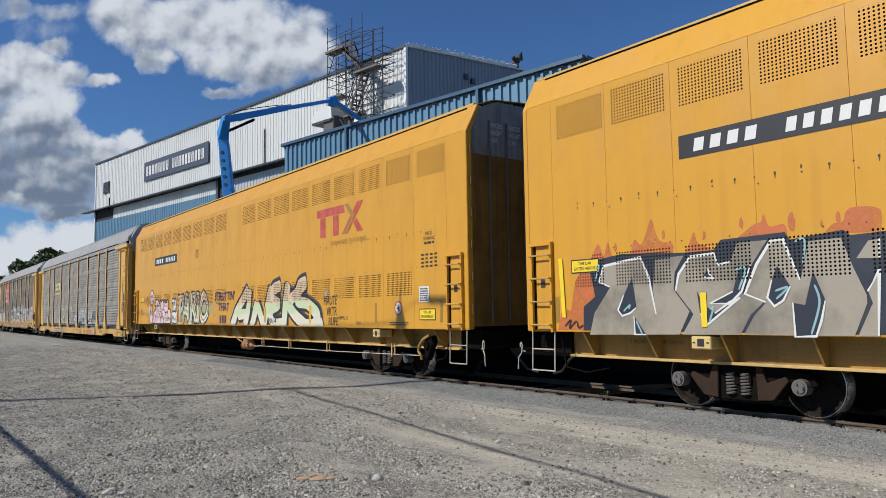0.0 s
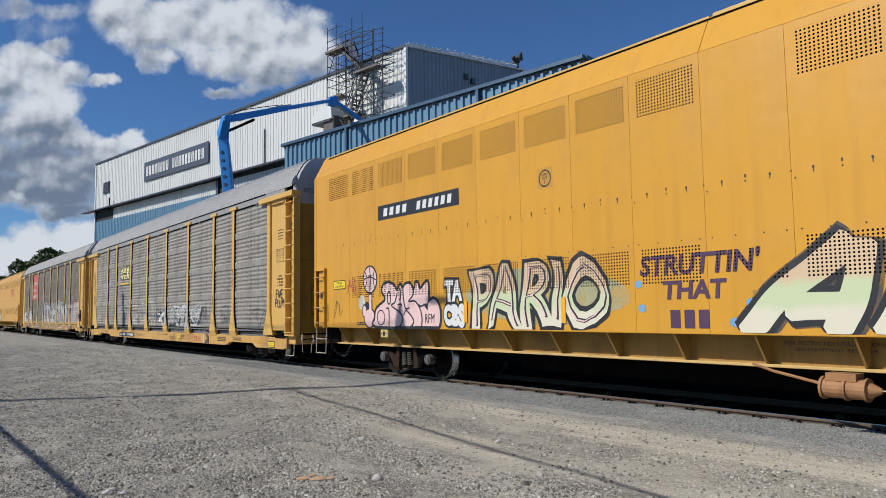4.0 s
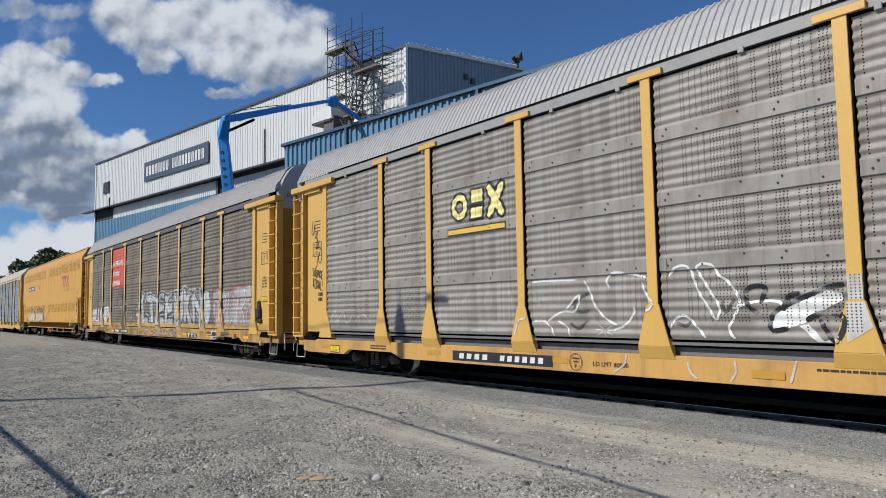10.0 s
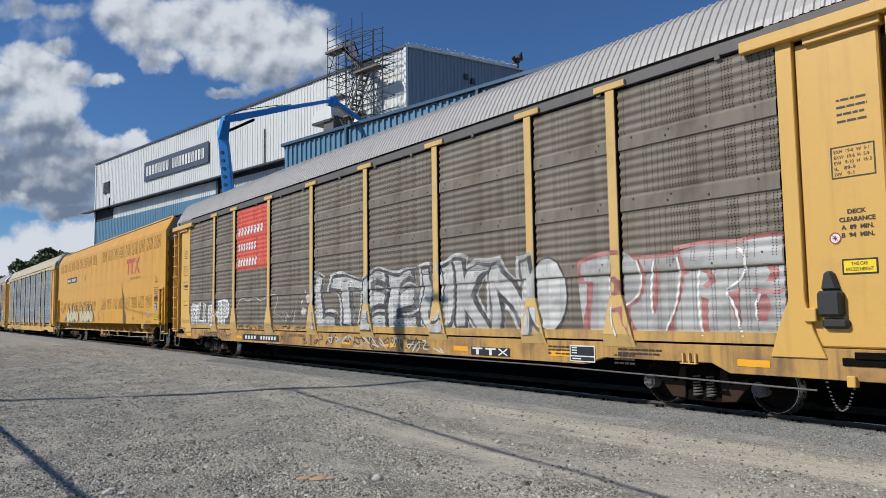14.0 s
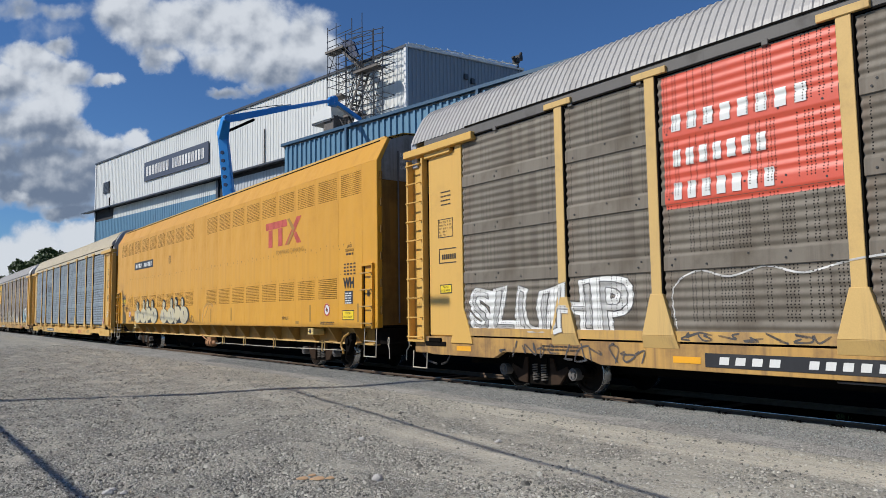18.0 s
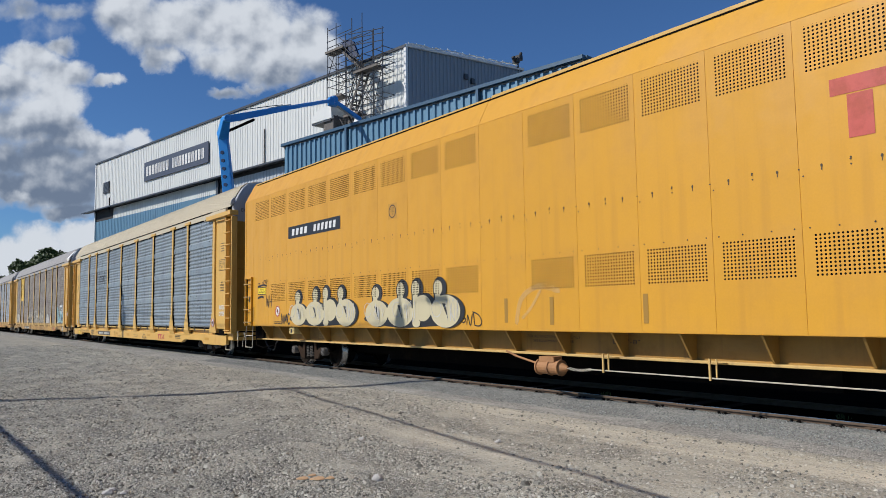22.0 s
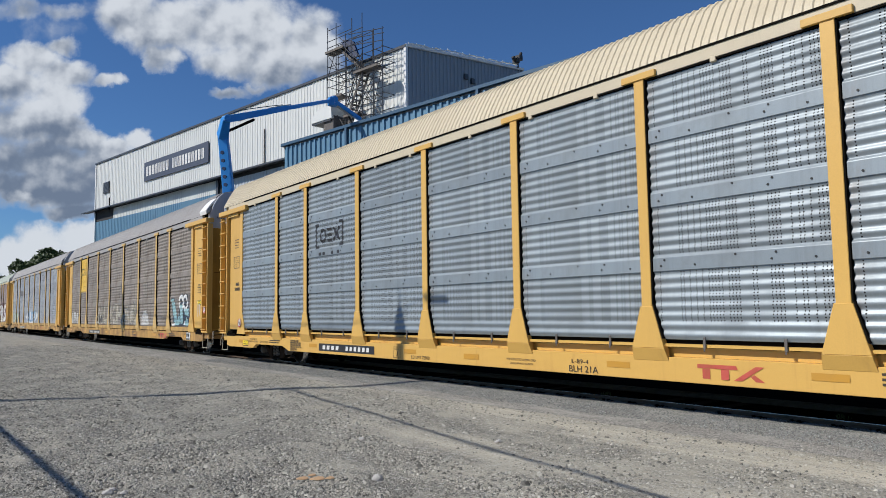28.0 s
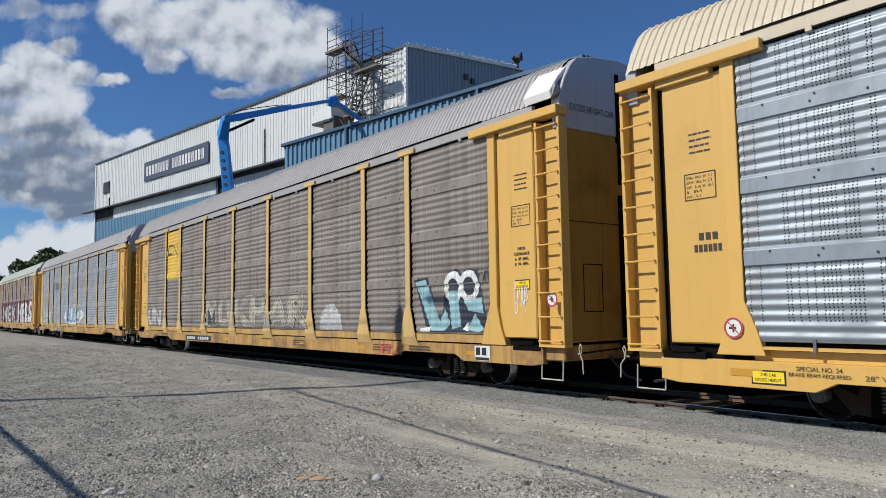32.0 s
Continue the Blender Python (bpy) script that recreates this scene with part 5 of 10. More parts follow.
FADED = {"buff": (0.45, 0.92, 1.5), "mint": (0.25, 0.8, 1.5), "sand": (0.0, 0.85, 0.8), "flame": (0.35, 0.82, 1.6), "palegreen": (0.2, 0.6, 1.2), "ghost": (0.1, 0.5, 1.5), "dullwhite": (0.58, 0.95, 1.9), "chalk": (0.20, 0.70, 1.9),
         "silver": (0.50, 0.85, 1.2), "rust": (0.15, 0.75, 3.0), "rose": (0.62, 0.95, 1.6), "smoke": (0.40, 0.85, 2.2), "grey": (0.55, 0.93, 0.8), "maroon": (0.4, 0.85, 0.8), "faintred": (0.75, 1.0, 3.0)}


def rib_holes(nt, x, z):
    return sheet_holes(nt, x, calc(nt, "ADD", calc(nt, "FRACT", calc(nt, "DIVIDE", calc(nt, "SUBTRACT", z, 2.06), 0.93)), 0.12))


def spray(name, colour, holes=False, rough=0.5, faded=None):
    m = worn(name, colour, tuple(c * 0.7 + 0.03 for c in colour), rough, 0, 1.4, 0.55, 0.3, 0.07, 0.0, 0.06)
    if faded:
        nt = m.node_tree
        n = noise_tex(nt, coords(nt), faded[2], 6, 0.65)
        a = calc(nt, "ADD", calc(nt, "MULTIPLY", ramp(nt, n, 0.35, 0.60), faded[1] - faded[0]), faded[0], clamp=True)
        nt.links.new(a, nt.nodes["Principled BSDF"].inputs["Alpha"])
    if holes == "ribs":
        return drill(m, rib_holes, (0.02, 0.019, 0.018))
    return drill(m, a_mod_holes) if holes else m


INK = {True: {}, False: {}, "ribs": {}}
COLOURS = {
    "black": (0.020, 0.020, 0.022), "white": (0.66, 0.66, 0.63), "grey": (0.36, 0.315, 0.245), "flame": (0.60, 0.165, 0.06), "buff": (0.50, 0.46, 0.37), "bone": (0.60, 0.53, 0.335),
    "pink": (0.72, 0.50, 0.47), "mint": (0.55, 0.58, 0.42), "sand": (0.55, 0.42, 0.22), "cream": (0.54, 0.475, 0.30), "palegreen": (0.42, 0.52, 0.34),
    "plum": (0.075, 0.035, 0.075), "red": (0.42, 0.05, 0.05), "rose": (0.40, 0.15, 0.14), "silver": (0.47, 0.47, 0.45), "rust": (0.26, 0.10, 0.035),
    "teal": (0.25, 0.42, 0.44), "navy": (0.022, 0.027, 0.040), "yellow": (0.80, 0.58, 0.02),
    "blue": (0.16, 0.33, 0.52), "green": (0.26, 0.45, 0.22), "amberpatch": (0.50, 0.255, 0.03), "lettering": (0.05, 0.035, 0.02), "amber": (0.33, 0.18, 0.03),
    "brightamber": (0.78, 0.36, 0.015), "gold": (0.70, 0.44, 0.05), "paleyellow": (0.80, 0.70, 0.28), "chalk": (0.52, 0.52, 0.50), "smoke": (0.075, 0.072, 0.072),
    "faintred": (0.50, 0.085, 0.060), "maroon": (0.17, 0.04, 0.045), "signred": (0.60, 0.090, 0.050), "dullwhite": (0.56, 0.555, 0.53), "ghost": (0.70, 0.45, 0.16),
}


def banded(name, holes):
    """Sprayed fill that runs from peach at the top over pale green to cream."""
    m = spray(name, COLOURS["bone"], False, 0.5)
    nt = m.node_tree
    b = nt.nodes["Principled BSDF"]
    sep = nt.nodes.new("ShaderNodeSeparateXYZ")
    p = coords(nt)
    nt.links.new(p, sep.inputs[0])
    h = calc(nt, "ADD", sep.outputs["Z"], calc(nt, "MULTIPLY", calc(nt, "SUBTRACT", noise_tex(nt, p, 1.3, 4, 0.6), 0.5), 0.5))
    c = mix(nt, ramp(nt, h, 1.46, 1.62), (0.66, 0.63, 0.50), (0.50, 0.60, 0.36))
    c = mix(nt, ramp(nt, h, 1.80, 1.98), c, (0.60, 0.42, 0.26))
    old = b.inputs["Base Color"].links[0].from_socket
    nt.links.new(mix(nt, 0.82, old, c), b.inputs["Base Color"])
    return drill(m, a_mod_holes) if holes else m


def ink(colour, holes=False):
    if colour == "banded" and colour not in INK[holes]:
        INK[holes][colour] = banded("sprayed_banded_fill", holes)
    if colour not in INK[holes]:
        INK[holes][colour] = spray(("ribbed_" if holes == "ribs" else "sprayed_" if holes else "painted_") + colour, COLOURS[colour], holes, 0.5, FADED.get(colour))
    return INK[holes][colour]


def glyphs(body, x0, x1, z0, z1, fat=0.0, shear=0.0, space=1.0, res=3):
    """Verts and faces of lettering that fills the box, in x and z."""
    def raw(off):
        cu = bpy.data.curves.new("lettering", "FONT")
        cu.body, cu.offset, cu.shear, cu.resolution_u, cu.space_character = body, off, shear, res, space
        ob = bpy.data.objects.new("lettering", cu)
        me = bpy.data.meshes.new_from_object(ob)
        vs = [tuple(v.co) for v in me.vertices]
        fs = [tuple(p.vertices) for p in me.polygons]
        bpy.data.objects.remove(ob)
        bpy.data.curves.remove(cu)
        bpy.data.meshes.remove(me)
        return vs, fs
    base, fs0 = raw(0.0)
    bx0, bx1 = min(v[0] for v in base), max(v[0] for v in base)
    bz0, bz1 = min(v[1] for v in base), max(v[1] for v in base)
    sx, sz = (x1 - x0) / (bx1 - bx0), (z1 - z0) / (bz1 - bz0)
    vs, fs = (base, fs0) if not fat else raw(fat / ((sx + sz) / 2))
    return [(x0 + (v[0] - bx0) * sx, z0 + (v[1] - bz0) * sz) for v in vs], fs


def ribbon(pts, width):
    """A brush stroke along points in x and z."""
    vs, fs = [], []
    n = len(pts)
    for i, p in enumerate(pts):
        a, b = pts[max(0, i - 1)], pts[min(n - 1, i + 1)]
        d = Vector((b[0] - a[0], b[1] - a[1]))
        d = d.normalized() if d.length > 1e-6 else Vector((1, 0))
        w = width / 2 * (0.55 if i in (0, n - 1) else 1.0)
        vs += [(p[0] - d.y * w, p[1] + d.x * w), (p[0] + d.y * w, p[1] - d.x * w)]
        if i:
            fs.append((2 * i - 2, 2 * i - 1, 2 * i + 1, 2 * i))
    return vs, fs


def smooth(pts, steps=5):
    """Catmull-Rom through the points."""
    out = []
    for i in range(len(pts) - 1):
        p0, p1, p2, p3 = pts[max(0, i - 1)], pts[i], pts[i + 1], pts[min(len(pts) - 1, i + 2)]
        for k in range(steps):
            t = k / steps
            out.append(tuple(0.5 * (2 * p1[j] + (p2[j] - p0[j]) * t + (2 * p0[j] - 5 * p1[j] + 4 * p2[j] - p3[j]) * t * t + (3 * p1[j] - p0[j] - 3 * p2[j] + p3[j]) * t ** 3) for j in (0, 1)))
    out.append(tuple(pts[-1]))
    return out


def blob(cx, cz, rx, rz, n=24, wob=0.0, seed=0):
    vs = []
    for i in range(n):
        a = 2 * math.pi * i / n
        k = 1 + wob * noise.noise(Vector((math.cos(a) * 1.4 + seed * 3.1, math.sin(a) * 1.4, seed * 1.7)))
        vs.append((cx + rx * k * math.cos(a), cz + rz * k * math.sin(a)))
    return vs, [tuple(range(n))]


def poly(*pts):
    return list(pts), [tuple(range(len(pts)))]


def rect(x0, x1, z0, z1):
    return poly((x0, z0), (x1, z0), (x1, z1), (x0, z1))


def join(*shapes):
    vs, fs = [], []
    for v, f in shapes:
        k = len(vs)
        vs += v
        fs += [tuple(i + k for i in g) for g in f]
    return vs, fs


def warp(sh, bend=0.0, wob=0.0, seed=0.0, floor=None):
    """Uneven, hand-made outlines: waves along x and noise."""
    v, f = sh
    out = []
    for x, z in v:
        n1 = noise.noise(Vector((x * 1.3, z * 1.7, seed)))
        n2 = noise.noise(Vector((x * 1.3, z * 1.7, seed + 9)))
        zz = z + bend * math.sin(x * 1.9 + seed) + wob * n2
        out.append((x + wob * n1, zz if floor is None else max(zz, floor)))
    return out, f


def cut(sh, step=0.16):
    """The same shape cut into a grid, so that it can bend."""
    vs, fs = sh
    bm = bmesh.new()
    bv = [bm.verts.new((x, 0.0, z)) for x, z in vs]
    for f in fs:
        if len(set(f)) >= 3:
            try:
                bm.faces.new([bv[i] for i in f])
            except ValueError:
                pass
    for axis in (0, 2):
        lo = min(v.co[axis] for v in bm.verts) + step / 2
        hi = max(v.co[axis] for v in bm.verts)
        no = (1, 0, 0) if axis == 0 else (0, 0, 1)
        while lo < hi:
            co = (lo, 0, 0) if axis == 0 else (0, 0, lo)
            bmesh.ops.bisect_plane(bm, geom=bm.verts[:] + bm.edges[:] + bm.faces[:], plane_co=co, plane_no=no)
            lo += step
    bm.verts.index_update()
    out = [(v.co.x, v.co.z) for v in bm.verts], [tuple(v.index for v in f.verts) for f in bm.faces]
    bm.free()
    return out


def fat_strokes(car, name, lines, width, layers, holes=True, label="", floor=1.215, wob=0.05, seed=3, ribs=False):
    """Graffiti letters from wide strokes: layers of (colour, extra width, dx, dz), the widest first."""
    base = None
    for i, (colour, extra, dx, dz) in enumerate(layers):
        sh = join(*[ribbon([(x + dx, z + dz) for x, z in smooth(ln, 7)], width + extra) for ln in lines])
        sh = warp(sh, 0.0, wob, seed, floor)
        ob = mark(base or car, name if i == 0 else ("fill" if i == len(layers) - 1 else "outline"), sh, colour, 0.004 + 0.0025 * i, holes, ribs, label=label if i == 0 else "")
        base = base or ob
    return base


def b_face(x, z):
    """How far the corrugated car's side stands out at x, z."""
    for p in POSTS:
        w = 0.091 if z > 1.6 else 0.110 + (1.6 - z) * 0.297
        if abs(x - p) < w and z > 1.0:
            return 0.066 if z > 1.6 else 0.077
    if z > 1.11:
        for k in range(4):
            z0 = SHEET_TOP[k] - SHEET_H[k]
            if z >= z0:
                return rib(min(z - z0, SHEET_H[k]), SHEET_H[k], k == 3)
    return 0.022 if z > 0.9 else 0.011


SILL = -0.011    # the plane of the side sills, which do not all lie at one height
SILL_UP = {CARS["B1"].name: -0.03, CARS["B2"].name: 0.12, CARS["B3"].name: -0.04}
DOOR = 0.02      # the plane of the end doors; marks on them are set out from the slot beside the ladder


def mark(car, name, sh, colour, depth=0.004, holes=False, ribs=False, y0=0.0, label=""):
    """One painted shape on a car's near side."""
    vs, fs = sh
    if y0 == DOOR:
        vs = [(x + 0.115, z) for x, z in vs]
    if y0 == SILL:
        root = car
        while root.parent:
            root = root.parent
        vs = [(x, z + SILL_UP.get(root.name, 0.0)) for x, z in vs]
    bm = bmesh.new()
    bv = [bm.verts.new((x, 0.0, z)) for x, z in vs]
    for f in fs:
        if len(set(f)) >= 3:
            try:
                bm.faces.new([bv[i] for i in f])
            except ValueError:
                pass
    # overlapping strokes lie a hair above one another
    seen, k = set(), 0
    for v in bm.verts:
        if v in seen:
            continue
        k += 1
        todo = [v]
        seen.add(v)
        while todo:
            u = todo.pop()
            u.co.y = -0.0003 * (k % 6)
            for e in u.link_edges:
                o = e.other_vert(u)
                if o not in seen:
                    seen.add(o)
                    todo.append(o)
    for i, v in enumerate(bv):
        v.co.y -= 0.0002 * i / len(bv)
    if ribs:
        zs = [v.co.z for v in bm.verts]
        x0, x1 = min(v.co.x for v in bm.verts), max(v.co.x for v in bm.verts)
        z, top = 1.11, max(zs)
        while z < top:
            if z > min(zs):
                bmesh.ops.bisect_plane(bm, geom=bm.verts[:] + bm.edges[:] + bm.faces[:], plane_co=(0, 0, z), plane_no=(0, 0, 1))
            z += 0.0328
        for p in POSTS:
            for e in (-0.29, -0.2, -0.112, -0.095, -0.086, 0.086, 0.095, 0.112, 0.2, 0.29):
                if x0 < p + e < x1:
                    bmesh.ops.bisect_plane(bm, geom=bm.verts[:] + bm.edges[:] + bm.faces[:], plane_co=(p + e, 0, 0), plane_no=(1, 0, 0))
        for v in bm.verts:
            v.co.y += -b_face(v.co.x, v.co.z) - depth
    else:
        for v in bm.verts:
            v.co.y += y0 - depth
    bmesh.ops.recalc_face_normals(bm, faces=bm.faces[:])
    me = bpy.data.meshes.new(name)
    bm.to_mesh(me)
    bm.free()
    if ribs:
        me.shade_smooth()
    me.materials.append(None)
    ob = part(name, me, ink(colour, "ribs" if ribs else holes), car, label)
    return tagged(ob, label, kind="stuff") if name in ("small_print", "fine_print", "slogan_print", "small_tag") else ob


def bars(x0, x1, z0, z1, n, gap=0.25, skip=(), lean=0.0, rng=None):
    """Plain upright bars that stand for characters."""
    w = (x1 - x0) / n
    out = []
    for i in range(n):
        if i in skip:
            continue
        a, b = x0 + i * w, x0 + (i + 1 - gap) * w
        h = (z1 - z0)
        out.append(poly((a, z0), (b, z0), (b + lean * h, z1), (a + lean * h, z1)))
    return join(*out)


def line_bars(x0, x1, z_top, rows, h, gap, seed=0, colour=None):
    """Rows of short dashes that stand for small print."""
    rng = random.Random(seed)
    out = []
    for r in range(rows):
        z = z_top - r * (h + gap)
        x = x0
        end = x1 - rng.random() * 0.3 * (x1 - x0)
        while x < end:
            w = rng.uniform(1.5, 4.5) * h
            out.append(rect(x, min(x + w, x1), z - h, z))
            x += w + 0.6 * h
    return join(*out)


def words(car, name, body, x0, x1, z0, z1, colour, depth=0.004, shear=0.0, fat=0.0, ribs=False, y0=0.0, holes=False, label=""):
    return mark(car, name, glyphs(body, x0, x1, z0, z1, fat, shear), colour, depth, holes, ribs, y0, label)


def ring(cx, cz, r0, r1, n=28):
    vs, fs = [], []
    for i in range(n):
        a = 2 * math.pi * i / n
        vs += [(cx + r0 * math.cos(a), cz + r0 * math.sin(a)), (cx + r1 * math.cos(a), cz + r1 * math.sin(a))]
    for i in range(n):
        j = (i + 1) % n
        fs.append((2 * i, 2 * i + 1, 2 * j + 1, 2 * j))
    return vs, fs


def no_sign(car, cx, cz, r, y0=0.0):
    s = mark(car, "prohibition_sign", blob(cx, cz, r, r), "white", 0.004, y0=y0, label="round white and red prohibition sign")
    mark(s, "ring", ring(cx, cz, r * 0.78, r * 0.98), "red", 0.007, y0=y0)
    mark(s, "slash", ribbon([(cx - r * 0.55, cz + r * 0.55), (cx + r * 0.55, cz - r * 0.55)], r * 0.2), "red", 0.008, y0=y0)
    mark(s, "symbol", join(rect(cx - r * 0.45, cx + r * 0.3, cz - r * 0.12, cz + r * 0.1), rect(cx - 0.1 * r, cx + r * 0.1, cz - r * 0.4, cz + r * 0.35)), "lettering", 0.006, y0=y0)


def height_sign(car, x0, x1, z0, z1, y0=0.0):
    s = mark(car, "warning_sign", rect(x0, x1, z0, z1), "black", 0.004, y0=y0, label="yellow warning plate with a black border")
    m = 0.02
    mark(s, "plate", rect(x0 + m, x1 - m, z0 + m, z1 - m), "yellow", 0.007, y0=y0)
    h = (z1 - z0)
    words(s, "wording", "THIS CAR", x0 + 0.27 * (x1 - x0), x1 - 0.27 * (x1 - x0), z0 + 0.58 * h, z0 + 0.80 * h, "black", 0.010, y0=y0)
    words(s, "wording", "EXCESS HEIGHT", x0 + 0.12 * (x1 - x0), x1 - 0.12 * (x1 - x0), z0 + 0.22 * h, z0 + 0.44 * h, "black", 0.010, y0=y0)


def plate_marks(car, x0, x1, z0, z1, depth=0.004, y0=0.0):
    p = mark(car, "number_plate", rect(x0, x1, z0, z1), "black", depth, y0=y0, label="black number plate with white bars")
    w, h = x1 - x0, z1 - z0
    for u0, u1, n in ((0.06, 0.40, 4), (0.50, 0.93, 6)):
        for k in range(n):
            a = x0 + w * (u0 + (u1 - u0) * (k + 0.20) / n)
            b = x0 + w * (u0 + (u1 - u0) * (k + 0.80) / n)
            mark(p, "character_bar", poly((a, z0 + 0.22 * h), (b, z0 + 0.22 * h), (b + 0.1 * h, z0 + 0.76 * h), (a + 0.1 * h, z0 + 0.76 * h)), "white", depth + 0.004, y0=y0)


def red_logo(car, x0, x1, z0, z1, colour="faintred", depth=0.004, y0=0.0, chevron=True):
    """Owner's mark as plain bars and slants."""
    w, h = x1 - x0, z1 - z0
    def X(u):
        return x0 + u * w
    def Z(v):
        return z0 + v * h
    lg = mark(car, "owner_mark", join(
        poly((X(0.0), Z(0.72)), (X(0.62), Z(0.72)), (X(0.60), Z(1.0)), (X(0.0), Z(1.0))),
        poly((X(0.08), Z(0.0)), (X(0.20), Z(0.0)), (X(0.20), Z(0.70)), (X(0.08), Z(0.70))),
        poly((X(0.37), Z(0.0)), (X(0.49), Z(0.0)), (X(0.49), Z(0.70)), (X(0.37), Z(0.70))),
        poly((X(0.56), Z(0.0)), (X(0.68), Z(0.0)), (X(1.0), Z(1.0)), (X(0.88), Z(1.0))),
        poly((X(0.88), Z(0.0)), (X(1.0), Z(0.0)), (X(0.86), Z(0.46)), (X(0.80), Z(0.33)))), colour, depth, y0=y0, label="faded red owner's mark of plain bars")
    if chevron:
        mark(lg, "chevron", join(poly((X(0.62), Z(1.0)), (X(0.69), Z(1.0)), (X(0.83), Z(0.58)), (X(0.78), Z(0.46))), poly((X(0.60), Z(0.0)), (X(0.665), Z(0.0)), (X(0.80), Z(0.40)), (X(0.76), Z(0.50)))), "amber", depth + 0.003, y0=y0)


def piece(car, name, body, x0, x1, z0, z1, layers, shear=0.0, bend=0.0, wob=0.05, seed=1, holes=False, ribs=False, space=1.0, label="", floor=1.215):
    """Graffiti lettering: layers of (colour, fatness), the widest first."""
    base = None
    for i, (colour, fat, dx, dz) in enumerate(layers):
        sh = warp(cut(glyphs(body, x0 + dx, x1 + dx, z0 + dz, z1 + dz, fat, shear, space)), bend, wob * 2.0, seed, floor)
        ob = mark(base or car, name if i == 0 else ("fill" if i == len(layers) - 1 else "outline"), sh, colour, 0.004 + 0.0025 * i, holes, ribs, label=label if i == 0 else "")
        base = base or ob
    return base


def scrawl(x0, x1, z0, z1, n, width, seed):
    """A run of loops and strokes like a hand-sprayed tag."""
    rng = random.Random(seed)
    out = []
    w = (x1 - x0) / n
    for i in range(n):
        cx = x0 + (i + 0.5) * w
        pts = [(cx + rng.uniform(-0.6, 0.6) * w, z0 + rng.uniform(0, 1) * (z1 - z0)) for _ in range(rng.randint(4, 6))]
        out.append(ribbon(smooth(pts, 5), width))
    return join(*out)


def brush(pts, width):
    return ribbon(smooth(pts, 5), width)


def sprayed(car, strokes, x0, x1, z0, z1, width, colour="black", name="tag"):
    """Hand-sprayed letters from strokes given in a unit box."""
    return mark(car, name, join(*[brush([(x0 + u * (x1 - x0), z0 + w * (z1 - z0)) for u, w in st], width) for st in strokes]), colour, 0.006)


def end_words(car, body, x, y0, y1, z0, z1, colour, label=""):
    """Lettering on a car's forward end."""
    vs, fs = glyphs(body, y0, y1, z0, z1)
    bm = bmesh.new()
    bv = [bm.verts.new((x, y, z)) for y, z in vs]
    for f in fs:
        bm.faces.new([bv[i] for i in f])
    me = bpy.data.meshes.new("wording")
    bm.to_mesh(me)
    bm.free()
    me.materials.append(None)
    part("wording", me, ink(colour), car, label)


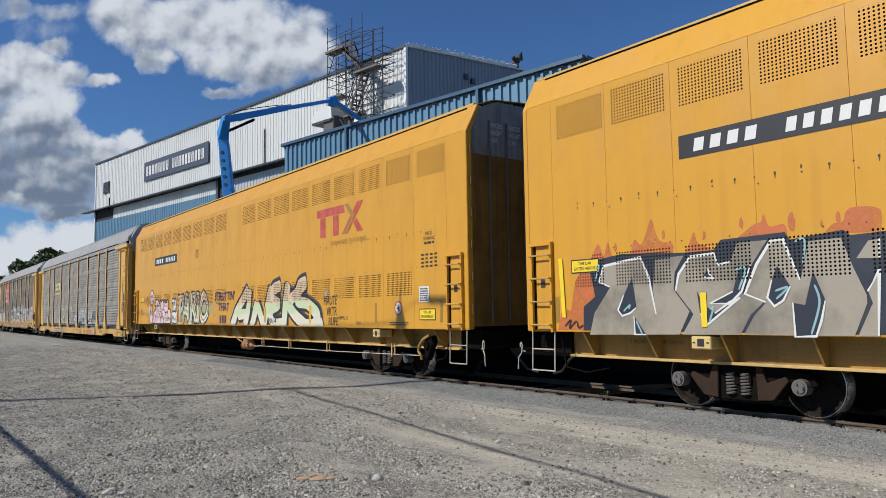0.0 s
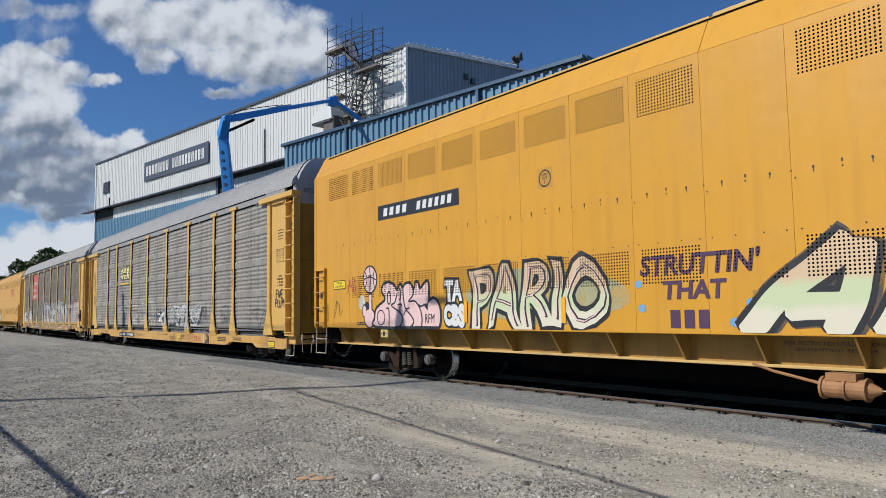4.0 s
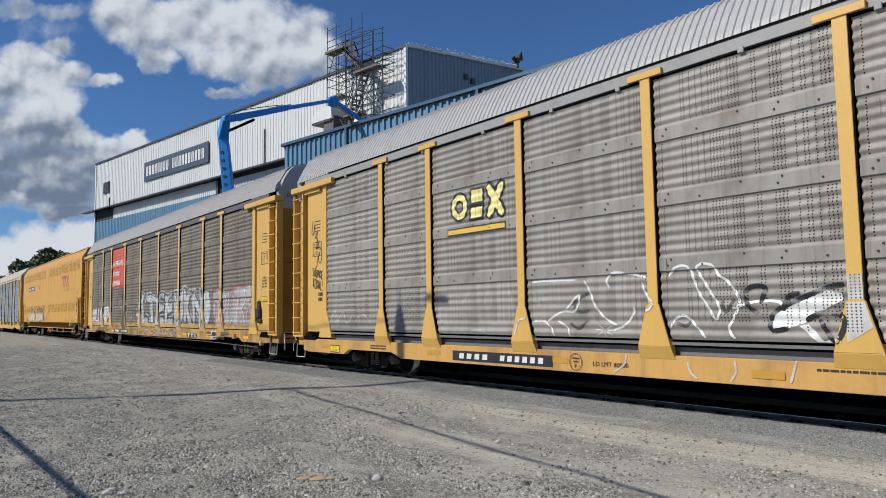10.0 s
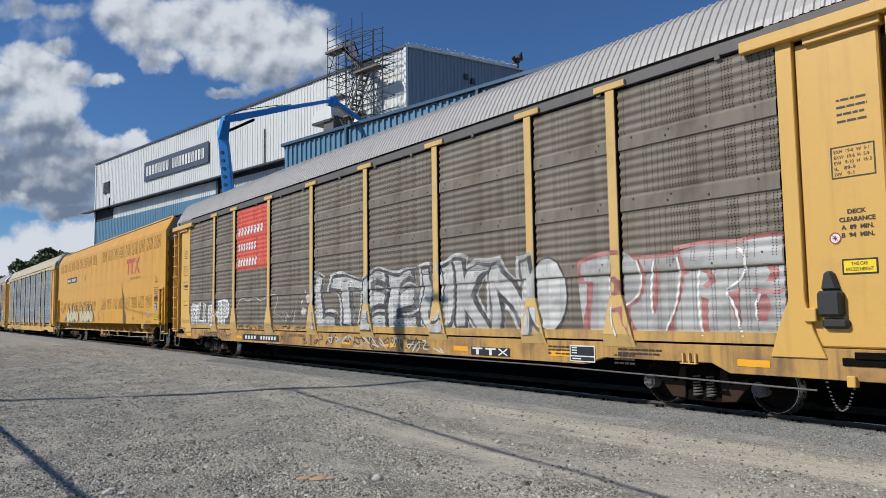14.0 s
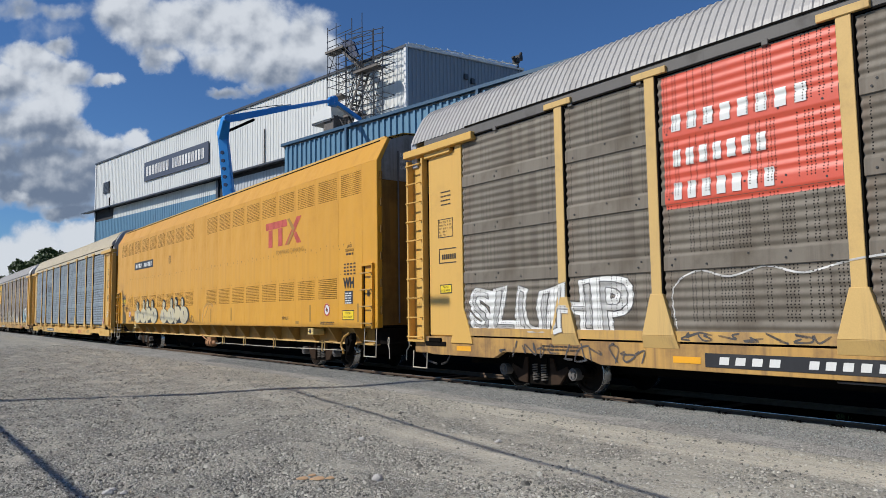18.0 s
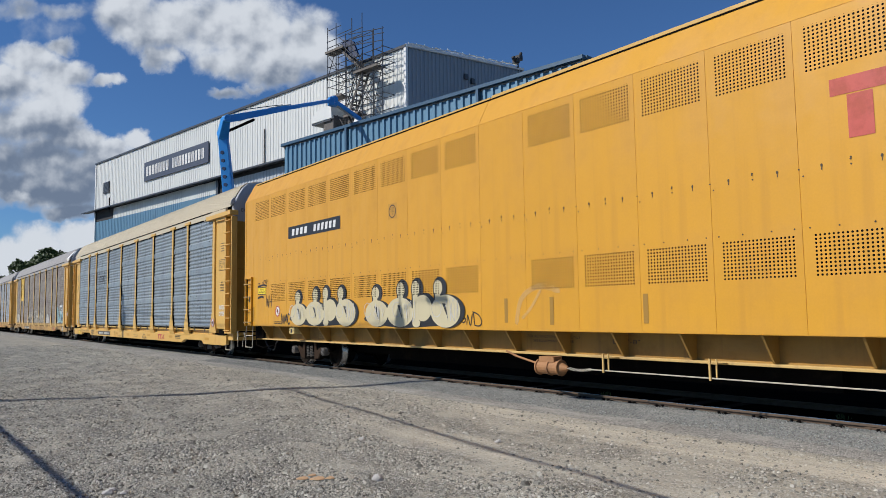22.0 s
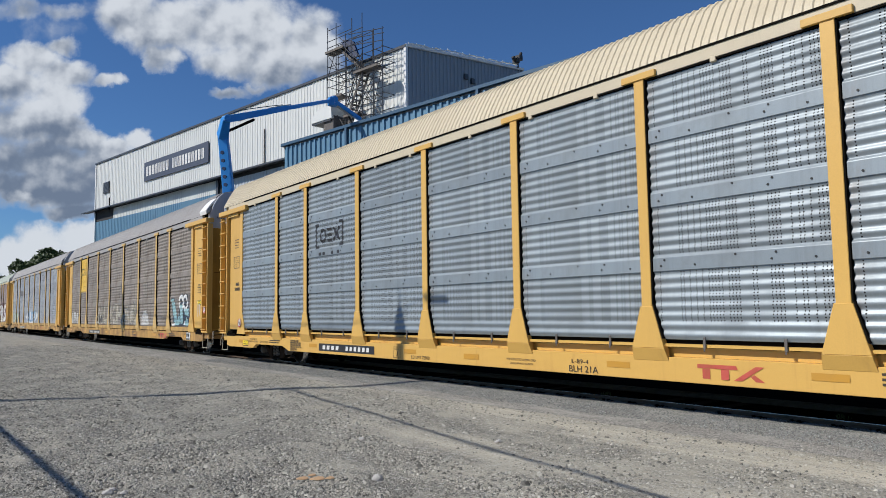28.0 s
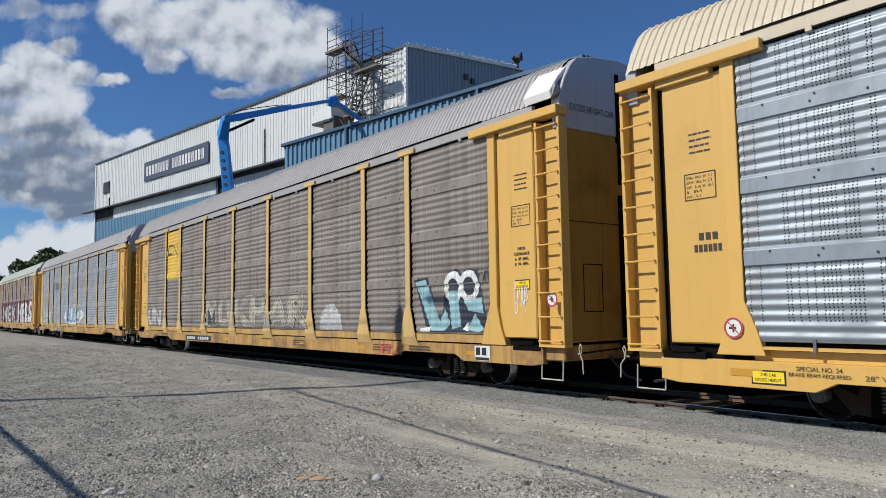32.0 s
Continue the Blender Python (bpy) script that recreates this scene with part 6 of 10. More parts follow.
# -- marks that all the smooth yellow cars carry --
for key in ("A1", "A2", "A3"):
    car = CARS[key]
    plate_marks(car, -9.22, -6.15, 3.62, 3.95)
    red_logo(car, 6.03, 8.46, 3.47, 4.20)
    words(car, "slogan", "FORWARD THINKING.", 6.80, 8.64, 3.225, 3.345, "amber", 0.004)
    words(car, "stencil", "DECK", 11.03, 11.27, 3.12, 3.19, "lettering")
    words(car, "stencil", "CLEARANCE", 10.94, 11.36, 3.02, 3.09, "lettering")
    mark(car, "small_print", line_bars(10.98, 11.34, 2.985, 1, 0.05, 0.04, 4), "lettering", 0.004)
    for c in range(4):
        mark(car, "small_print", line_bars(10.86 + 0.16 * c, 10.96 + 0.16 * c, 2.74, 4, 0.04, 0.04, 11 + c), "lettering", 0.004)
    height_sign(car, 10.78, 11.36, 1.37, 1.61)
    for y in (0.62, 1.10):
        for k, (body, w) in enumerate((("EXCESS", 0.30), ("HEIGHT", 0.28), ("CAR", 0.16))):
            end_words(car, body, 12.49, y, y + w, 5.18 - 0.15 * k, 5.27 - 0.15 * k, "white", "white warning wording on the end")
    height_sign(car, -11.38, -10.78, 2.12, 2.34)
    no_sign(car, 9.96, 1.63, 0.16)
    words(car, "stencil", "NMU11", 7.22, 7.68, 1.38, 1.47, "lettering")
    mark(car, "roundel", ring(-3.72, 3.77, 0.125, 0.15), "lettering", 0.004)
    mark(car, "roundel_patch", rect(-3.90, -3.54, 3.60, 3.95), "amberpatch", 0.002)
    for body, w, z in (("EXCEEDS", 0.17, 3.815), ("PLATE", 0.12, 3.755), ("F", 0.03, 3.67)):
        words(car, "stencil", body, -3.72 - w / 2, -3.72 + w / 2, z, z + 0.04 + (0.02 if body == "F" else 0), "lettering", 0.005)
    mark(car, "small_print", line_bars(9.60, 10.35, 1.33, 2, 0.025, 0.02, 21), "lettering", 0.004)
    mark(car, "small_print", line_bars(-10.2, -9.5, 1.33, 2, 0.025, 0.02, 22), "lettering", 0.004)
    for x in (9.0, 0.08, -11.72, 3.2, 11.55):
        mark(car, "reflective_strip", rect(x - 0.045, x + 0.045, 1.33, 1.76), "amber", 0.004, label="dull amber reflective strip")
    mark(car, "vent_plate", rect(8.10, 8.30, 1.27, 1.34), "amber", 0.006)
    words(car, "stencil", "2 INCH HF COMP SHOES", -10.55, -9.55, 1.02, 1.075, "lettering", 0.004, y0=0.40)
    words(car, "stencil", "2 INCH HF COMP SHOES", 9.95, 10.95, 1.02, 1.075, "lettering", 0.004, y0=0.40)
    words(car, "stencil", "FOR RESTRICTED LOADING ONLY", 0.2, 1.5, 1.06, 1.11, "lettering", 0.004, y0=0.40)
    words(car, "stencil", "SEE EQUIPMENT REGISTER", 0.35, 1.35, 0.98, 1.03, "lettering", 0.004, y0=0.40)
    mark(car, "small_print", line_bars(-8.1, -6.6, 1.10, 4, 0.03, 0.03, 31), "amber", 0.004, y0=0.40)
    mark(car, "small_print", line_bars(4.2, 5.2, 1.10, 3, 0.03, 0.03, 32), "amber", 0.004, y0=0.40)
    words(car, "stencil", "L 87'-8\"", 2.2, 2.75, 1.0, 1.07, "lettering", 0.004, y0=0.40)
    # bolt slots and weep holes
    slots, pins = [], []
    for i in range(18):
        x = A_SEAM0 + A_STEP * i
        slots += [join(blob(x + dx, 3.21, 0.015, 0.022, 8), rect(x + dx - 0.005, x + dx + 0.005, 3.15, 3.19)) for dx in (-0.28, 0.28)]
        pins += [blob(x + dx, 3.20 + dz, 0.012, 0.012, 6) for dx, dz in ((-0.62, 0.05), (-0.62, -0.03), (0.0, 0.0), (0.05, -0.09), (0.62, 0.03))]
        pins += [blob(x + dx, 2.48, 0.012, 0.012, 6) for dx in (0.1, 0.45, 0.85, 1.15)]
    tagged(mark(car, "bolt_slots", join(*slots), "lettering", 0.004), kind="stuff")
    tagged(mark(car, "weep_holes", join(*pins), "lettering", 0.004), kind="stuff")
    # print on the panels behind the ladders
    for x in (-12.05, 12.05):
        mark(car, "ladder_label", rect(x - 0.05, x + 0.05, 1.92, 2.06), "lettering", 0.010)

# -- grey letters over flames --
c = CARS["A1"]
fl = mark(c, "flame_graffiti", poly((-11.72, 1.215), (-11.60, 1.60), (-11.42, 1.52), (-11.30, 2.0), (-11.05, 2.28), (-10.95, 2.35), (-10.85, 1.9), (-10.9, 1.215)), "flame", 0.003, True, label="orange-red sprayed flames")
for tongue in (
        [(-10.98, 2.28), (-10.89, 2.43), (-10.78, 2.55), (-10.68, 2.36), (-10.59, 2.57), (-10.50, 2.29)],
        [(-10.15, 2.34), (-10.07, 2.56), (-9.96, 2.48), (-9.86, 2.62), (-9.75, 2.84), (-9.67, 2.62), (-9.59, 2.50), (-9.39, 2.45), (-9.40, 2.29)],
        [(-9.17, 2.32), (-9.10, 2.46), (-9.03, 2.58), (-8.98, 2.43), (-8.88, 2.39), (-8.71, 2.29)],
        [(-8.47, 2.39), (-8.32, 2.48), (-8.14, 2.59), (-8.03, 2.62), (-7.99, 2.71), (-7.92, 2.55), (-7.73, 2.56), (-7.69, 2.43)],
        [(-7.24, 2.39), (-7.13, 2.50), (-7.01, 2.52), (-6.97, 2.63), (-6.85, 2.67), (-6.59, 2.61), (-6.60, 2.36)]):
    mark(fl, "tongue", poly(*smooth(tongue, 4)), "flame", 0.004, True)
for x, z, r in ((-9.54, 2.59, 0.05), (-8.87, 2.52, 0.04), (-8.31, 2.63, 0.05), (-7.63, 2.58, 0.08), (-7.06, 2.57, 0.05), (-10.78, 2.47, 0.05), (-10.44, 2.48, 0.05), (-7.26, 2.52, 0.03)):
    mark(fl, "flame_spot", blob(x, z, r * 0.6, r * 1.5, 12, 0.3, x), "flame", 0.005, True)
nv = mark(c, "letter_shadow", poly((-11.01, 2.29), (-10.32, 2.37), (-9.21, 2.31), (-8.74, 2.31), (-8.62, 2.44), (-7.72, 2.46), (-7.66, 2.36), (-7.01, 2.42), (-6.93, 2.35), (-6.63, 2.36), (-4.0, 2.45), (-3.9, 1.217), (-11.15, 1.217), (-11.13, 1.59), (-10.88, 1.74)), "navy", 0.0045, True, label="blue-black sprayed backing of the letters")
LETTERS = (
    ((-11.01, 1.15), (-10.90, 1.49), (-10.56, 1.88), (-10.78, 1.96), (-10.68, 2.20), (-9.96, 2.29), (-9.82, 2.00), (-9.71, 1.46), (-9.76, 1.81), (-9.70, 2.25), (-9.21, 2.27), (-9.37, 2.05), (-9.40, 1.80), (-9.15, 1.50), (-9.33, 1.18)),
    ((-9.28, 1.18), (-9.09, 1.46), (-9.36, 1.78), (-9.30, 2.01), (-9.10, 2.24), (-8.72, 2.26), (-8.67, 2.10), (-8.49, 2.14), (-8.38, 2.38), (-7.96, 2.38), (-8.18, 2.09), (-8.36, 1.73), (-8.05, 1.60), (-8.23, 1.45), (-8.39, 1.19)),
    ((-8.34, 1.19), (-8.18, 1.44), (-8.01, 1.60), (-8.29, 1.71), (-8.11, 2.08), (-7.90, 2.36), (-7.74, 2.37), (-7.55, 1.86), (-7.43, 2.32), (-7.04, 2.33), (-6.92, 1.98), (-6.79, 1.66), (-6.79, 1.57), (-6.95, 1.20)),
    ((-6.91, 1.20), (-6.73, 1.57), (-6.77, 1.70), (-6.63, 1.94), (-6.68, 1.20)),
    ((-6.88, 2.08), (-6.74, 2.27), (-6.61, 2.28), (-6.62, 2.07)))
for pts in LETTERS:
    edge = [(x - 0.008, z + 0.004) for x, z in pts]
    lt = mark(c, "letter_graffiti", poly(*pts), "grey", 0.008, True, label="big tan-grey graffiti letter with white edges")
    mark(lt, "outline", ribbon(edge[2:8], 0.04), "white", 0.0105, True)
for pts in (
        ((-10.13, 2.01), (-10.07, 1.56), (-10.19, 1.48), (-10.34, 1.44), (-10.42, 1.53), (-10.30, 1.75)),
        ((-10.12, 1.44), (-9.91, 1.17), (-10.11, 1.17)),
        ((-8.83, 2.07), (-8.92, 1.96), (-8.74, 1.93), (-8.81, 2.00)),
        ((-8.46, 2.07), (-8.20, 2.08), (-8.34, 1.75), (-8.52, 1.59), (-8.82, 1.60), (-8.47, 1.75), (-8.38, 2.00)),
        ((-9.02, 1.78), (-8.98, 1.47), (-8.87, 1.32), (-8.37, 1.67), (-8.51, 1.62), (-8.75, 1.47), (-8.94, 1.61)),
        ((-7.84, 2.05), (-7.68, 1.79), (-7.78, 1.62), (-7.90, 1.55), (-7.99, 1.66), (-7.92, 1.88)),
        ((-7.39, 1.96), (-7.26, 1.61), (-7.32, 1.37), (-7.39, 1.19), (-7.65, 1.18), (-7.66, 1.59), (-7.51, 1.56))):
    ct = mark(nv, "counter", poly(*pts), "navy", 0.0125, True)
    mark(ct, "outline", ribbon((pts + pts[:1])[1:6], 0.032), "white", 0.0145, True)
mark(nv, "accent", join(brush([(-10.31, 1.51), (-10.19, 1.60), (-10.21, 1.54)], 0.028), brush([(-10.08, 1.37), (-9.97, 1.17)], 0.028), brush([(-8.42, 2.03), (-8.27, 2.04), (-8.38, 1.77)], 0.028), brush([(-8.82, 1.52), (-8.77, 1.54), (-8.84, 1.35)], 0.028), brush([(-7.88, 1.74), (-7.71, 1.78), (-7.87, 1.64)], 0.028), brush([(-7.38, 1.80), (-7.33, 1.58), (-7.45, 1.21)], 0.028), brush([(-10.85, 2.17), (-10.77, 2.22), (-10.86, 1.99)], 0.028), brush([(-7.60, 2.33), (-7.47, 2.34), (-7.51, 2.05)], 0.028)), "teal", 0.016, True)
mark(c, "yellow_strip", poly((-11.66, 2.38), (-11.57, 2.38), (-11.52, 1.42), (-11.60, 1.42)), "yellow", 0.018, label="bright yellow reflective strip")
mark(c, "yellow_strip", poly((-8.97, 1.75), (-8.87, 1.75), (-8.87, 1.29), (-8.96, 1.28)), "yellow", 0.018, label="bright yellow reflective strip")
mark(c, "tag", brush([(-11.55, 1.28), (-11.42, 1.38), (-11.45, 1.25), (-11.3, 1.36), (-11.25, 1.26), (-11.15, 1.3)], 0.025), "black", 0.012)

# -- pink, green and mint letters --
c = CARS["A2"]
bb = mark(c, "ball_graffiti", blob(-9.60, 2.30, 0.33, 0.33, 28), "black", 0.004, True, label="pink spray-painted basketball on a pointing glove")
mark(bb, "fill", blob(-9.60, 2.30, 0.29, 0.29, 28), "pink", 0.007, True)
for pts in ([(-9.89, 2.30), (-9.6, 2.36), (-9.31, 2.28)], [(-9.62, 2.59), (-9.56, 2.3), (-9.62, 2.01)], [(-9.82, 2.5), (-9.72, 2.3), (-9.82, 2.1)], [(-9.40, 2.5), (-9.44, 2.3), (-9.38, 2.1)]):
    mark(bb, "seam", brush(pts, 0.03), "black", 0.010, True)
gl = mark(c, "glove_graffiti", join(blob(-9.62, 1.42, 0.27, 0.24, 20), rect(-9.66, -9.50, 1.5, 1.98), blob(-9.85, 1.58, 0.12, 0.16, 14), blob(-9.74, 1.68, 0.1, 0.12, 12)), "black", 0.004, label="pink spray-painted glove")
mark(gl, "fill", join(blob(-9.62, 1.42, 0.23, 0.20, 20), rect(-9.63, -9.53, 1.5, 1.95), blob(-9.85, 1.58, 0.085, 0.125, 14)), "pink", 0.007)
mark(c, "round_sticker", blob(-9.97, 1.78, 0.15, 0.17, 20), "dullwhite", 0.003)
PINK_OUTLINE = ((-9.07, 2.08), (-8.98, 2.18), (-8.77, 2.21), (-8.54, 2.14), (-8.43, 2.03), (-8.31, 2.16), (-8.20, 2.08), (-8.11, 2.15), (-7.91, 2.16), (-7.77, 2.03), (-7.71, 2.17), (-7.62, 2.17), (-7.53, 2.04), (-7.39, 2.13), (-7.26, 2.18), (-7.21, 2.05), (-7.20, 1.79), (-7.07, 1.83), (-6.91, 1.76), (-6.82, 1.60), (-6.80, 1.39), (-6.86, 1.24), (-6.98, 1.22), (-7.50, 1.22), (-9.33, 1.22), (-9.39, 1.43), (-9.34, 1.61), (-9.16, 1.72), (-8.93, 1.84), (-9.06, 1.99))
pk = mark(c, "letter_graffiti", poly(*smooth(PINK_OUTLINE + PINK_OUTLINE[:1], 4)[:-1]), "pink", 0.006, True, label="pink bubble-letter graffiti with black outlines")
mark(pk, "outline", ribbon(smooth(PINK_OUTLINE + PINK_OUTLINE[:1], 5), 0.062), "black", 0.0085, True)
for pts in (((-8.81, 1.98), (-8.71, 1.97), (-8.72, 1.75), (-8.82, 1.76), (-8.81, 1.98)),
            ((-8.42, 1.96), (-8.52, 1.76), (-8.66, 1.69), (-8.31, 1.53), (-8.22, 1.39), (-8.31, 1.25), (-8.50, 1.22)),
            ((-8.34, 2.03), (-8.30, 2.02), (-8.30, 1.83), (-8.36, 1.83)),
            ((-8.41, 1.70), (-8.28, 1.72), (-8.22, 1.66)),
            ((-8.31, 1.70), (-8.32, 1.54)),
            ((-8.19, 2.07), (-8.17, 1.83), (-8.10, 1.63), (-7.93, 1.63)),
            ((-8.17, 1.48), (-8.06, 1.62)),
            ((-7.77, 2.03), (-7.81, 1.89), (-7.97, 1.77), (-7.73, 1.77), (-7.55, 1.62), (-7.47, 1.42), (-7.50, 1.22)),
            ((-8.09, 1.60), (-7.87, 1.46), (-7.78, 1.33), (-7.92, 1.22)),
            ((-7.58, 1.71), (-7.53, 1.66), (-7.39, 1.68)),
            ((-7.20, 1.79), (-7.26, 1.70), (-7.28, 1.58)),
            ((-8.77, 1.22), (-8.77, 1.60), (-8.88, 1.63)),
            ((-8.28, 1.22), (-8.29, 1.29))):
    mark(pk, "outline", brush(pts, 0.036), "black", 0.0105, True)
mark(pk, "outline", poly((-7.43, 1.71), (-7.24, 1.72), (-7.27, 1.57)), "black", 0.0105, True)
mark(pk, "heart_ring", ring(-9.11, 1.43, 0.15, 0.175), "black", 0.0105, True)
words(pk, "tag", "RFM", -7.36, -7.02, 1.32, 1.50, "black", 0.0105, 0.1)
piece(c, "letter_graffiti", "TA", -6.62, -6.12, 1.78, 2.12, [("black", 0.075, 0, 0), ("white", 0.03, 0, 0)], 0.1, 0, 0.03, 2, True, label="small white letter graffiti")
piece(c, "letter_graffiti", "CBS", -6.68, -6.05, 1.27, 1.66, [("black", 0.075, 0, 0), ("white", 0.035, 0, 0)], 0, 0, 0.03, 3, True, label="small white letter graffiti")
mark(c, "green_haze", blob(-4.1, 1.75, 2.1, 0.52, 30, 0.3, 2), "palegreen", 0.003, True)
piece(c, "letter_graffiti", "PARIO", -5.75, -2.45, 1.27, 2.32, [("black", 0.13, 0, 0), ("banded", 0.06, 0, 0), ("black", -0.035, 0.02, 0), ("pink", -0.05, 0, 0)], 0.05, 0.04, 0.09, 9, True, label="mint and white letter graffiti with black outlines")
for x in (-5.98, -3.35):
    mark(c, "orange_strip", rect(x - 0.05, x + 0.05, 1.33, 1.75), "brightamber", 0.018, label="amber reflective strip")
words(c, "tag", "STRUTTIN'", -1.75, 0.15, 2.02, 2.30, "plum", 0.006, 0.15, 0.012, holes=True)
words(c, "tag", "THAT", -1.35, -0.35, 1.68, 1.92, "plum", 0.006, 0.1, 0.012)
mark(c, "small_tag", bars(-1.25, -0.55, 1.27, 1.52, 3, 0.3), "plum", 0.006)
for x, z in ((-1.8, 1.9), (-1.75, 1.55), (0.0, 1.6), (-0.25, 1.35), (-0.05, 1.45), (6.55, 2.05)):
    mark(c, "spray_spot", blob(x, z, 0.07, 0.06, 12), "blue", 0.004)
ANEKS = [[(-0.08, 1.15), (0.28, 1.57), (0.84, 1.99), (1.32, 2.33)],
         [(1.42, 2.32), (1.32, 1.77), (1.06, 1.18)],
         [(0.45, 1.53), (1.24, 1.57)],
         [(1.59, 1.18), (1.85, 1.59), (2.03, 1.88)],
         [(2.03, 1.88), (2.30, 1.48), (2.58, 1.21)],
         [(2.58, 1.21), (2.83, 1.81), (3.07, 2.35)],
         [(3.76, 2.35), (3.19, 2.21), (3.29, 1.93), (3.60, 1.82), (3.06, 1.67), (3.20, 1.31), (3.92, 1.25)],
         [(3.95, 1.20), (4.07, 1.79), (4.27, 2.39)],
         [(5.27, 2.35), (4.78, 2.08), (4.30, 1.81), (4.79, 1.47), (5.37, 1.21)],
         [(5.42, 2.37), (5.00, 2.28), (4.88, 1.90), (5.54, 1.79), (6.08, 1.49), (5.87, 1.25), (5.20, 1.21)],
         [(6.08, 1.22), (6.37, 1.28)]]
fat_strokes(c, "letter_graffiti", ANEKS, 0.34, [("smoke", 0.20, 0.03, 0.01), ("black", 0.14, 0, 0), ("banded", -0.01, 0.0, 0.0)], True, "large cream and mint letter graffiti with black outlines", 1.218, 0.05, 12)
words(c, "tag", "2014", 2.85, 3.45, 1.27, 1.42, "black", 0.020, 0.2)
for x in (2.62, 5.65):
    mark(c, "orange_strip", rect(x - 0.055, x + 0.055, 1.30, 1.75), "brightamber", 0.018, label="amber reflective strip")
words(c, "tag", "HAUTE", 6.42, 7.15, 1.75, 1.98, "black", 0.006, 0.2)
words(c, "tag", "VKTR", 6.58, 7.12, 1.48, 1.70, "black", 0.006, 0.1)
words(c, "tag", "RUPE", 6.68, 7.2, 1.24, 1.44, "black", 0.006, 0.1)
mark(c, "tag", scrawl(-10.75, -10.25, 1.95, 2.35, 4, 0.022, 3), "red", 0.006)
mark(c, "tag", scrawl(-11.4, -10.9, 1.4, 1.95, 2, 0.012, 5), "lettering", 0.005)
ws = mark(c, "info_plate", rect(10.77, 11.14, 1.74, 2.07), "white", 0.006, label="small white notice with dark print")
mark(ws, "fine_print", line_bars(10.81, 11.10, 2.03, 6, 0.025, 0.022, 8), "lettering", 0.009)

# -- round bubble letters --
c = CARS["A3"]
# body and knob of each letter: centre, half-size
BUBBLES = (((-8.55, 1.52, 0.50, 0.32), (-8.59, 1.98, 0.18, 0.16)), ((-7.56, 1.54, 0.54, 0.33), (-7.52, 2.02, 0.17, 0.18)),
           ((-6.68, 1.62, 0.34, 0.27), (-6.94, 2.03, 0.16, 0.18)), ((-5.88, 1.55, 0.50, 0.35), (-6.12, 2.02, 0.17, 0.17)))
for shift, size in ((0.0, 1.0), (4.12, 1.0)):
    g = mark(c, "letter_graffiti", blob(-7.2 + shift, 1.45, 1.9, 0.232, 40, 0.2, 3), "black", 0.0035, True, label="round cream bubble-letter graffiti with black outlines")
    for k, ((bx, bz, bw, bh), (kx, kz, kw, kh)) in enumerate(BUBBLES):
        bx, kx = bx + shift, kx + shift
        d = 0.0045 + 0.004 * k
        mark(g, "outline", join(blob(bx + 0.07, bz, bw + 0.07, min(bh + 0.05, bz - 1.216), 30), blob(kx + 0.06, kz, kw + 0.07, kh + 0.05, 20), rect(kx - 0.15, kx + 0.16, bz, kz)), "black", d, True)
        mark(g, "fill", join(blob(bx, bz, bw, min(bh, bz - 1.225), 30), blob(kx, kz, kw * 0.9, kh * 0.9, 20), rect(kx - 0.10, kx + 0.08, bz, kz - 0.04)), "cream", d + 0.002, True)
        if k == 2:
            mark(g, "fill", join(blob(bx - 0.24, 1.31, 0.15, 0.09, 16), rect(bx - 0.36, bx - 0.17, 1.31, bz)), "cream", d + 0.0023, True)
        if k in (0, 1, 3):
            mark(g, "outline", poly((bx - 0.10, bz + 0.16), (bx + 0.02, bz + 0.15), (bx + 0.10, bz - 0.16)), "black", d + 0.003, True)
    for k, (u, w) in enumerate(((-8.5, 1.55), (-7.25, 1.55), (-5.75, 1.55))):
        mark(g, "highlight", join(ring(u + shift - 0.42, w + 0.05, 0.155, 0.172, 20), scrawl(u + shift - 0.15, u + shift + 0.3, w - 0.22, w + 0.25, 4, 0.015, 20 + k)), "dullwhite", 0.0235, True)
sprayed(c, (((0, 0), (0.06, 1), (0.22, 0.1), (0.32, 0.95)), ((0.36, 0.05), (0.45, 0.9), (0.52, 0.3), (0.64, 0.95), (0.68, 0.1)), ((0.98, 0.85), (0.82, 0.95), (0.76, 0.4), (0.88, 0.05), (1.0, 0.2))), -9.68, -9.1, 1.24, 1.55, 0.034)
sprayed(c, (((0.15, 1.0), (0.0, 0.7), (0.05, 0.3), (0.18, 0.35), (0.2, 0.55), (0.1, 0.5)), ((0.27, 0.15), (0.32, 0.75), (0.45, 0.1), (0.55, 0.85)), ((0.6, 0.95), (0.66, 0.1)), ((0.56, 0.95), (0.85, 0.75), (1.0, 0.35), (0.9, 0.1), (0.66, 0.12))), -1.25, -0.62, 1.24, 1.55, 0.022)
sprayed(c, (((0, 1), (0.12, 0.1), (0.25, 0.7), (0.38, 0.05), (0.5, 0.95)), ((0.62, 1), (0.68, 0)), ((0.94, 0.95), (1.0, 0.02)), ((0.6, 0.5), (1.0, 0.45))), -10.75, -10.35, 1.72, 2.1, 0.026)
words(c, "tag", "WH", 10.85, 11.35, 2.15, 2.38, "black", 0.008, 0.0, 0.015)
mark(c, "tag", scrawl(-11.4, -10.7, 2.38, 2.55, 5, 0.016, 12), "black", 0.006)
mark(c, "tag", join(brush([(-11.4, 2.36), (-11.0, 2.40), (-10.72, 2.37)], 0.05), brush([(-11.4, 2.02), (-11.1, 2.06), (-10.95, 2.03)], 0.06)), "black", 0.006)
ws = mark(c, "info_plate", rect(10.90, 11.30, 1.76, 2.07), "navy", 0.006, label="small dark notice with white print")
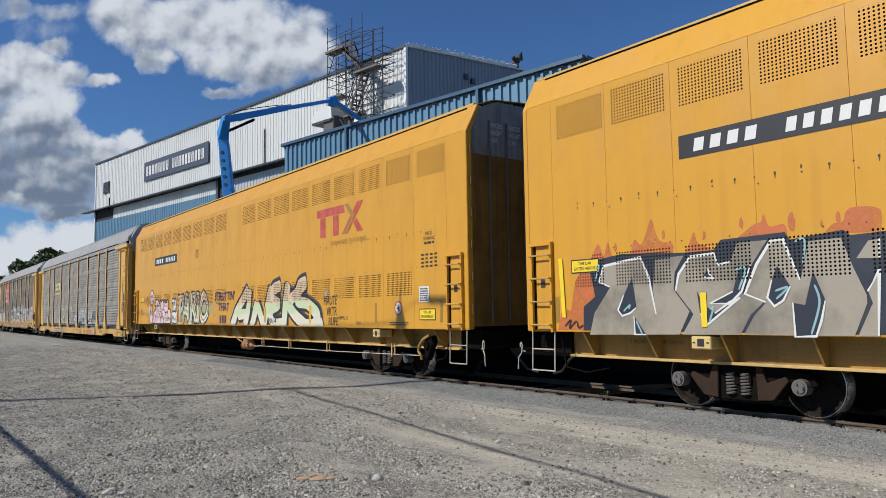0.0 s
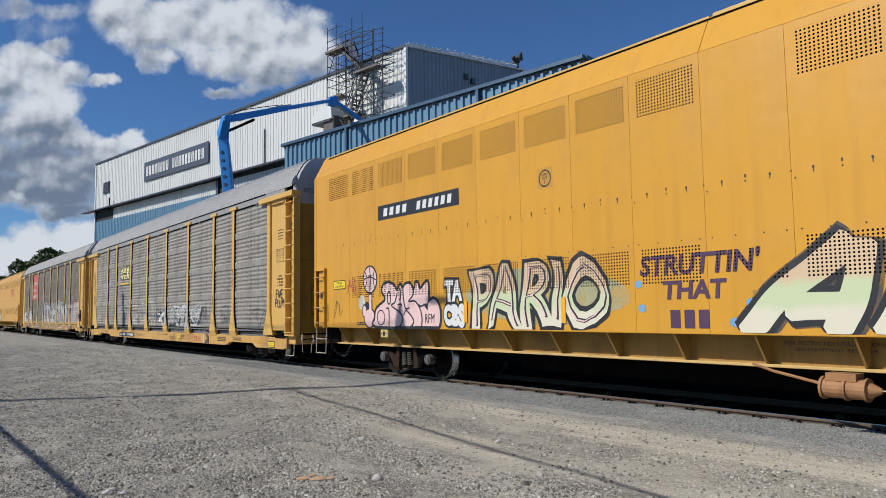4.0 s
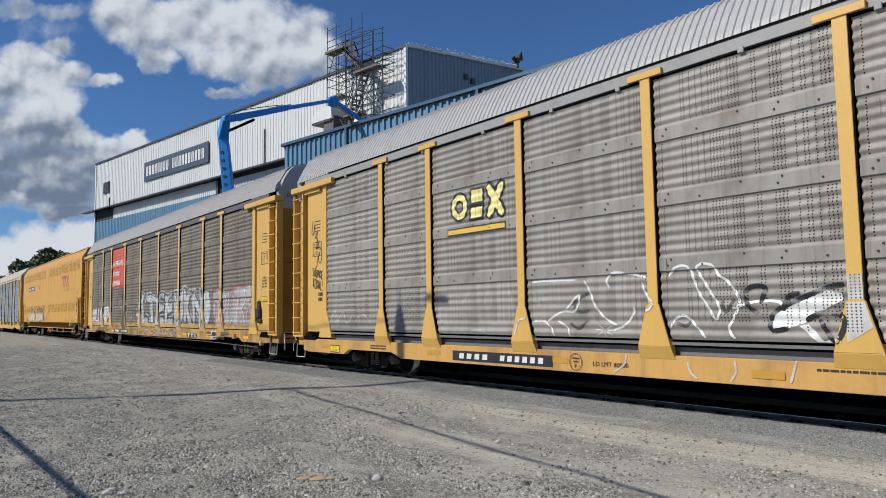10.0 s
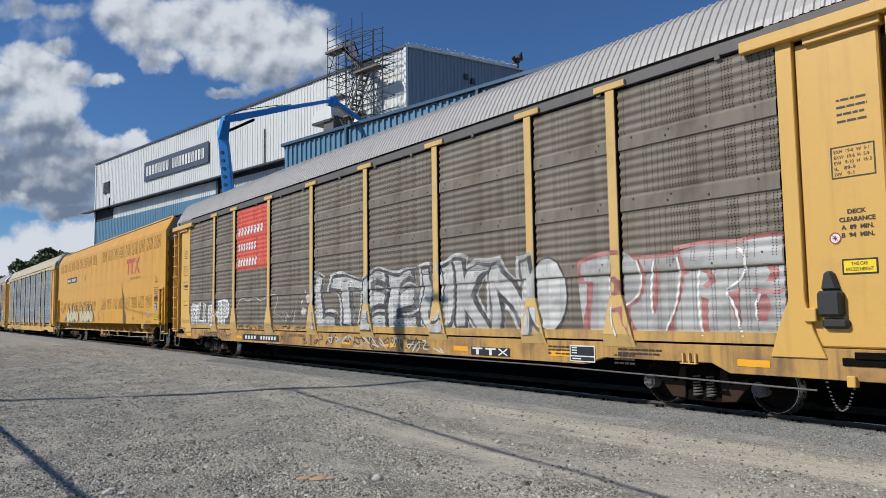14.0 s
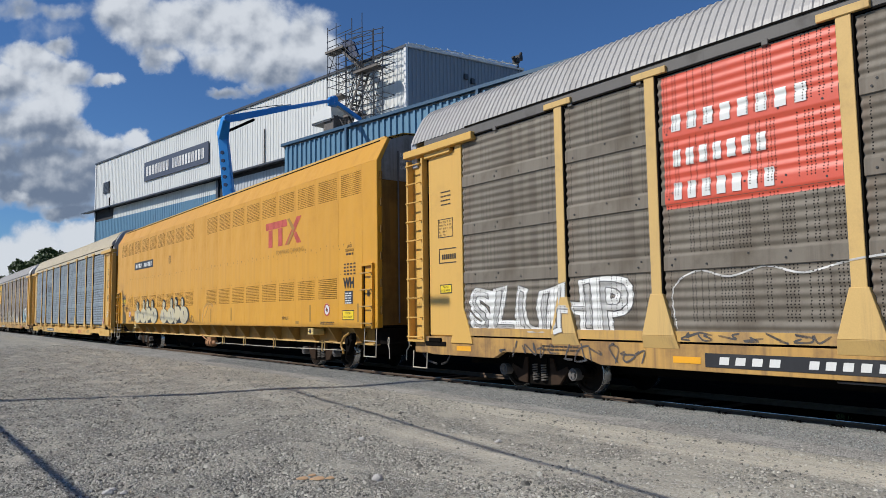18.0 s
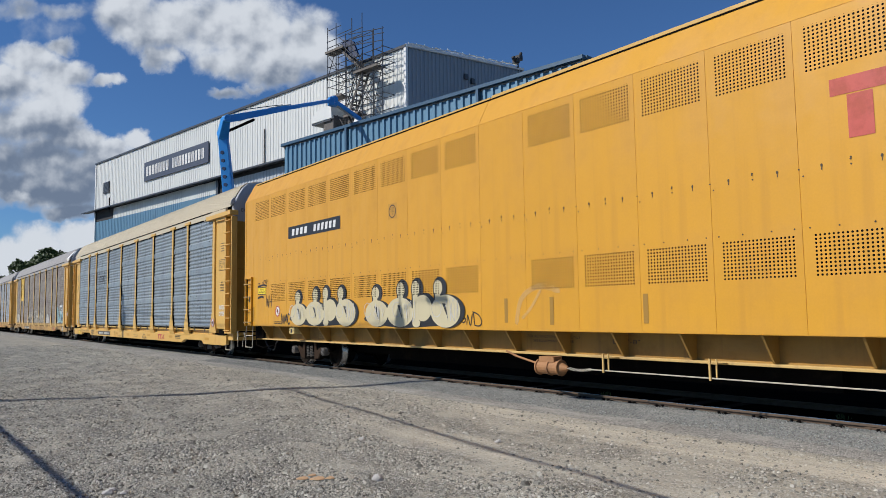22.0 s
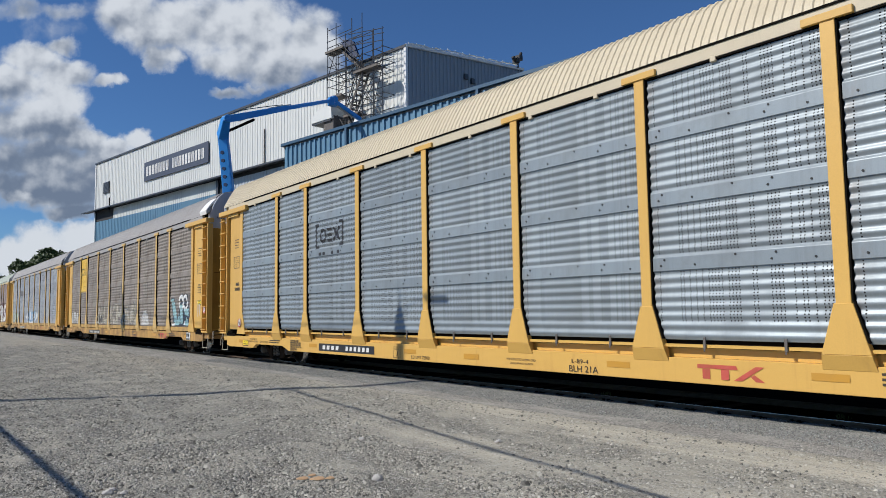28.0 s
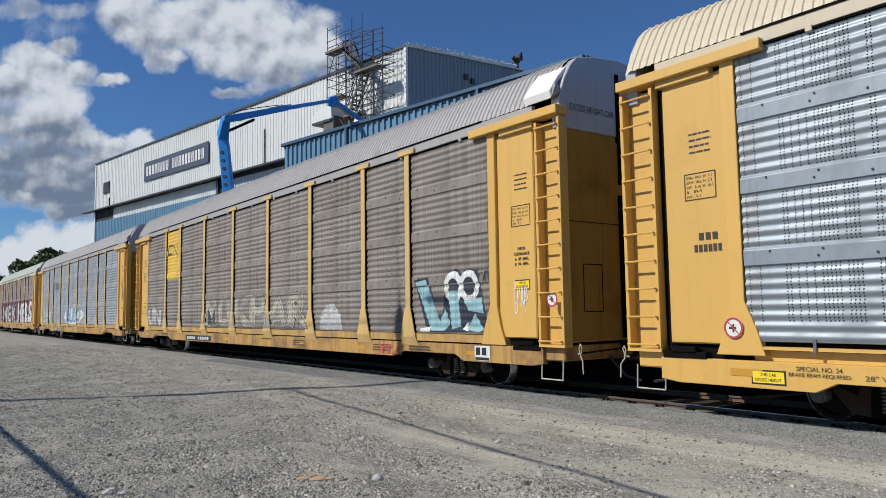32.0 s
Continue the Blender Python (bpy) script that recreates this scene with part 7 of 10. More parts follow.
mark(ws, "fine_print", line_bars(10.94, 11.26, 2.03, 5, 0.03, 0.028, 9), "white", 0.009)
no_sign(c, -9.93, 1.62, 0.16)
mark(c, "reflective_strip", rect(1.20, 1.29, 1.3, 1.76), "amber", 0.005, label="dull amber reflective strip")
gh = mark(c, "faded_scrawl", join(brush([(0.35, 1.3), (0.5, 1.75), (0.95, 1.95), (1.45, 1.85)], 0.10), brush([(0.5, 1.4), (0.75, 1.6), (1.0, 1.9)], 0.06)), "ghost", 0.005, True)

# -- corrugated cars --
for key, logo in (("B1", "faintred"), ("B2", None), ("B3", "faintred"), ("B4", "faintred"), ("B5", "faintred"), ("B6", None)):
    car = CARS[key]
    plate_marks(car, -6.33, -3.55, 0.635, 0.82, 0.006, SILL)
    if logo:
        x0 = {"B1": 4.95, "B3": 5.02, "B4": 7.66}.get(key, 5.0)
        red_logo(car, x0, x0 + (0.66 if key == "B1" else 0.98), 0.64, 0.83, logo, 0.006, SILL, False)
    rng = random.Random(len(key) + ord(key[1]))
    strips = {"B1": (-11.9, -7.2, -3.65, 3.6, 10.9), "B2": (-11.9, -6.85, -3.97, 0.2, 2.2, 4.75, 7.44, 10.9), "B3": (-11.9, -6.9, -2.3, 3.4, 6.6, 10.9)}.get(key, (-11.9, -7.6, -2.3, 3.4, 6.6, 10.9))
    z = 0.67 if key == "B2" else 0.71
    for x in strips:
        mark(car, "reflective_strip", rect(x, x + 0.45, z, z + 0.09), "brightamber" if key == "B2" else "amberpatch", 0.005, y0=SILL, label="amber reflective strip")
    for x, n in ((0.9, 1), (3.1, 3), (8.9, 2), (-9.5, 2), (7.4, 3))[3 if key == "B3" else 0:]:
        mark(car, "small_print", line_bars(x, x + 0.85, 0.84, n, 0.028, 0.028, rng.randint(0, 99)), "lettering", 0.005, y0=SILL)
    # print on the recessed doors at both ends
    for s, x in ((1, 12.12), (-1, -12.62)):
        fr = mark(car, "data_frame", join(rect(x, x + 0.5, 3.38, 3.395), rect(x, x + 0.5, 3.02, 3.035), rect(x, x + 0.015, 3.03, 3.39), rect(x + 0.485, x + 0.5, 3.03, 3.39)), "lettering", 0.004, y0=DOOR)
        for k, (body, w) in enumerate((("EXH  19-0  W  5-1", 0.40), ("EXW  10-6  H  5-9", 0.40), ("EW   9-10  H  16-3", 0.42), ("IL   89-9", 0.24), ("IW   9-1", 0.22))):
            words(fr, "stencil", body, x + 0.04, x + 0.04 + w, 3.315 - 0.066 * k, 3.355 - 0.066 * k, "lettering", 0.004, y0=DOOR)
        mark(car, "small_print", line_bars(x + 0.1, x + 0.45, 3.95, 4, 0.025, 0.06, 15), "lettering", 0.004, y0=DOOR)
    if key == "B1":
        for x in (-11.47, 11.72):
            height_sign(car, x, x + 0.48, 0.61, 0.79, SILL)
    elif key != "B3":
        for s in (-1, 1):
            height_sign(car, s * 12.38 - 0.2, s * 12.38 + 0.2, 1.90, 2.08, DOOR)
    words(car, "stencil", "DECK", 12.28, 12.48, 2.60, 2.65, "lettering", 0.004, 0, 0.003, y0=DOOR)
    words(car, "stencil", "CLEARANCE", 12.18, 12.58, 2.51, 2.56, "lettering", 0.004, 0, 0.003, y0=DOOR)
    words(car, "stencil", "A  89  MIN.", 12.20, 12.56, 2.42, 2.47, "lettering", 0.004, 0, 0.003, y0=DOOR)
    words(car, "stencil", "B  94  MIN.", 12.20, 12.56, 2.33, 2.38, "lettering", 0.004, 0, 0.003, y0=DOOR)
    # wording across the shaded end caps
    end_words(car, "EXCESS HEIGHT CAR", 13.506, 0.28, 1.40, 4.92, 5.04, "lettering", "black warning wording on the end cap")

c = CARS["B1"]
lg = mark(c, "owner_mark", join(ring(-6.03, 3.56, 0.085, 0.295, 26), poly((-5.73, 3.25), (-5.28, 3.25), (-5.24, 3.88), (-5.69, 3.88)), brush([(-5.17, 3.25), (-4.70, 3.90)], 0.27), brush([(-5.17, 3.90), (-4.70, 3.25)], 0.27)), "black", 0.005, ribs=True, label="black and yellow owner's mark of plain shapes")
mark(lg, "fill", join(ring(-6.03, 3.56, 0.13, 0.245, 26), poly((-5.67, 3.30), (-5.34, 3.30), (-5.32, 3.50), (-5.66, 3.50)), poly((-5.65, 3.60), (-5.32, 3.60), (-5.30, 3.83), (-5.64, 3.83)), brush([(-5.15, 3.28), (-4.72, 3.86)], 0.15), brush([(-5.15, 3.86), (-4.72, 3.28)], 0.15)), "paleyellow", 0.009, ribs=True)
mark(lg, "underline", rect(-6.40, -4.64, 3.01, 3.15), "black", 0.006, ribs=True)
mark(lg, "underline", rect(-6.38, -4.66, 3.035, 3.125), "gold", 0.009, ribs=True)
for st in (
        ((-1.16, 2.0), (-1.05, 2.1), (-0.9, 2.13), (-0.79, 2.06), (-0.69, 1.79), (-0.54, 1.56), (-0.42, 1.39), (-0.37, 1.55), (-0.48, 1.74), (-0.6, 1.93), (-0.69, 2.08), (-0.59, 2.14), (-0.43, 2.11)),
        ((-0.43, 2.11), (-0.36, 1.98), (-0.21, 1.87), (-0.07, 1.64), (-0.16, 1.41), (-0.24, 1.26), (-0.15, 1.14)),
        ((-1.15, 1.27), (-1.08, 1.39), (-0.94, 1.44), (-0.83, 1.39), (-0.67, 1.23), (-0.59, 1.14)), ((-0.18, 1.53), (0.13, 1.61), (0.46, 1.61), (0.52, 1.54)),
        ((-2.28, 1.87), (-2.31, 2.0), (-2.17, 2.09), (-1.9, 2.07), (-1.57, 2.0))):
    mark(c, "scrawl_graffiti", brush(st, 0.036), "white", 0.006, ribs=True, label="white scrawled outline")
for st in (
        ((-2.78, 2.0), (-2.64, 1.77), (-2.58, 1.61), (-2.34, 1.39), (-2.13, 1.31)), ((-1.64, 1.93), (-1.58, 1.77), (-1.43, 1.64), (-1.47, 1.54), (-1.6, 1.51)),
        ((-1.79, 1.57), (-1.83, 1.44), (-2.0, 1.29), (-2.21, 1.23)), ((-3.99, 1.36), (-3.73, 1.36), (-3.56, 1.25), (-3.49, 1.12)), ((-3.4, 1.36), (-3.2, 1.28), (-3.13, 1.12)),
        ((-4.01, 2.02), (-3.62, 2.03), (-2.97, 2.01)), ((-3.64, 1.36), (-3.31, 1.51), (-2.99, 1.53), (-2.91, 1.78), (-3.19, 1.56)), ((-4.42, 1.12), (-4.3, 1.36), (-4.12, 1.41))):
    mark(c, "scrawl_graffiti", brush(st, 0.034), "white", 0.006, ribs=True, label="white scrawled outline")
# a small sprayed star
mark(c, "scrawl_graffiti", join(*[ribbon([(-2.38 + 0.05 * math.cos(a), 1.22 + 0.03 * math.sin(a)), (-2.38 + 0.2 * math.cos(a), 1.22 + 0.1 * math.sin(a))], 0.02) for a in (0.1, 0.8, 1.5, 2.2, 3.0, 3.9, 4.8, 5.6)]), "white", 0.006, ribs=True, label="small sprayed star")
for st in (((-6.62, 1.84), (-6.73, 1.5), (-6.64, 1.15)), ((-5.77, 1.89), (-5.99, 1.69), (-6.06, 1.46), (-5.84, 1.36)), ((-5.55, 1.91), (-5.29, 1.94), (-5.35, 1.59), (-5.62, 1.52)), ((-5.09, 1.87), (-5.16, 1.39)),
           ((-4.9, 1.8), (-4.6, 1.86), (-4.57, 1.61), (-4.81, 1.42)), ((-5.73, 1.2), (-5.21, 1.17)), ((-3.97, 1.84), (-3.84, 1.66), (-3.94, 1.51)), ((-3.71, 1.89), (-3.63, 1.68), (-3.47, 1.56)), ((-3.97, 1.69), (-3.55, 1.74))):
    mark(c, "faded_scrawl", brush(st, 0.04), "chalk", 0.004, ribs=True, label="faded white scrawl")
for st in (((-0.32, 1.64), (-0.28, 1.48), (-0.14, 1.66)), ((-3.11, 1.62), (-2.64, 1.83)), ((-3.03, 1.64), (-2.92, 1.5), (-2.69, 1.53)), ((-3.12, 1.34), (-2.93, 1.24), (-2.74, 1.37)), ((-1.06, 1.34), (-0.89, 1.3), (-0.8, 1.39))):
    mark(c, "faded_scrawl", brush(st, 0.05), "smoke", 0.004, ribs=True, label="faded dark scrawl")
for st in (((0.66, 0.92), (0.64, 0.87), (0.57, 0.65)), ((-0.18, 0.88), (-0.17, 0.74), (-0.25, 0.62)), ((-0.91, 0.84), (-0.86, 0.70), (-0.76, 0.62)), ((-1.98, 0.9), (-2.03, 0.75), (-2.24, 0.62))):
    mark(c, "sill_scrawl", brush(st, 0.03), "dullwhite", 0.007, y0=SILL, label="white drips over the sill")
gr = mark(c, "sprayed_lettering", poly((0.35, 1.37), (0.44, 1.48), (0.63, 1.58), (1.05, 1.73), (1.25, 1.69), (1.25, 1.61), (0.97, 1.47), (0.8, 1.35), (0.57, 1.28), (0.37, 1.26)), "white", 0.005, ribs=True, label="chalky white and black sprayed letters")
mark(gr, "fill", poly((0.72, 1.31), (0.84, 1.33), (1.01, 1.13), (1.24, 1.20), (1.23, 1.12), (0.93, 1.12)), "white", 0.005, ribs=True)
for st in (((-0.01, 1.73), (0.14, 1.81), (0.3, 1.78), (0.22, 1.59)), ((0.01, 1.68), (0.06, 1.55), (0.19, 1.46)), ((0.52, 1.49), (0.59, 1.66), (0.75, 1.71)), ((0.35, 1.37), (0.43, 1.49), (0.64, 1.59), (1.05, 1.75), (1.28, 1.79)),
           ((0.35, 1.37), (0.37, 1.25), (0.57, 1.28)), ((0.8, 1.37), (1.01, 1.47), (1.26, 1.43), (1.27, 1.28), (1.14, 1.13), (0.97, 1.39))):
    mark(gr, "outline", brush(st, 0.06), "black", 0.008, ribs=True)
mark(gr, "fill", poly((1.78, 1.13), (1.9, 1.89), (2.52, 1.93), (3.32, 1.9), (4.16, 1.97), (4.16, 1.13)), "dullwhite", 0.005, ribs=True)
mark(gr, "fill", poly((4.55, 1.76), (4.97, 1.85), (5.33, 1.93), (5.67, 1.96), (5.78, 1.78), (5.65, 1.47), (5.36, 1.2), (6.06, 1.13), (4.62, 1.13)), "dullwhite", 0.005, ribs=True)
for pts in (((4.155, 1.97), (4.325, 1.97), (4.325, 1.62), (4.155, 1.62)), ((4.14, 1.59), (4.34, 1.59), (4.50, 1.02), (3.99, 1.02)), ((1.335, 1.9), (1.505, 1.9), (1.505, 1.62), (1.335, 1.62)), ((1.32, 1.59), (1.52, 1.59), (1.60, 1.3), (1.30, 1.12))):
    mark(gr, "post_paint", poly(*pts), "dullwhite", 0.004, ribs=True)
for pts in (
        ((1.88, 1.26), (2.74, 1.27), (2.78, 1.13), (1.83, 1.13)), ((2.91, 1.48), (3.38, 1.51), (3.25, 1.13), (2.95, 1.27)),
        ((5.78, 1.86), (5.91, 1.79), (5.76, 1.47), (5.44, 1.16), (5.27, 1.2), (5.6, 1.56)), ((4.57, 1.4), (4.82, 1.29), (4.94, 1.22), (4.6, 1.21)),
        ((4.77, 1.45), (5.28, 1.47), (5.15, 1.24)), ((3.75, 1.48), (4.10, 1.53), (4.08, 1.35), (3.67, 1.13))):
    mark(gr, "black_fill", poly(*pts), "black", 0.007, ribs=True)
for st in (
        ((1.89, 1.6), (2.03, 1.83), (2.51, 1.82), (2.54, 1.49), (2.24, 1.27), (1.88, 1.38), (1.89, 1.6)), ((2.67, 1.43), (2.69, 1.76), (3.01, 1.8), (3.07, 1.48)),
        ((3.17, 1.54), (3.2, 1.85), (3.47, 1.84), (3.55, 1.61), (3.39, 1.53)), ((3.77, 1.84), (3.83, 1.58), (4.02, 1.83)),
        ((4.72, 1.78), (4.77, 1.52), (5.02, 1.71), (5.26, 1.75)), ((5.31, 1.52), (5.41, 1.79), (5.67, 1.91))):
    mark(gr, "outline", brush(st, 0.045), "black", 0.009, ribs=True)
    mark(gr, "highlight", brush([(x + 0.05, z - 0.03) for x, z in st], 0.022), "white", 0.011, ribs=True)
mark(gr, "outline", scrawl(1.85, 4.1, 1.2, 1.88, 11, 0.03, 22), "smoke", 0.008, ribs=True)
mark(gr, "highlight", scrawl(1.85, 5.7, 1.2, 1.9, 12, 0.025, 23), "white", 0.010, ribs=True)
mark(gr, "outline", brush([(4.19, 1.5), (4.34, 1.43), (4.36, 1.14), (4.22, 1.04)], 0.04), "black", 0.009, ribs=True)
for pts in (((1.78, 0.93), (4.1, 0.93), (4.05, 1.02), (1.8, 1.02)), ((4.75, 0.93), (6.1, 0.93), (5.9, 1.02), (4.7, 1.02))):
    mark(gr, "channel_paint", poly(*pts), "dullwhite", -0.080)
mark(c, "sill_scrawl", brush([(6.25, 0.89), (6.45, 0.84), (6.4, 0.71), (6.19, 0.60)], 0.13), "smoke", 0.008, y0=SILL, label="grey sprayed curve on the sill")
mark(c, "sill_patch", poly((6.46, 0.85), (6.57, 0.86), (6.6, 0.60), (6.44, 0.60)), "black", 0.007, y0=SILL)
mark(c, "white_streak", poly((5.97, 0.89), (6.13, 0.89), (6.08, 0.60), (5.98, 0.60)), "dullwhite", 0.007, y0=SILL)
yl = mark(c, "yellow_label", rect(2.89, 3.36, 0.61, 0.87), "gold", 0.008, y0=SILL, label="clean yellow label with black lettering")
words(yl, "stencil", "L 90-G", 2.97, 3.20, 0.77, 0.83, "lettering", 0.011, y0=SILL)
words(yl, "stencil", "ALMB1", 3.02, 3.30, 0.64, 0.72, "lettering", 0.011, y0=SILL)
for strokes in (
        (((7.59, 1.56), (7.68, 1.68), (7.85, 1.7), (7.93, 1.62), (7.8, 1.51), (7.77, 1.55), (7.82, 1.38), (7.87, 1.26), (8.06, 1.34), (8.11, 1.49), (8.0, 1.57), (7.82, 1.5)), ((7.93, 1.76), (8.03, 1.81), (8.32, 1.84), (8.42, 1.79)), ((8.14, 1.81), (8.14, 1.35), (8.29, 1.36), (8.41, 1.77)), ((8.43, 1.77), (8.32, 1.41), (8.34, 1.34), (8.46, 1.34), (8.48, 1.49))),
        (((10.54, 1.54), (10.6, 1.67), (11.06, 1.7), (11.33, 1.63)), ((10.83, 1.67), (10.88, 1.38), (11.04, 1.16), (11.22, 1.38), (11.38, 1.6), (11.55, 1.6), (11.56, 1.44), (11.38, 1.32), (11.55, 1.25))),
        (((5.82, 1.69), (5.99, 1.73), (6.06, 1.64), (5.92, 1.53), (6.08, 1.47), (6.02, 1.36), (5.86, 1.32)), ((5.99, 1.81), (6.15, 1.83), (6.28, 1.81), (6.26, 1.74), (6.19, 1.72), (6.17, 1.42), (6.25, 1.4)), ((6.33, 1.78), (6.3, 1.38), (6.47, 1.39), (6.46, 1.55)))):
    mark(c, "black_tag", join(*[brush(st, 0.028) for st in strokes]), "black", 0.007, ribs=True, label="black sprayed letter outlines")
mark(c, "streak_graffiti", join(brush([(-11.5, 1.3), (-11.2, 1.6), (-11.1, 1.35), (-10.8, 1.55), (-10.6, 1.3), (-10.3, 1.5)], 0.03), brush([(-10.2, 1.35), (-9.8, 1.5), (-9.4, 1.25)], 0.02)), "dullwhite", 0.006, ribs=True)
mark(c, "tag", join(brush([(-12.62, 3.95), (-12.68, 3.65), (-12.58, 3.62), (-12.52, 3.85), (-12.48, 3.5), (-12.36, 3.68), (-12.34, 3.42), (-12.46, 3.40)], 0.024), brush([(-12.44, 3.55), (-12.28, 3.30), (-12.46, 3.25), (-12.22, 3.42)], 0.022), brush([(-12.42, 3.22), (-12.2, 3.24), (-12.1, 3.0), (-12.2, 2.84), (-12.3, 2.95), (-12.2, 3.15)], 0.022), brush([(-12.3, 3.12), (-12.38, 2.8), (-12.48, 2.7)], 0.018)), "black", 0.006, y0=DOOR)
SPRAYED = {"S": (((1, 0.9), (0.5, 1), (0.1, 0.75), (0.8, 0.4), (0.6, 0.05), (0, 0.1)),), "Q": (((0.5, 1), (0, 0.6), (0.3, 0.05), (0.9, 0.3), (0.8, 0.85), (0.5, 1)), ((0.6, 0.3), (1, -0.05))),
           "U": (((0, 1), (0.1, 0.1), (0.7, 0.05), (0.85, 1)),), "A": (((0, 0), (0.45, 1), (0.9, 0)), ((0.2, 0.4), (0.7, 0.4))), "R": (((0, 0), (0.05, 1), (0.7, 0.85), (0.1, 0.5), (0.9, 0)),),
           "E": (((0.9, 1), (0.1, 0.95), (0, 0.05), (0.9, 0)), ((0.05, 0.5), (0.7, 0.52))), "B": (((0, 0), (0.05, 1), (0.7, 0.8), (0.1, 0.52), (0.8, 0.3), (0, 0)),), "L": (((0.1, 1), (0.05, 0.05), (0.8, 0)),)}
for body, x0, x1, z0, z1 in (("SQUARE", -12.64, -12.02, 2.52, 2.72), ("REBALS", -12.60, -12.00, 2.22, 2.45)):
    step = (x1 - x0) / len(body)
    letters = [brush([(x0 + (i + 0.8 * u) * step, z0 - 0.02 * i + w * (z1 - z0)) for u, w in st], 0.024) for i, ch in enumerate(body) for st in SPRAYED[ch]]
    mark(c, "tag", join(*letters), "black", 0.006, y0=DOOR)
mark(c, "small_print", bars(-12.30, -12.02, 1.99, 2.08, 4, 0.3), "lettering", 0.006, y0=DOOR)
mark(c, "small_print", bars(-12.30, -12.06, 1.86, 1.95, 3, 0.3), "lettering", 0.006, y0=DOOR)
words(c, "stencil", "FOR RESTRICTED LOADING ONLY", 1.75, 2.75, 0.71, 0.76, "lettering", 0.007, y0=SILL)
words(c, "stencil", "SEE EQUIPMENT REGISTER", 1.9, 2.6, 0.635, 0.685, "lettering", 0.007, y0=SILL)
words(c, "stencil", "LD LMT 80000", -2.65, -1.95, 0.70, 0.77, "lettering", 0.006, y0=SILL)
mark(c, "amber_block", rect(0.05, 0.5, 0.68, 0.78), "amberpatch", 0.008, y0=SILL)
five = (((0.02, 0), (0.05, 1), (0.24, 0.95)), ((0.04, 0.5), (0.2, 0.52)), ((0.3, 0.95), (0.31, 0.05)), ((0.38, 1.0), (0.5, 0.05), (0.62, 1.0)), ((0.95, 0.98), (0.72, 0.95), (0.7, 0.05), (0.96, 0.0)), ((0.7, 0.5), (0.9, 0.52)))
plum = (((0, 0), (0.03, 1), (0.2, 0.9), (0.2, 0.6), (0.04, 0.5)), ((0.3, 1.0), (0.28, 0.05), (0.44, 0.0)), ((0.48, 0.95), (0.5, 0.1), (0.62, 0.08), (0.66, 0.95)), ((0.74, 0), (0.78, 0.95), (0.86, 0.4), (0.95, 0.98), (1.0, 0.0)))
for letters, x0, x1, z0, z1 in ((five, 12.10, 12.60, 1.99, 2.22), (plum, 12.05, 12.66, 1.74, 1.96)):
    mark(c, "tag", join(*[brush([(x0 + u * (x1 - x0), z0 + w * (z1 - z0)) for u, w in st], 0.034) for st in letters]), "black", 0.006, y0=DOOR)
rng = random.Random(77)
for k in range(16):
    x, z = rng.choice((4.24, 7.03, 8.98, 10.4, 6.0, 2.2, -1.42)) + rng.choice((-1, 1)) * rng.uniform(0.12, 0.5), rng.uniform(1.5, 4.6)
    h = rng.uniform(0.10, 0.35)
    mark(c, "rust_streak", poly((x - 0.008, z), (x + 0.008, z), (x + 0.010, z - h * 0.6), (x + 0.002, z - h), (x - 0.006, z - h * 0.7)), "rust", 0.005, ribs=True)
for x, z in ((4.26, 2.3), (7.05, 2.2), (8.95, 3.0), (7.0, 3.4)):
    mark(c, "rust_streak", poly((x - 0.03, z), (x + 0.03, z), (x + 0.02, z - 0.4), (x, z - 0.7), (x - 0.02, z - 0.3)), "rust", 0.005, ribs=True)

c = CARS["B2"]
rp = mark(c, "red_sign_panel", rect(-6.86, -4.35, 2.93, 4.84), "signred", 0.005, ribs=True, label="red owner's panel with rows of white bars")
for z, x1, n in ((4.02, -4.62, 8), (3.52, -5.2, 7), (3.05, -5.1, 7)):
    mark(rp, "letter_bar", bars(-6.7, x1, z, z + 0.24, n, 0.42), "white", 0.016, ribs=True)
piece(c, "letter_graffiti", "LTEE", -1.15, 3.30, 1.22, 2.34, [("dullwhite", 0.21, 0, 0), ("smoke", 0.17, 0.04, -0.02), ("dullwhite", 0.05, 0, 0)], 0.0, 0.03, 0.10, 15, False, True, label="silver block-letter graffiti with black shading", floor=1.13)
piece(c, "letter_graffiti", "UKN", 3.75, 6.95, 1.20, 2.36, [("dullwhite", 0.20, 0, 0), ("smoke", 0.15, 0.03, -0.02), ("dullwhite", 0.06, 0, 0)], 0.0, 0.03, 0.10, 17, False, True, label="silver block-letter graffiti with black shading", floor=1.13)
mark(c, "letter_graffiti", join(blob(7.42, 1.78, 0.48, 0.66, 24)), "smoke", 0.004, ribs=True)
mark(c, "letter_graffiti", blob(7.42, 1.80, 0.44, 0.60, 24), "dullwhite", 0.008, ribs=True)
pu = mark(c, "letter_graffiti", poly((9.06, 2.4), (9.35, 2.29), (9.93, 2.31), (10.52, 2.41), (10.99, 2.38), (11.35, 2.45), (11.6, 2.44), (11.6, 1.14), (9.2, 1.14), (9.06, 1.6)), "silver", 0.004, ribs=True, label="grey bubble-letter graffiti with a faded red outline")
mark(pu, "fill", poly((8.13, 2.26), (8.64, 2.38), (8.82, 2.39), (8.82, 1.6), (8.68, 1.14), (8.23, 1.14), (8.13, 1.94)), "silver", 0.004, ribs=True)
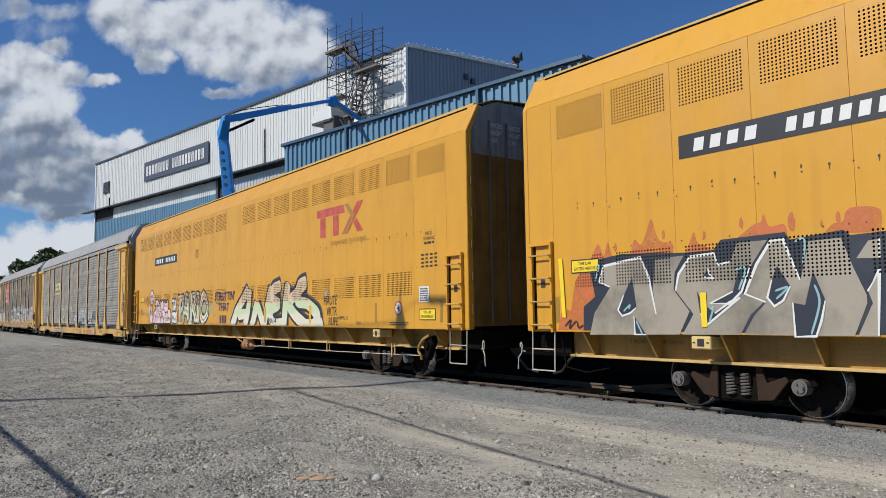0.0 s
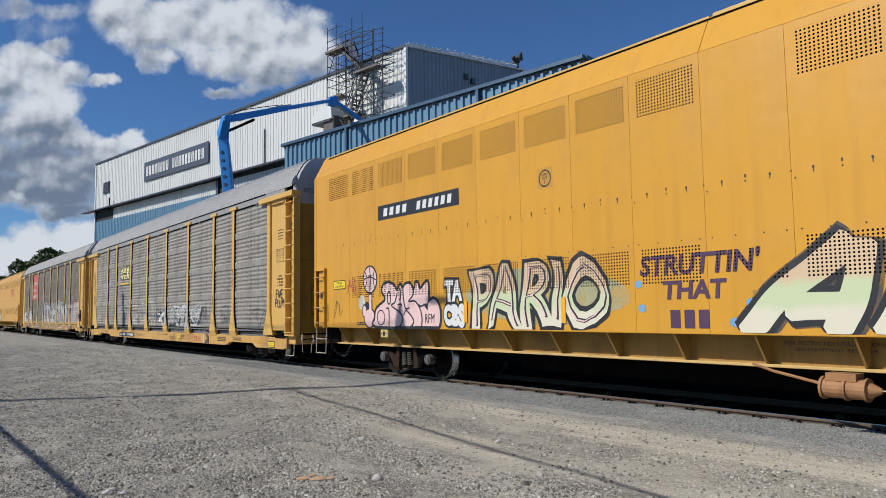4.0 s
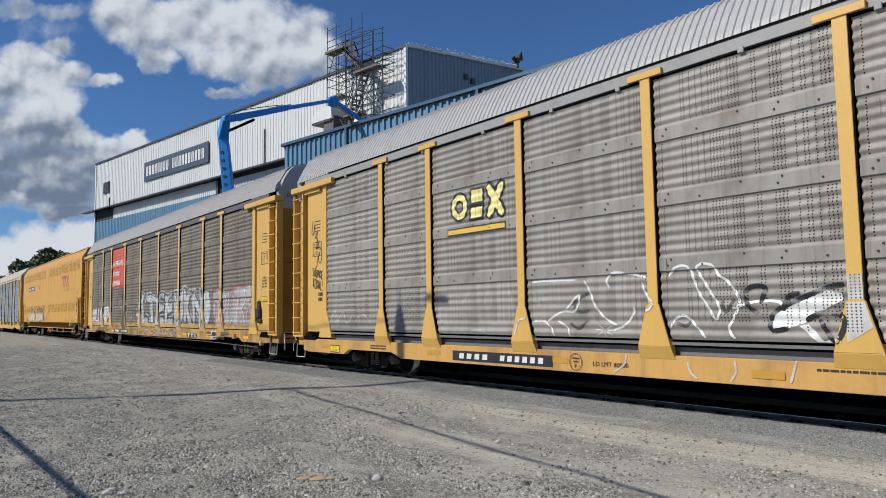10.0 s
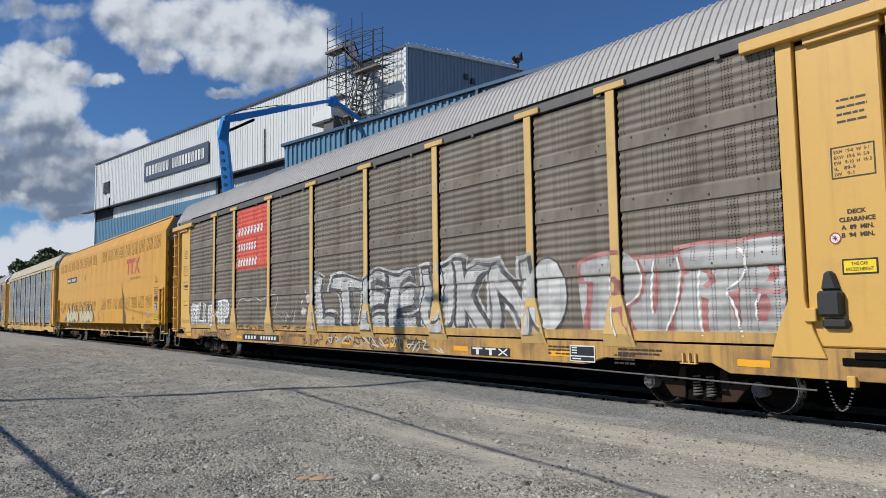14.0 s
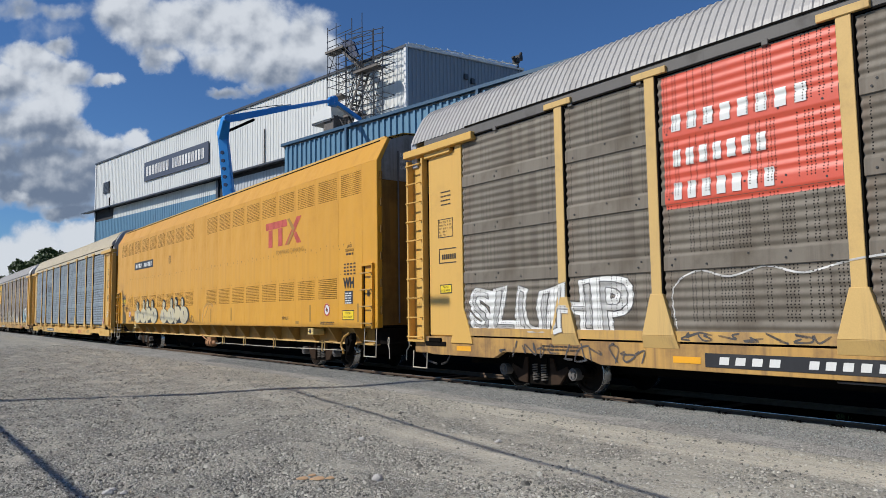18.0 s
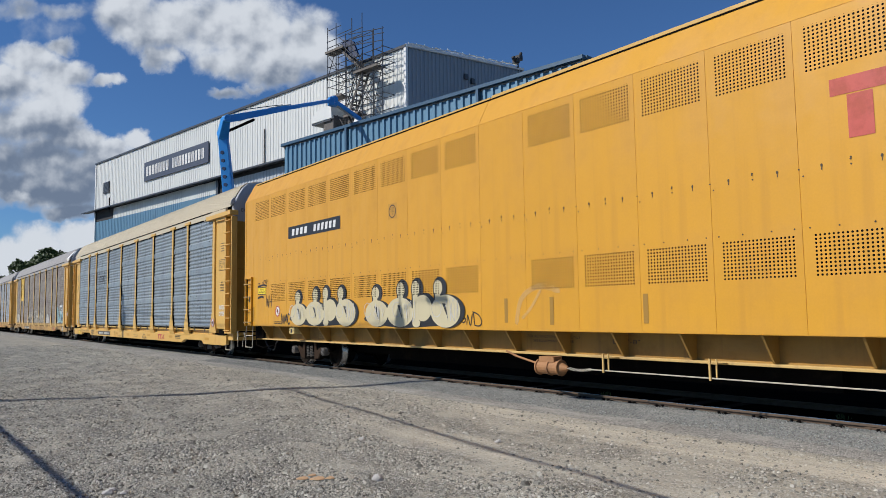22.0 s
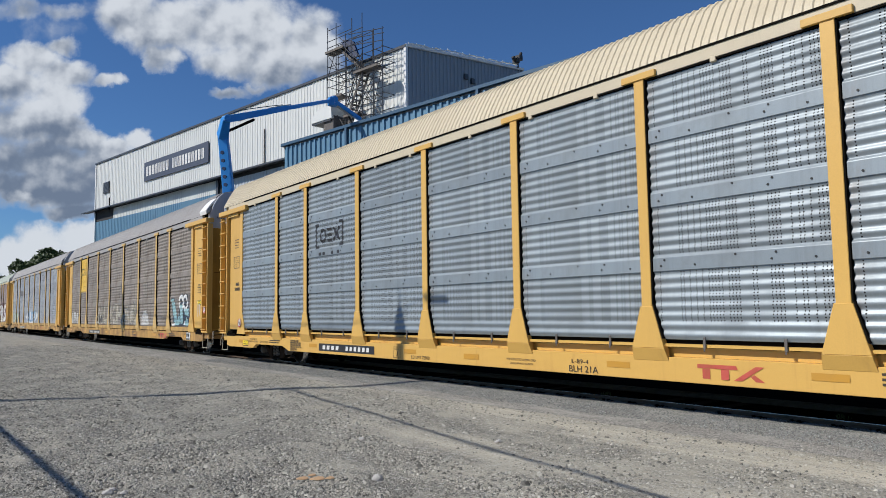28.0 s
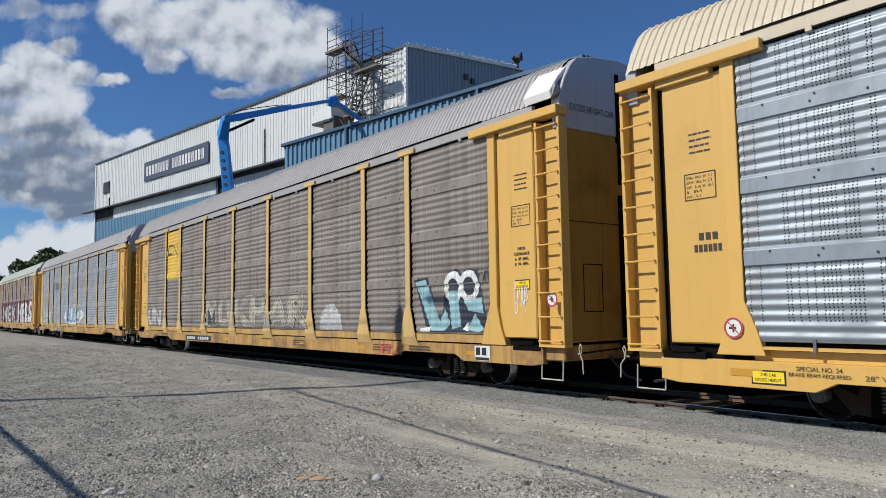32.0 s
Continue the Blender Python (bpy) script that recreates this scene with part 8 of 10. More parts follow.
RED_P = (((8.15, 2.27), (8.23, 2.28), (8.19, 2.14), (8.27, 1.99), (8.45, 1.98), (8.44, 1.93), (8.13, 1.96), (8.12, 2.11)), ((8.33, 1.95), (8.46, 1.96), (8.41, 1.65), (8.38, 1.37), (8.36, 1.21), (8.19, 1.2), (8.22, 1.37), (8.3, 1.65)),
         ((8.81, 2.02), (8.93, 2.04), (9.04, 1.96), (9.08, 1.86), (9.0, 1.77), (8.87, 1.71), (8.81, 1.75), (8.92, 1.83), (8.92, 1.92), (8.84, 1.98)), ((8.99, 1.52), (9.17, 1.58), (9.18, 1.4), (9.29, 1.22), (9.39, 1.12), (9.2, 1.12), (9.05, 1.32)))
RED_U = (((9.68, 2.18), (9.71, 2.1), (9.71, 1.87), (9.68, 1.6), (9.62, 1.46), (9.58, 1.55), (9.62, 1.88)), ((10.09, 2.3), (10.15, 2.11), (10.23, 2.04), (10.12, 1.98)), ((9.9, 1.37), (9.97, 1.37), (9.95, 1.2), (9.92, 1.13), (9.77, 1.13), (9.84, 1.2)))
RED_R = (((10.41, 2.04), (10.55, 2.06), (10.63, 1.97), (10.63, 1.87), (10.51, 1.81), (10.43, 1.84), (10.54, 1.92), (10.5, 2.0)), ((10.4, 1.7), (10.51, 1.66), (10.5, 1.37), (10.52, 1.13), (10.42, 1.13), (10.41, 1.37)), ((10.81, 1.74), (11.0, 1.78), (10.97, 1.59), (11.0, 1.37), (10.98, 1.28), (10.9, 1.4), (10.85, 1.59)))
RED_E = (((11.34, 2.09), (11.49, 2.07), (11.56, 1.97), (11.48, 1.86), (11.35, 1.86), (11.43, 1.97)), ((11.26, 1.69), (11.36, 1.71), (11.41, 1.55), (11.34, 1.37), (11.24, 1.37), (11.22, 1.52)))
for pts in RED_P + RED_U + RED_R + RED_E:
    mark(pu, "fill", poly(*pts), "rose", 0.007, ribs=True)
for w, st in ((0.07, ((8.11, 2.27), (8.38, 2.35), (8.7, 2.4), (9.01, 2.4))), (0.055, ((9.21, 2.34), (9.34, 2.25), (9.43, 2.09), (9.43, 1.91), (9.39, 1.76), (9.25, 1.63), (9.05, 1.56), (8.86, 1.52))), (0.06, ((9.26, 2.3), (9.51, 2.29), (9.67, 2.29), (9.88, 2.3), (10.07, 2.33))),
              (0.05, ((10.08, 2.3), (10.13, 2.12), (10.11, 1.95), (10.07, 1.76), (9.98, 1.52), (9.9, 1.35), (9.79, 1.18))), (0.06, ((9.95, 2.37), (10.47, 2.42), (10.99, 2.4), (11.13, 2.43), (11.43, 2.45), (11.6, 2.44))), (0.055, ((11.6, 1.76), (11.48, 1.73), (11.16, 1.76)))):
    mark(pu, "outline", brush(st, w), "rose", 0.009, ribs=True)
for st in (((9.65, 2.23), (9.6, 2.03), (9.57, 1.75), (9.58, 1.47)), ((10.05, 2.25), (10.08, 2.05), (10.04, 1.79), (9.97, 1.54), (9.80, 1.23)), ((8.85, 1.64), (8.85, 1.37), (8.93, 1.14)), ((8.79, 2.01), (8.78, 1.81), (8.85, 1.74)), ((9.32, 2.26), (9.39, 2.07), (9.38, 1.86), (9.29, 1.71), (9.05, 1.58)),
           ((10.79, 1.75), (10.91, 1.53), (10.98, 1.24), (11.02, 1.14)), ((10.96, 2.32), (11.08, 2.22), (11.07, 2.0), (10.96, 1.87), (10.79, 1.78)), ((10.39, 2.06), (10.36, 1.7), (10.38, 1.37), (10.41, 1.14)), ((11.28, 1.71), (11.21, 1.59), (11.22, 1.37))):
    mark(pu, "highlight", brush(st, 0.035), "white", 0.011, ribs=True)
wp = mark(c, "owner_plate", rect(5.31, 6.42, 0.61, 0.76), "black", 0.012, y0=SILL, label="black plate with a white owner's mark of plain bars")
mark(wp, "mark_bar", join(rect(5.36, 5.66, 0.72, 0.75), rect(5.47, 5.55, 0.62, 0.72), rect(5.74, 6.04, 0.72, 0.75), rect(5.85, 5.93, 0.62, 0.72), ribbon([(6.12, 0.625), (6.36, 0.745)], 0.05), ribbon([(6.12, 0.745), (6.36, 0.625)], 0.05)), "white", 0.016, y0=SILL)
np_ = mark(c, "notice_plate", rect(7.90, 8.44, 0.60, 0.86), "white", 0.010, y0=SILL, label="black notice plate with a white border")
mark(np_, "fill", join(rect(7.92, 8.42, 0.70, 0.84), rect(7.92, 8.42, 0.62, 0.68)), "black", 0.013, y0=SILL)
mark(np_, "fine_print", join(rect(7.95, 8.06, 0.81, 0.83), rect(7.95, 8.06, 0.77, 0.79), rect(7.95, 8.06, 0.73, 0.75), rect(7.96, 8.15, 0.64, 0.66)), "white", 0.016, y0=SILL)
mark(c, "small_print", line_bars(8.83, 9.22, 0.75, 3, 0.028, 0.03, 31), "lettering", 0.006, y0=SILL)
# a jacking pad of three gussets under the sill's edge
jp = part("jacking_pad", one(lambda bm: box(bm, 10.05, 10.31, -0.075, -0.012, 0.785, 0.80), 0.003), DUSTY_POST, c, "yellow jacking pad with three gussets")
for x in (10.08, 10.18, 10.28):
    part("gusset", one(lambda bm: slab(bm, [(x - 0.012, 0.80), (x + 0.012, 0.80), (x + 0.012, 0.93), (x - 0.012, 0.93)], "y", -0.05, -0.012)), DUSTY_POST, jp)
piece(c, "letter_graffiti", "SLUHP", -11.35, -7.6, 1.2, 1.9, [("smoke", 0.10, 0, 0), ("white", 0.085, 0, 0), ("smoke", 0.006, 0, 0), ("dullwhite", -0.012, 0, 0)], 0.0, 0.04, 0.08, 23, False, True, label="washed-out white bubble-letter graffiti", floor=1.13)
mark(c, "outline_graffiti", join(brush([(-6.75, 1.25), (-6.8, 1.8), (-6.4, 2.05), (-5.9, 1.95), (-5.4, 2.06), (-4.9, 1.95), (-4.4, 2.05), (-3.8, 2.1), (-3.65, 1.9), (-3.9, 1.6), (-3.5, 1.5)], 0.025), scrawl(-3.4, -2.4, 1.3, 1.7, 4, 0.02, 44), blob(-1.95, 1.60, 0.16, 0.10, 14, 0.4, 3), blob(-2.05, 1.85, 0.05, 0.05, 10), blob(-1.66, 1.95, 0.13, 0.16, 14, 0.5, 5), blob(-1.80, 2.12, 0.05, 0.05, 10)), "dullwhite", 0.006, ribs=True, label="thin white sprayed outline")
mark(c, "sill_graffiti", scrawl(-2.0, 3.6, 0.60, 0.90, 18, 0.032, 71), "smoke", 0.007, y0=SILL, label="dark sprayed strokes running over the sill")
mark(c, "sill_graffiti", scrawl(-0.6, 4.4, 0.60, 0.90, 14, 0.026, 72), "dullwhite", 0.009, y0=SILL, label="white sprayed strokes running over the sill")
mark(c, "sill_graffiti", scrawl(-10.6, -7.2, 0.60, 0.90, 11, 0.03, 73), "smoke", 0.007, y0=SILL, label="dark sprayed strokes running over the sill")
mark(c, "ledge_graffiti", scrawl(-6.7, -1.7, 1.09, 1.215, 16, 0.026, 74), "smoke", 0.004, y0=-0.034, label="dark sprayed strokes on the ledge")
fr = mark(c, "stencil_frame", join(rect(-12.6, -11.85, 2.78, 2.80), rect(-12.6, -11.85, 2.50, 2.52), rect(-12.6, -12.58, 2.5, 2.8), rect(-11.87, -11.85, 2.5, 2.8)), "lettering", 0.005, y0=DOOR)
mark(fr, "fine_print", bars(-12.5, -11.95, 2.58, 2.68, 8, 0.3), "lettering", 0.005, y0=DOOR)
words(c, "stencil", "LD LMT 80000", -2.85, -1.95, 0.80, 0.87, "lettering", 0.006, y0=SILL)
no_sign(c, 12.12, 2.33, 0.07, DOOR)

for key, cz in (("B1", 0.745), ("B2", 0.73)):
    st = mark(CARS[key], "round_stencil", ring(-3.02 if key == "B1" else -3.33, cz, 0.128, 0.138, 28), "lettering", 0.012, y0=SILL, label="thin round stencil with a letter")
    x = -3.02 if key == "B1" else -3.33
    mark(st, "fine_print", join(rect(x - 0.07, x + 0.07, cz + 0.05, cz + 0.07), rect(x - 0.05, x + 0.05, cz + 0.0, cz + 0.02)), "lettering", 0.012, y0=SILL)
    words(st, "stencil", "F", x - 0.025, x + 0.025, cz - 0.09, cz - 0.03, "lettering", 0.012, y0=SILL)

c = CARS["B3"]
lg = mark(c, "owner_mark", join(rect(-6.5, -6.43, 3.2, 3.85), rect(-6.5, -6.3, 3.78, 3.85), rect(-6.5, -6.3, 3.2, 3.27), rect(-5.07, -5.0, 3.2, 3.85), rect(-5.2, -5.0, 3.78, 3.85), rect(-5.2, -5.0, 3.2, 3.27), ring(-6.08, 3.52, 0.11, 0.19, 16), rect(-5.84, -5.6, 3.34, 3.41), rect(-5.84, -5.6, 3.48, 3.55), rect(-5.84, -5.6, 3.62, 3.69), brush([(-5.52, 3.35), (-5.18, 3.69)], 0.09), brush([(-5.52, 3.69), (-5.18, 3.35)], 0.09), rect(-6.3, -6.15, 3.02, 3.10), rect(-6.08, -5.95, 3.02, 3.10), rect(-5.6, -5.5, 3.02, 3.10), rect(-5.3, -5.18, 3.02, 3.10)), "black", 0.006, ribs=True, label="black owner's mark of plain shapes in brackets")
words(c, "stencil", "L-89-4", 2.66, 3.02, 0.735, 0.80, "lettering", 0.006, y0=SILL)
words(c, "stencil", "BLH 21A", 2.60, 3.22, 0.60, 0.70, "lettering", 0.006, y0=SILL)
mark(c, "small_print", bars(-12.42, -12.10, 2.46, 2.56, 3, 0.3), "lettering", 0.006, y0=DOOR)
mark(c, "small_print", bars(-12.50, -12.05, 2.30, 2.40, 6, 0.3), "lettering", 0.006, y0=DOOR)
no_sign(c, -11.80, 1.28, 0.14, -0.05)
no_sign(c, 11.80, 1.28, 0.14, -0.05)
height_sign(c, -11.60, -11.14, 0.62, 0.80, SILL)
words(c, "stencil", "LD LMT 72000", -2.02, -1.35, 0.61, 0.68, "lettering", 0.006, y0=SILL)
words(c, "stencil", "FOR RESTRICTED LOADING ONLY", 1.06, 1.82, 0.715, 0.755, "lettering", 0.006, y0=SILL)
words(c, "stencil", "SEE EQUIPMENT REGISTER", 1.15, 1.75, 0.645, 0.685, "lettering", 0.006, y0=SILL)
mark(c, "plate_frame", join(rect(-2.73, -2.45, 0.83, 0.838), rect(-2.73, -2.45, 0.60, 0.608), rect(-2.73, -2.722, 0.60, 0.838), rect(-2.458, -2.45, 0.60, 0.838)), "lettering", 0.006, y0=SILL)
words(c, "stencil", "PLATE", -2.68, -2.50, 0.77, 0.80, "lettering", 0.006, y0=SILL)
words(c, "stencil", "J", -2.62, -2.56, 0.64, 0.74, "lettering", 0.006, y0=SILL)
mark(c, "amber_block", rect(-0.2, 0.26, 0.68, 0.78), "amberpatch", 0.006, y0=SILL)
words(c, "stencil", "SPECIAL NO. 24", -11.0, -10.45, 0.81, 0.865, "lettering", 0.006, y0=SILL)
words(c, "stencil", "BRAKE BEAM REQUIRED:", -11.1, -10.35, 0.735, 0.79, "lettering", 0.006, y0=SILL)
words(c, "stencil", "28\" WHEELS", -10.2, -9.6, 0.74, 0.80, "lettering", 0.006, y0=SILL)
words(c, "tag", "ROGS", 12.15, 12.6, 1.72, 1.86, "white", 0.006, 0.1, 0.006, y0=DOOR)
words(c, "tag", "OTER", 12.12, 12.6, 1.5, 1.64, "white", 0.006, 0.1, 0.006, y0=DOOR)

for k, body in enumerate(("6'-2 WHEEL BASE", "SWING MOTION TRUCKS", "SPECIAL RB ADAPTERS", "SPEC S OC D3 S IC D3", "2 OC S1746-1", "2 IC S1746-2")):
    words(CARS["B3"], "stencil", body, -8.06, -8.06 + 0.034 * len(body), 0.83 - 0.056 * k, 0.868 - 0.056 * k, "lettering", 0.006, 0, 0.004, y0=SILL)

c = CARS["B4"]
yp = mark(c, "yellow_sign_panel", rect(-8.86, -7.14, 2.95, 4.85), "gold", 0.005, ribs=True, label="yellow owner's panel with a dark angular mark")
mark(yp, "owner_mark", join(rect(-8.7, -8.6, 3.95, 4.3), rect(-8.7, -8.15, 4.25, 4.33), rect(-8.7, -8.15, 3.92, 4.0), ribbon([(-8.02, 3.95), (-8.02, 4.3), (-7.5, 3.9), (-7.5, 4.42)], 0.09)), "lettering", 0.009, ribs=True)
g = mark(c, "letter_graffiti", poly((9.15, 2.2), (9.65, 2.25), (9.95, 1.5), (10.15, 1.5), (10.25, 2.2), (10.6, 2.38), (10.85, 2.25), (11.05, 2.36), (11.3, 2.3), (11.45, 1.7), (11.6, 1.2), (10.9, 1.15), (9.6, 1.13)), "navy", 0.004, ribs=True, label="turquoise and white letter graffiti with black outlines")
mark(g, "fill", poly((9.2, 2.15), (9.58, 2.2), (10.05, 1.35), (10.25, 1.6), (10.4, 1.3), (10.2, 1.16), (9.75, 1.16)), "teal", 0.008, ribs=True)
mark(g, "fill", join(ring(10.52, 2.02, 0.17, 0.31, 18), ring(11.02, 2.02, 0.18, 0.31, 18)), "white", 0.009, ribs=True)
mark(g, "fill", join(poly((10.35, 1.95), (10.65, 1.95), (10.75, 1.25), (10.45, 1.2)), poly((10.85, 1.75), (11.4, 1.8), (11.45, 1.5), (11.0, 1.55)), poly((10.95, 1.2), (11.2, 1.5), (11.45, 1.2), (11.3, 1.14))), "teal", 0.010, ribs=True)
mark(g, "fill", join(poly((9.35, 1.2), (9.75, 1.25), (9.7, 1.14), (9.35, 1.14)), poly((10.8, 1.2), (11.0, 1.35), (11.0, 1.16))), "white", 0.010, ribs=True)
mark(g, "tag", scrawl(11.15, 11.6, 1.9, 2.3, 6, 0.015, 51), "black", 0.008, ribs=True)
piece(c, "letter_graffiti", "MLI", -4.0, -1.7, 1.2, 1.98, [("smoke", 0.09, 0, 0), ("buff", 0.07, 0, 0), ("smoke", 0.012, 0, 0), ("buff", -0.005, 0, 0)], 0, 0.03, 0.08, 31, False, True, label="chalky white block-letter graffiti", floor=1.13)
piece(c, "letter_graffiti", "KHAR", -1.25, 3.95, 1.2, 2.05, [("smoke", 0.11, 0, 0), ("buff", 0.085, 0, 0), ("smoke", 0.015, 0, 0), ("buff", -0.005, 0, 0)], 0, 0.03, 0.08, 33, False, True, label="chalky white block-letter graffiti", floor=1.13)
mark(c, "arch_graffiti", poly((4.75, 1.13), (4.8, 1.5), (5.1, 1.75), (5.5, 1.78), (5.85, 1.5), (5.95, 1.13)), "dullwhite", 0.005, ribs=True)
piece(c, "letter_graffiti", "UN", -11.5, -9.7, 1.2, 1.75, [("smoke", 0.08, 0, 0), ("dullwhite", 0.06, 0, 0)], 0, 0.02, 0.06, 35, False, True, label="faint white block-letter graffiti", floor=1.13)
no_sign(c, 13.32, 1.72, 0.13, -0.075)
wb = mark(c, "inspection_plate", rect(11.15, 11.6, 0.63, 0.90), "white", 0.007, y0=SILL, label="white inspection plate with black squares")
mark(wb, "plate_print", join(rect(11.19, 11.32, 0.73, 0.87), rect(11.37, 11.5, 0.73, 0.87), rect(11.17, 11.58, 0.64, 0.69)), "black", 0.010, y0=SILL)
mark(c, "tag", scrawl(12.15, 12.5, 1.5, 2.1, 4, 0.02, 61), "white", 0.006, y0=DOOR)

c = CARS["B5"]
g = mark(c, "letter_graffiti", blob(0.3, 1.6, 3.0, 0.5, 24, 0.25, 4), "white", 0.004, ribs=True, label="light blue letter graffiti in a white cloud")
piece(c, "letter_graffiti", "BLEO", -1.9, 2.4, 1.25, 1.95, [("navy", 0.08, 0, 0), ("blue", 0.04, 0, 0)], 0, 0.03, 0.08, 41, False, True, floor=1.13)
piece(c, "letter_graffiti", "SOR", -10.9, -7.6, 1.22, 1.9, [("smoke", 0.08, 0, 0), ("green", 0.05, 0, 0), ("white", 0.0, 0, 0)], 0, 0.03, 0.08, 43, False, True, label="green and white letter graffiti", floor=1.13)
mark(c, "owner_mark", join(rect(-6.3, -5.9, 3.4, 3.8), rect(-5.7, -5.2, 3.4, 3.8)), "lettering", 0.006, ribs=True)
c = CARS["B6"]
mark(c, "maroon_panel", rect(-9.0, 11.5, 1.13, 3.0), "maroon", 0.004, ribs=True, label="maroon sprayed lower side")
piece(c, "letter_graffiti", "HERS", 3.0, 11.2, 1.22, 2.75, [("smoke", 0.12, 0, 0), ("white", 0.10, 0, 0)], 0, 0.03, 0.1, 45, False, True, label="tall white letter graffiti", floor=1.13)
piece(c, "letter_graffiti", "MEK", -8.5, 2.0, 1.22, 2.6, [("smoke", 0.10, 0, 0), ("dullwhite", 0.06, 0, 0)], 0, 0.03, 0.1, 47, False, True, label="tall grey letter graffiti", floor=1.13)

c = CARS["B2"]
hb = part("hand_brake", one(lambda bm: (box(bm, 12.02, 12.30, -0.10, 0.12, 1.42, 1.72), slab(bm, [(12.05, 1.72), (12.27, 1.72), (12.20, 1.95), (12.10, 1.95)], "y", -0.06, 0.06), box(bm, 12.05, 12.35, -0.06, 0.10, 1.28, 1.40)), 0.03), BLACK, c, "black hand brake housing")
part("brake_bracket", one(lambda bm: (box(bm, 11.85, 12.0, -0.08, 0.05, 1.36, 1.52), box(bm, 12.30, 12.40, -0.06, 0.05, 0.62, 0.75)), 0.01), B_YELLOW, c)


def hang_chain(bm):
    n = 22
    for k in range(n):
        t = k / (n - 1)
        x, z = 12.05 + 0.32 * t, 0.66 - 0.42 * 4 * t * (1 - t) * 0.75
        a = k % 2 * 1.57
        tube(bm, (x - 0.012, -0.02 + 0.012 * math.cos(a), z), (x + 0.016, -0.02 + 0.012 * math.cos(a), z), 0.009, 5)


part("brake_chain", one(hang_chain), GREY_STEEL, c, "grey hanging brake chain")
part("sill_pipe", one(rod([(-4.6, 0.05, 0.66), (7.3, 0.05, 0.62), (11.9, 0.05, 0.55)], 0.012)), GREY_STEEL, c, "thin grey pipe under the sill")


# ---- boom lift ----
BOOM_BLUE = worn("boom_lift_blue", (0.035, 0.26, 0.66), (0.025, 0.17, 0.45), 0.4, 0, 1.0, 0.3, 0.2)
RUBBER = worn("tyre_rubber", (0.025, 0.025, 0.026), (0.05, 0.048, 0.045), 0.85, 0, 3.0)


def arm(bm, a, b, w0, w1, h0=None, h1=None):
    """A box-section boom from a to b that tapers from w0 to w1."""
    a, b = Vector(a), Vector(b)
    d = (b - a).normalized()
    ref = Vector((0, 0, 1)) if abs(d.z) < 0.9 else Vector((0.6, 0.8, 0))
    s = d.cross(ref).normalized()
    t = s.cross(d).normalized()
    h0, h1 = h0 or w0, h1 or w1
    vs = [bm.verts.new(o + s * i * w / 2 + t * j * h / 2) for o, w, h in ((a, w0, h0), (b, w1, h1)) for i, j in ((-1, -1), (1, -1), (1, 1), (-1, 1))]
    for f in ((0, 1, 2, 3), (7, 6, 5, 4), (0, 4, 5, 1), (1, 5, 6, 2), (2, 6, 7, 3), (3, 7, 4, 0)):
        bm.faces.new([vs[i] for i in f])


HOLE_BLUE = plain("dark_blue_recess", (0.010, 0.030, 0.085), 0.8)


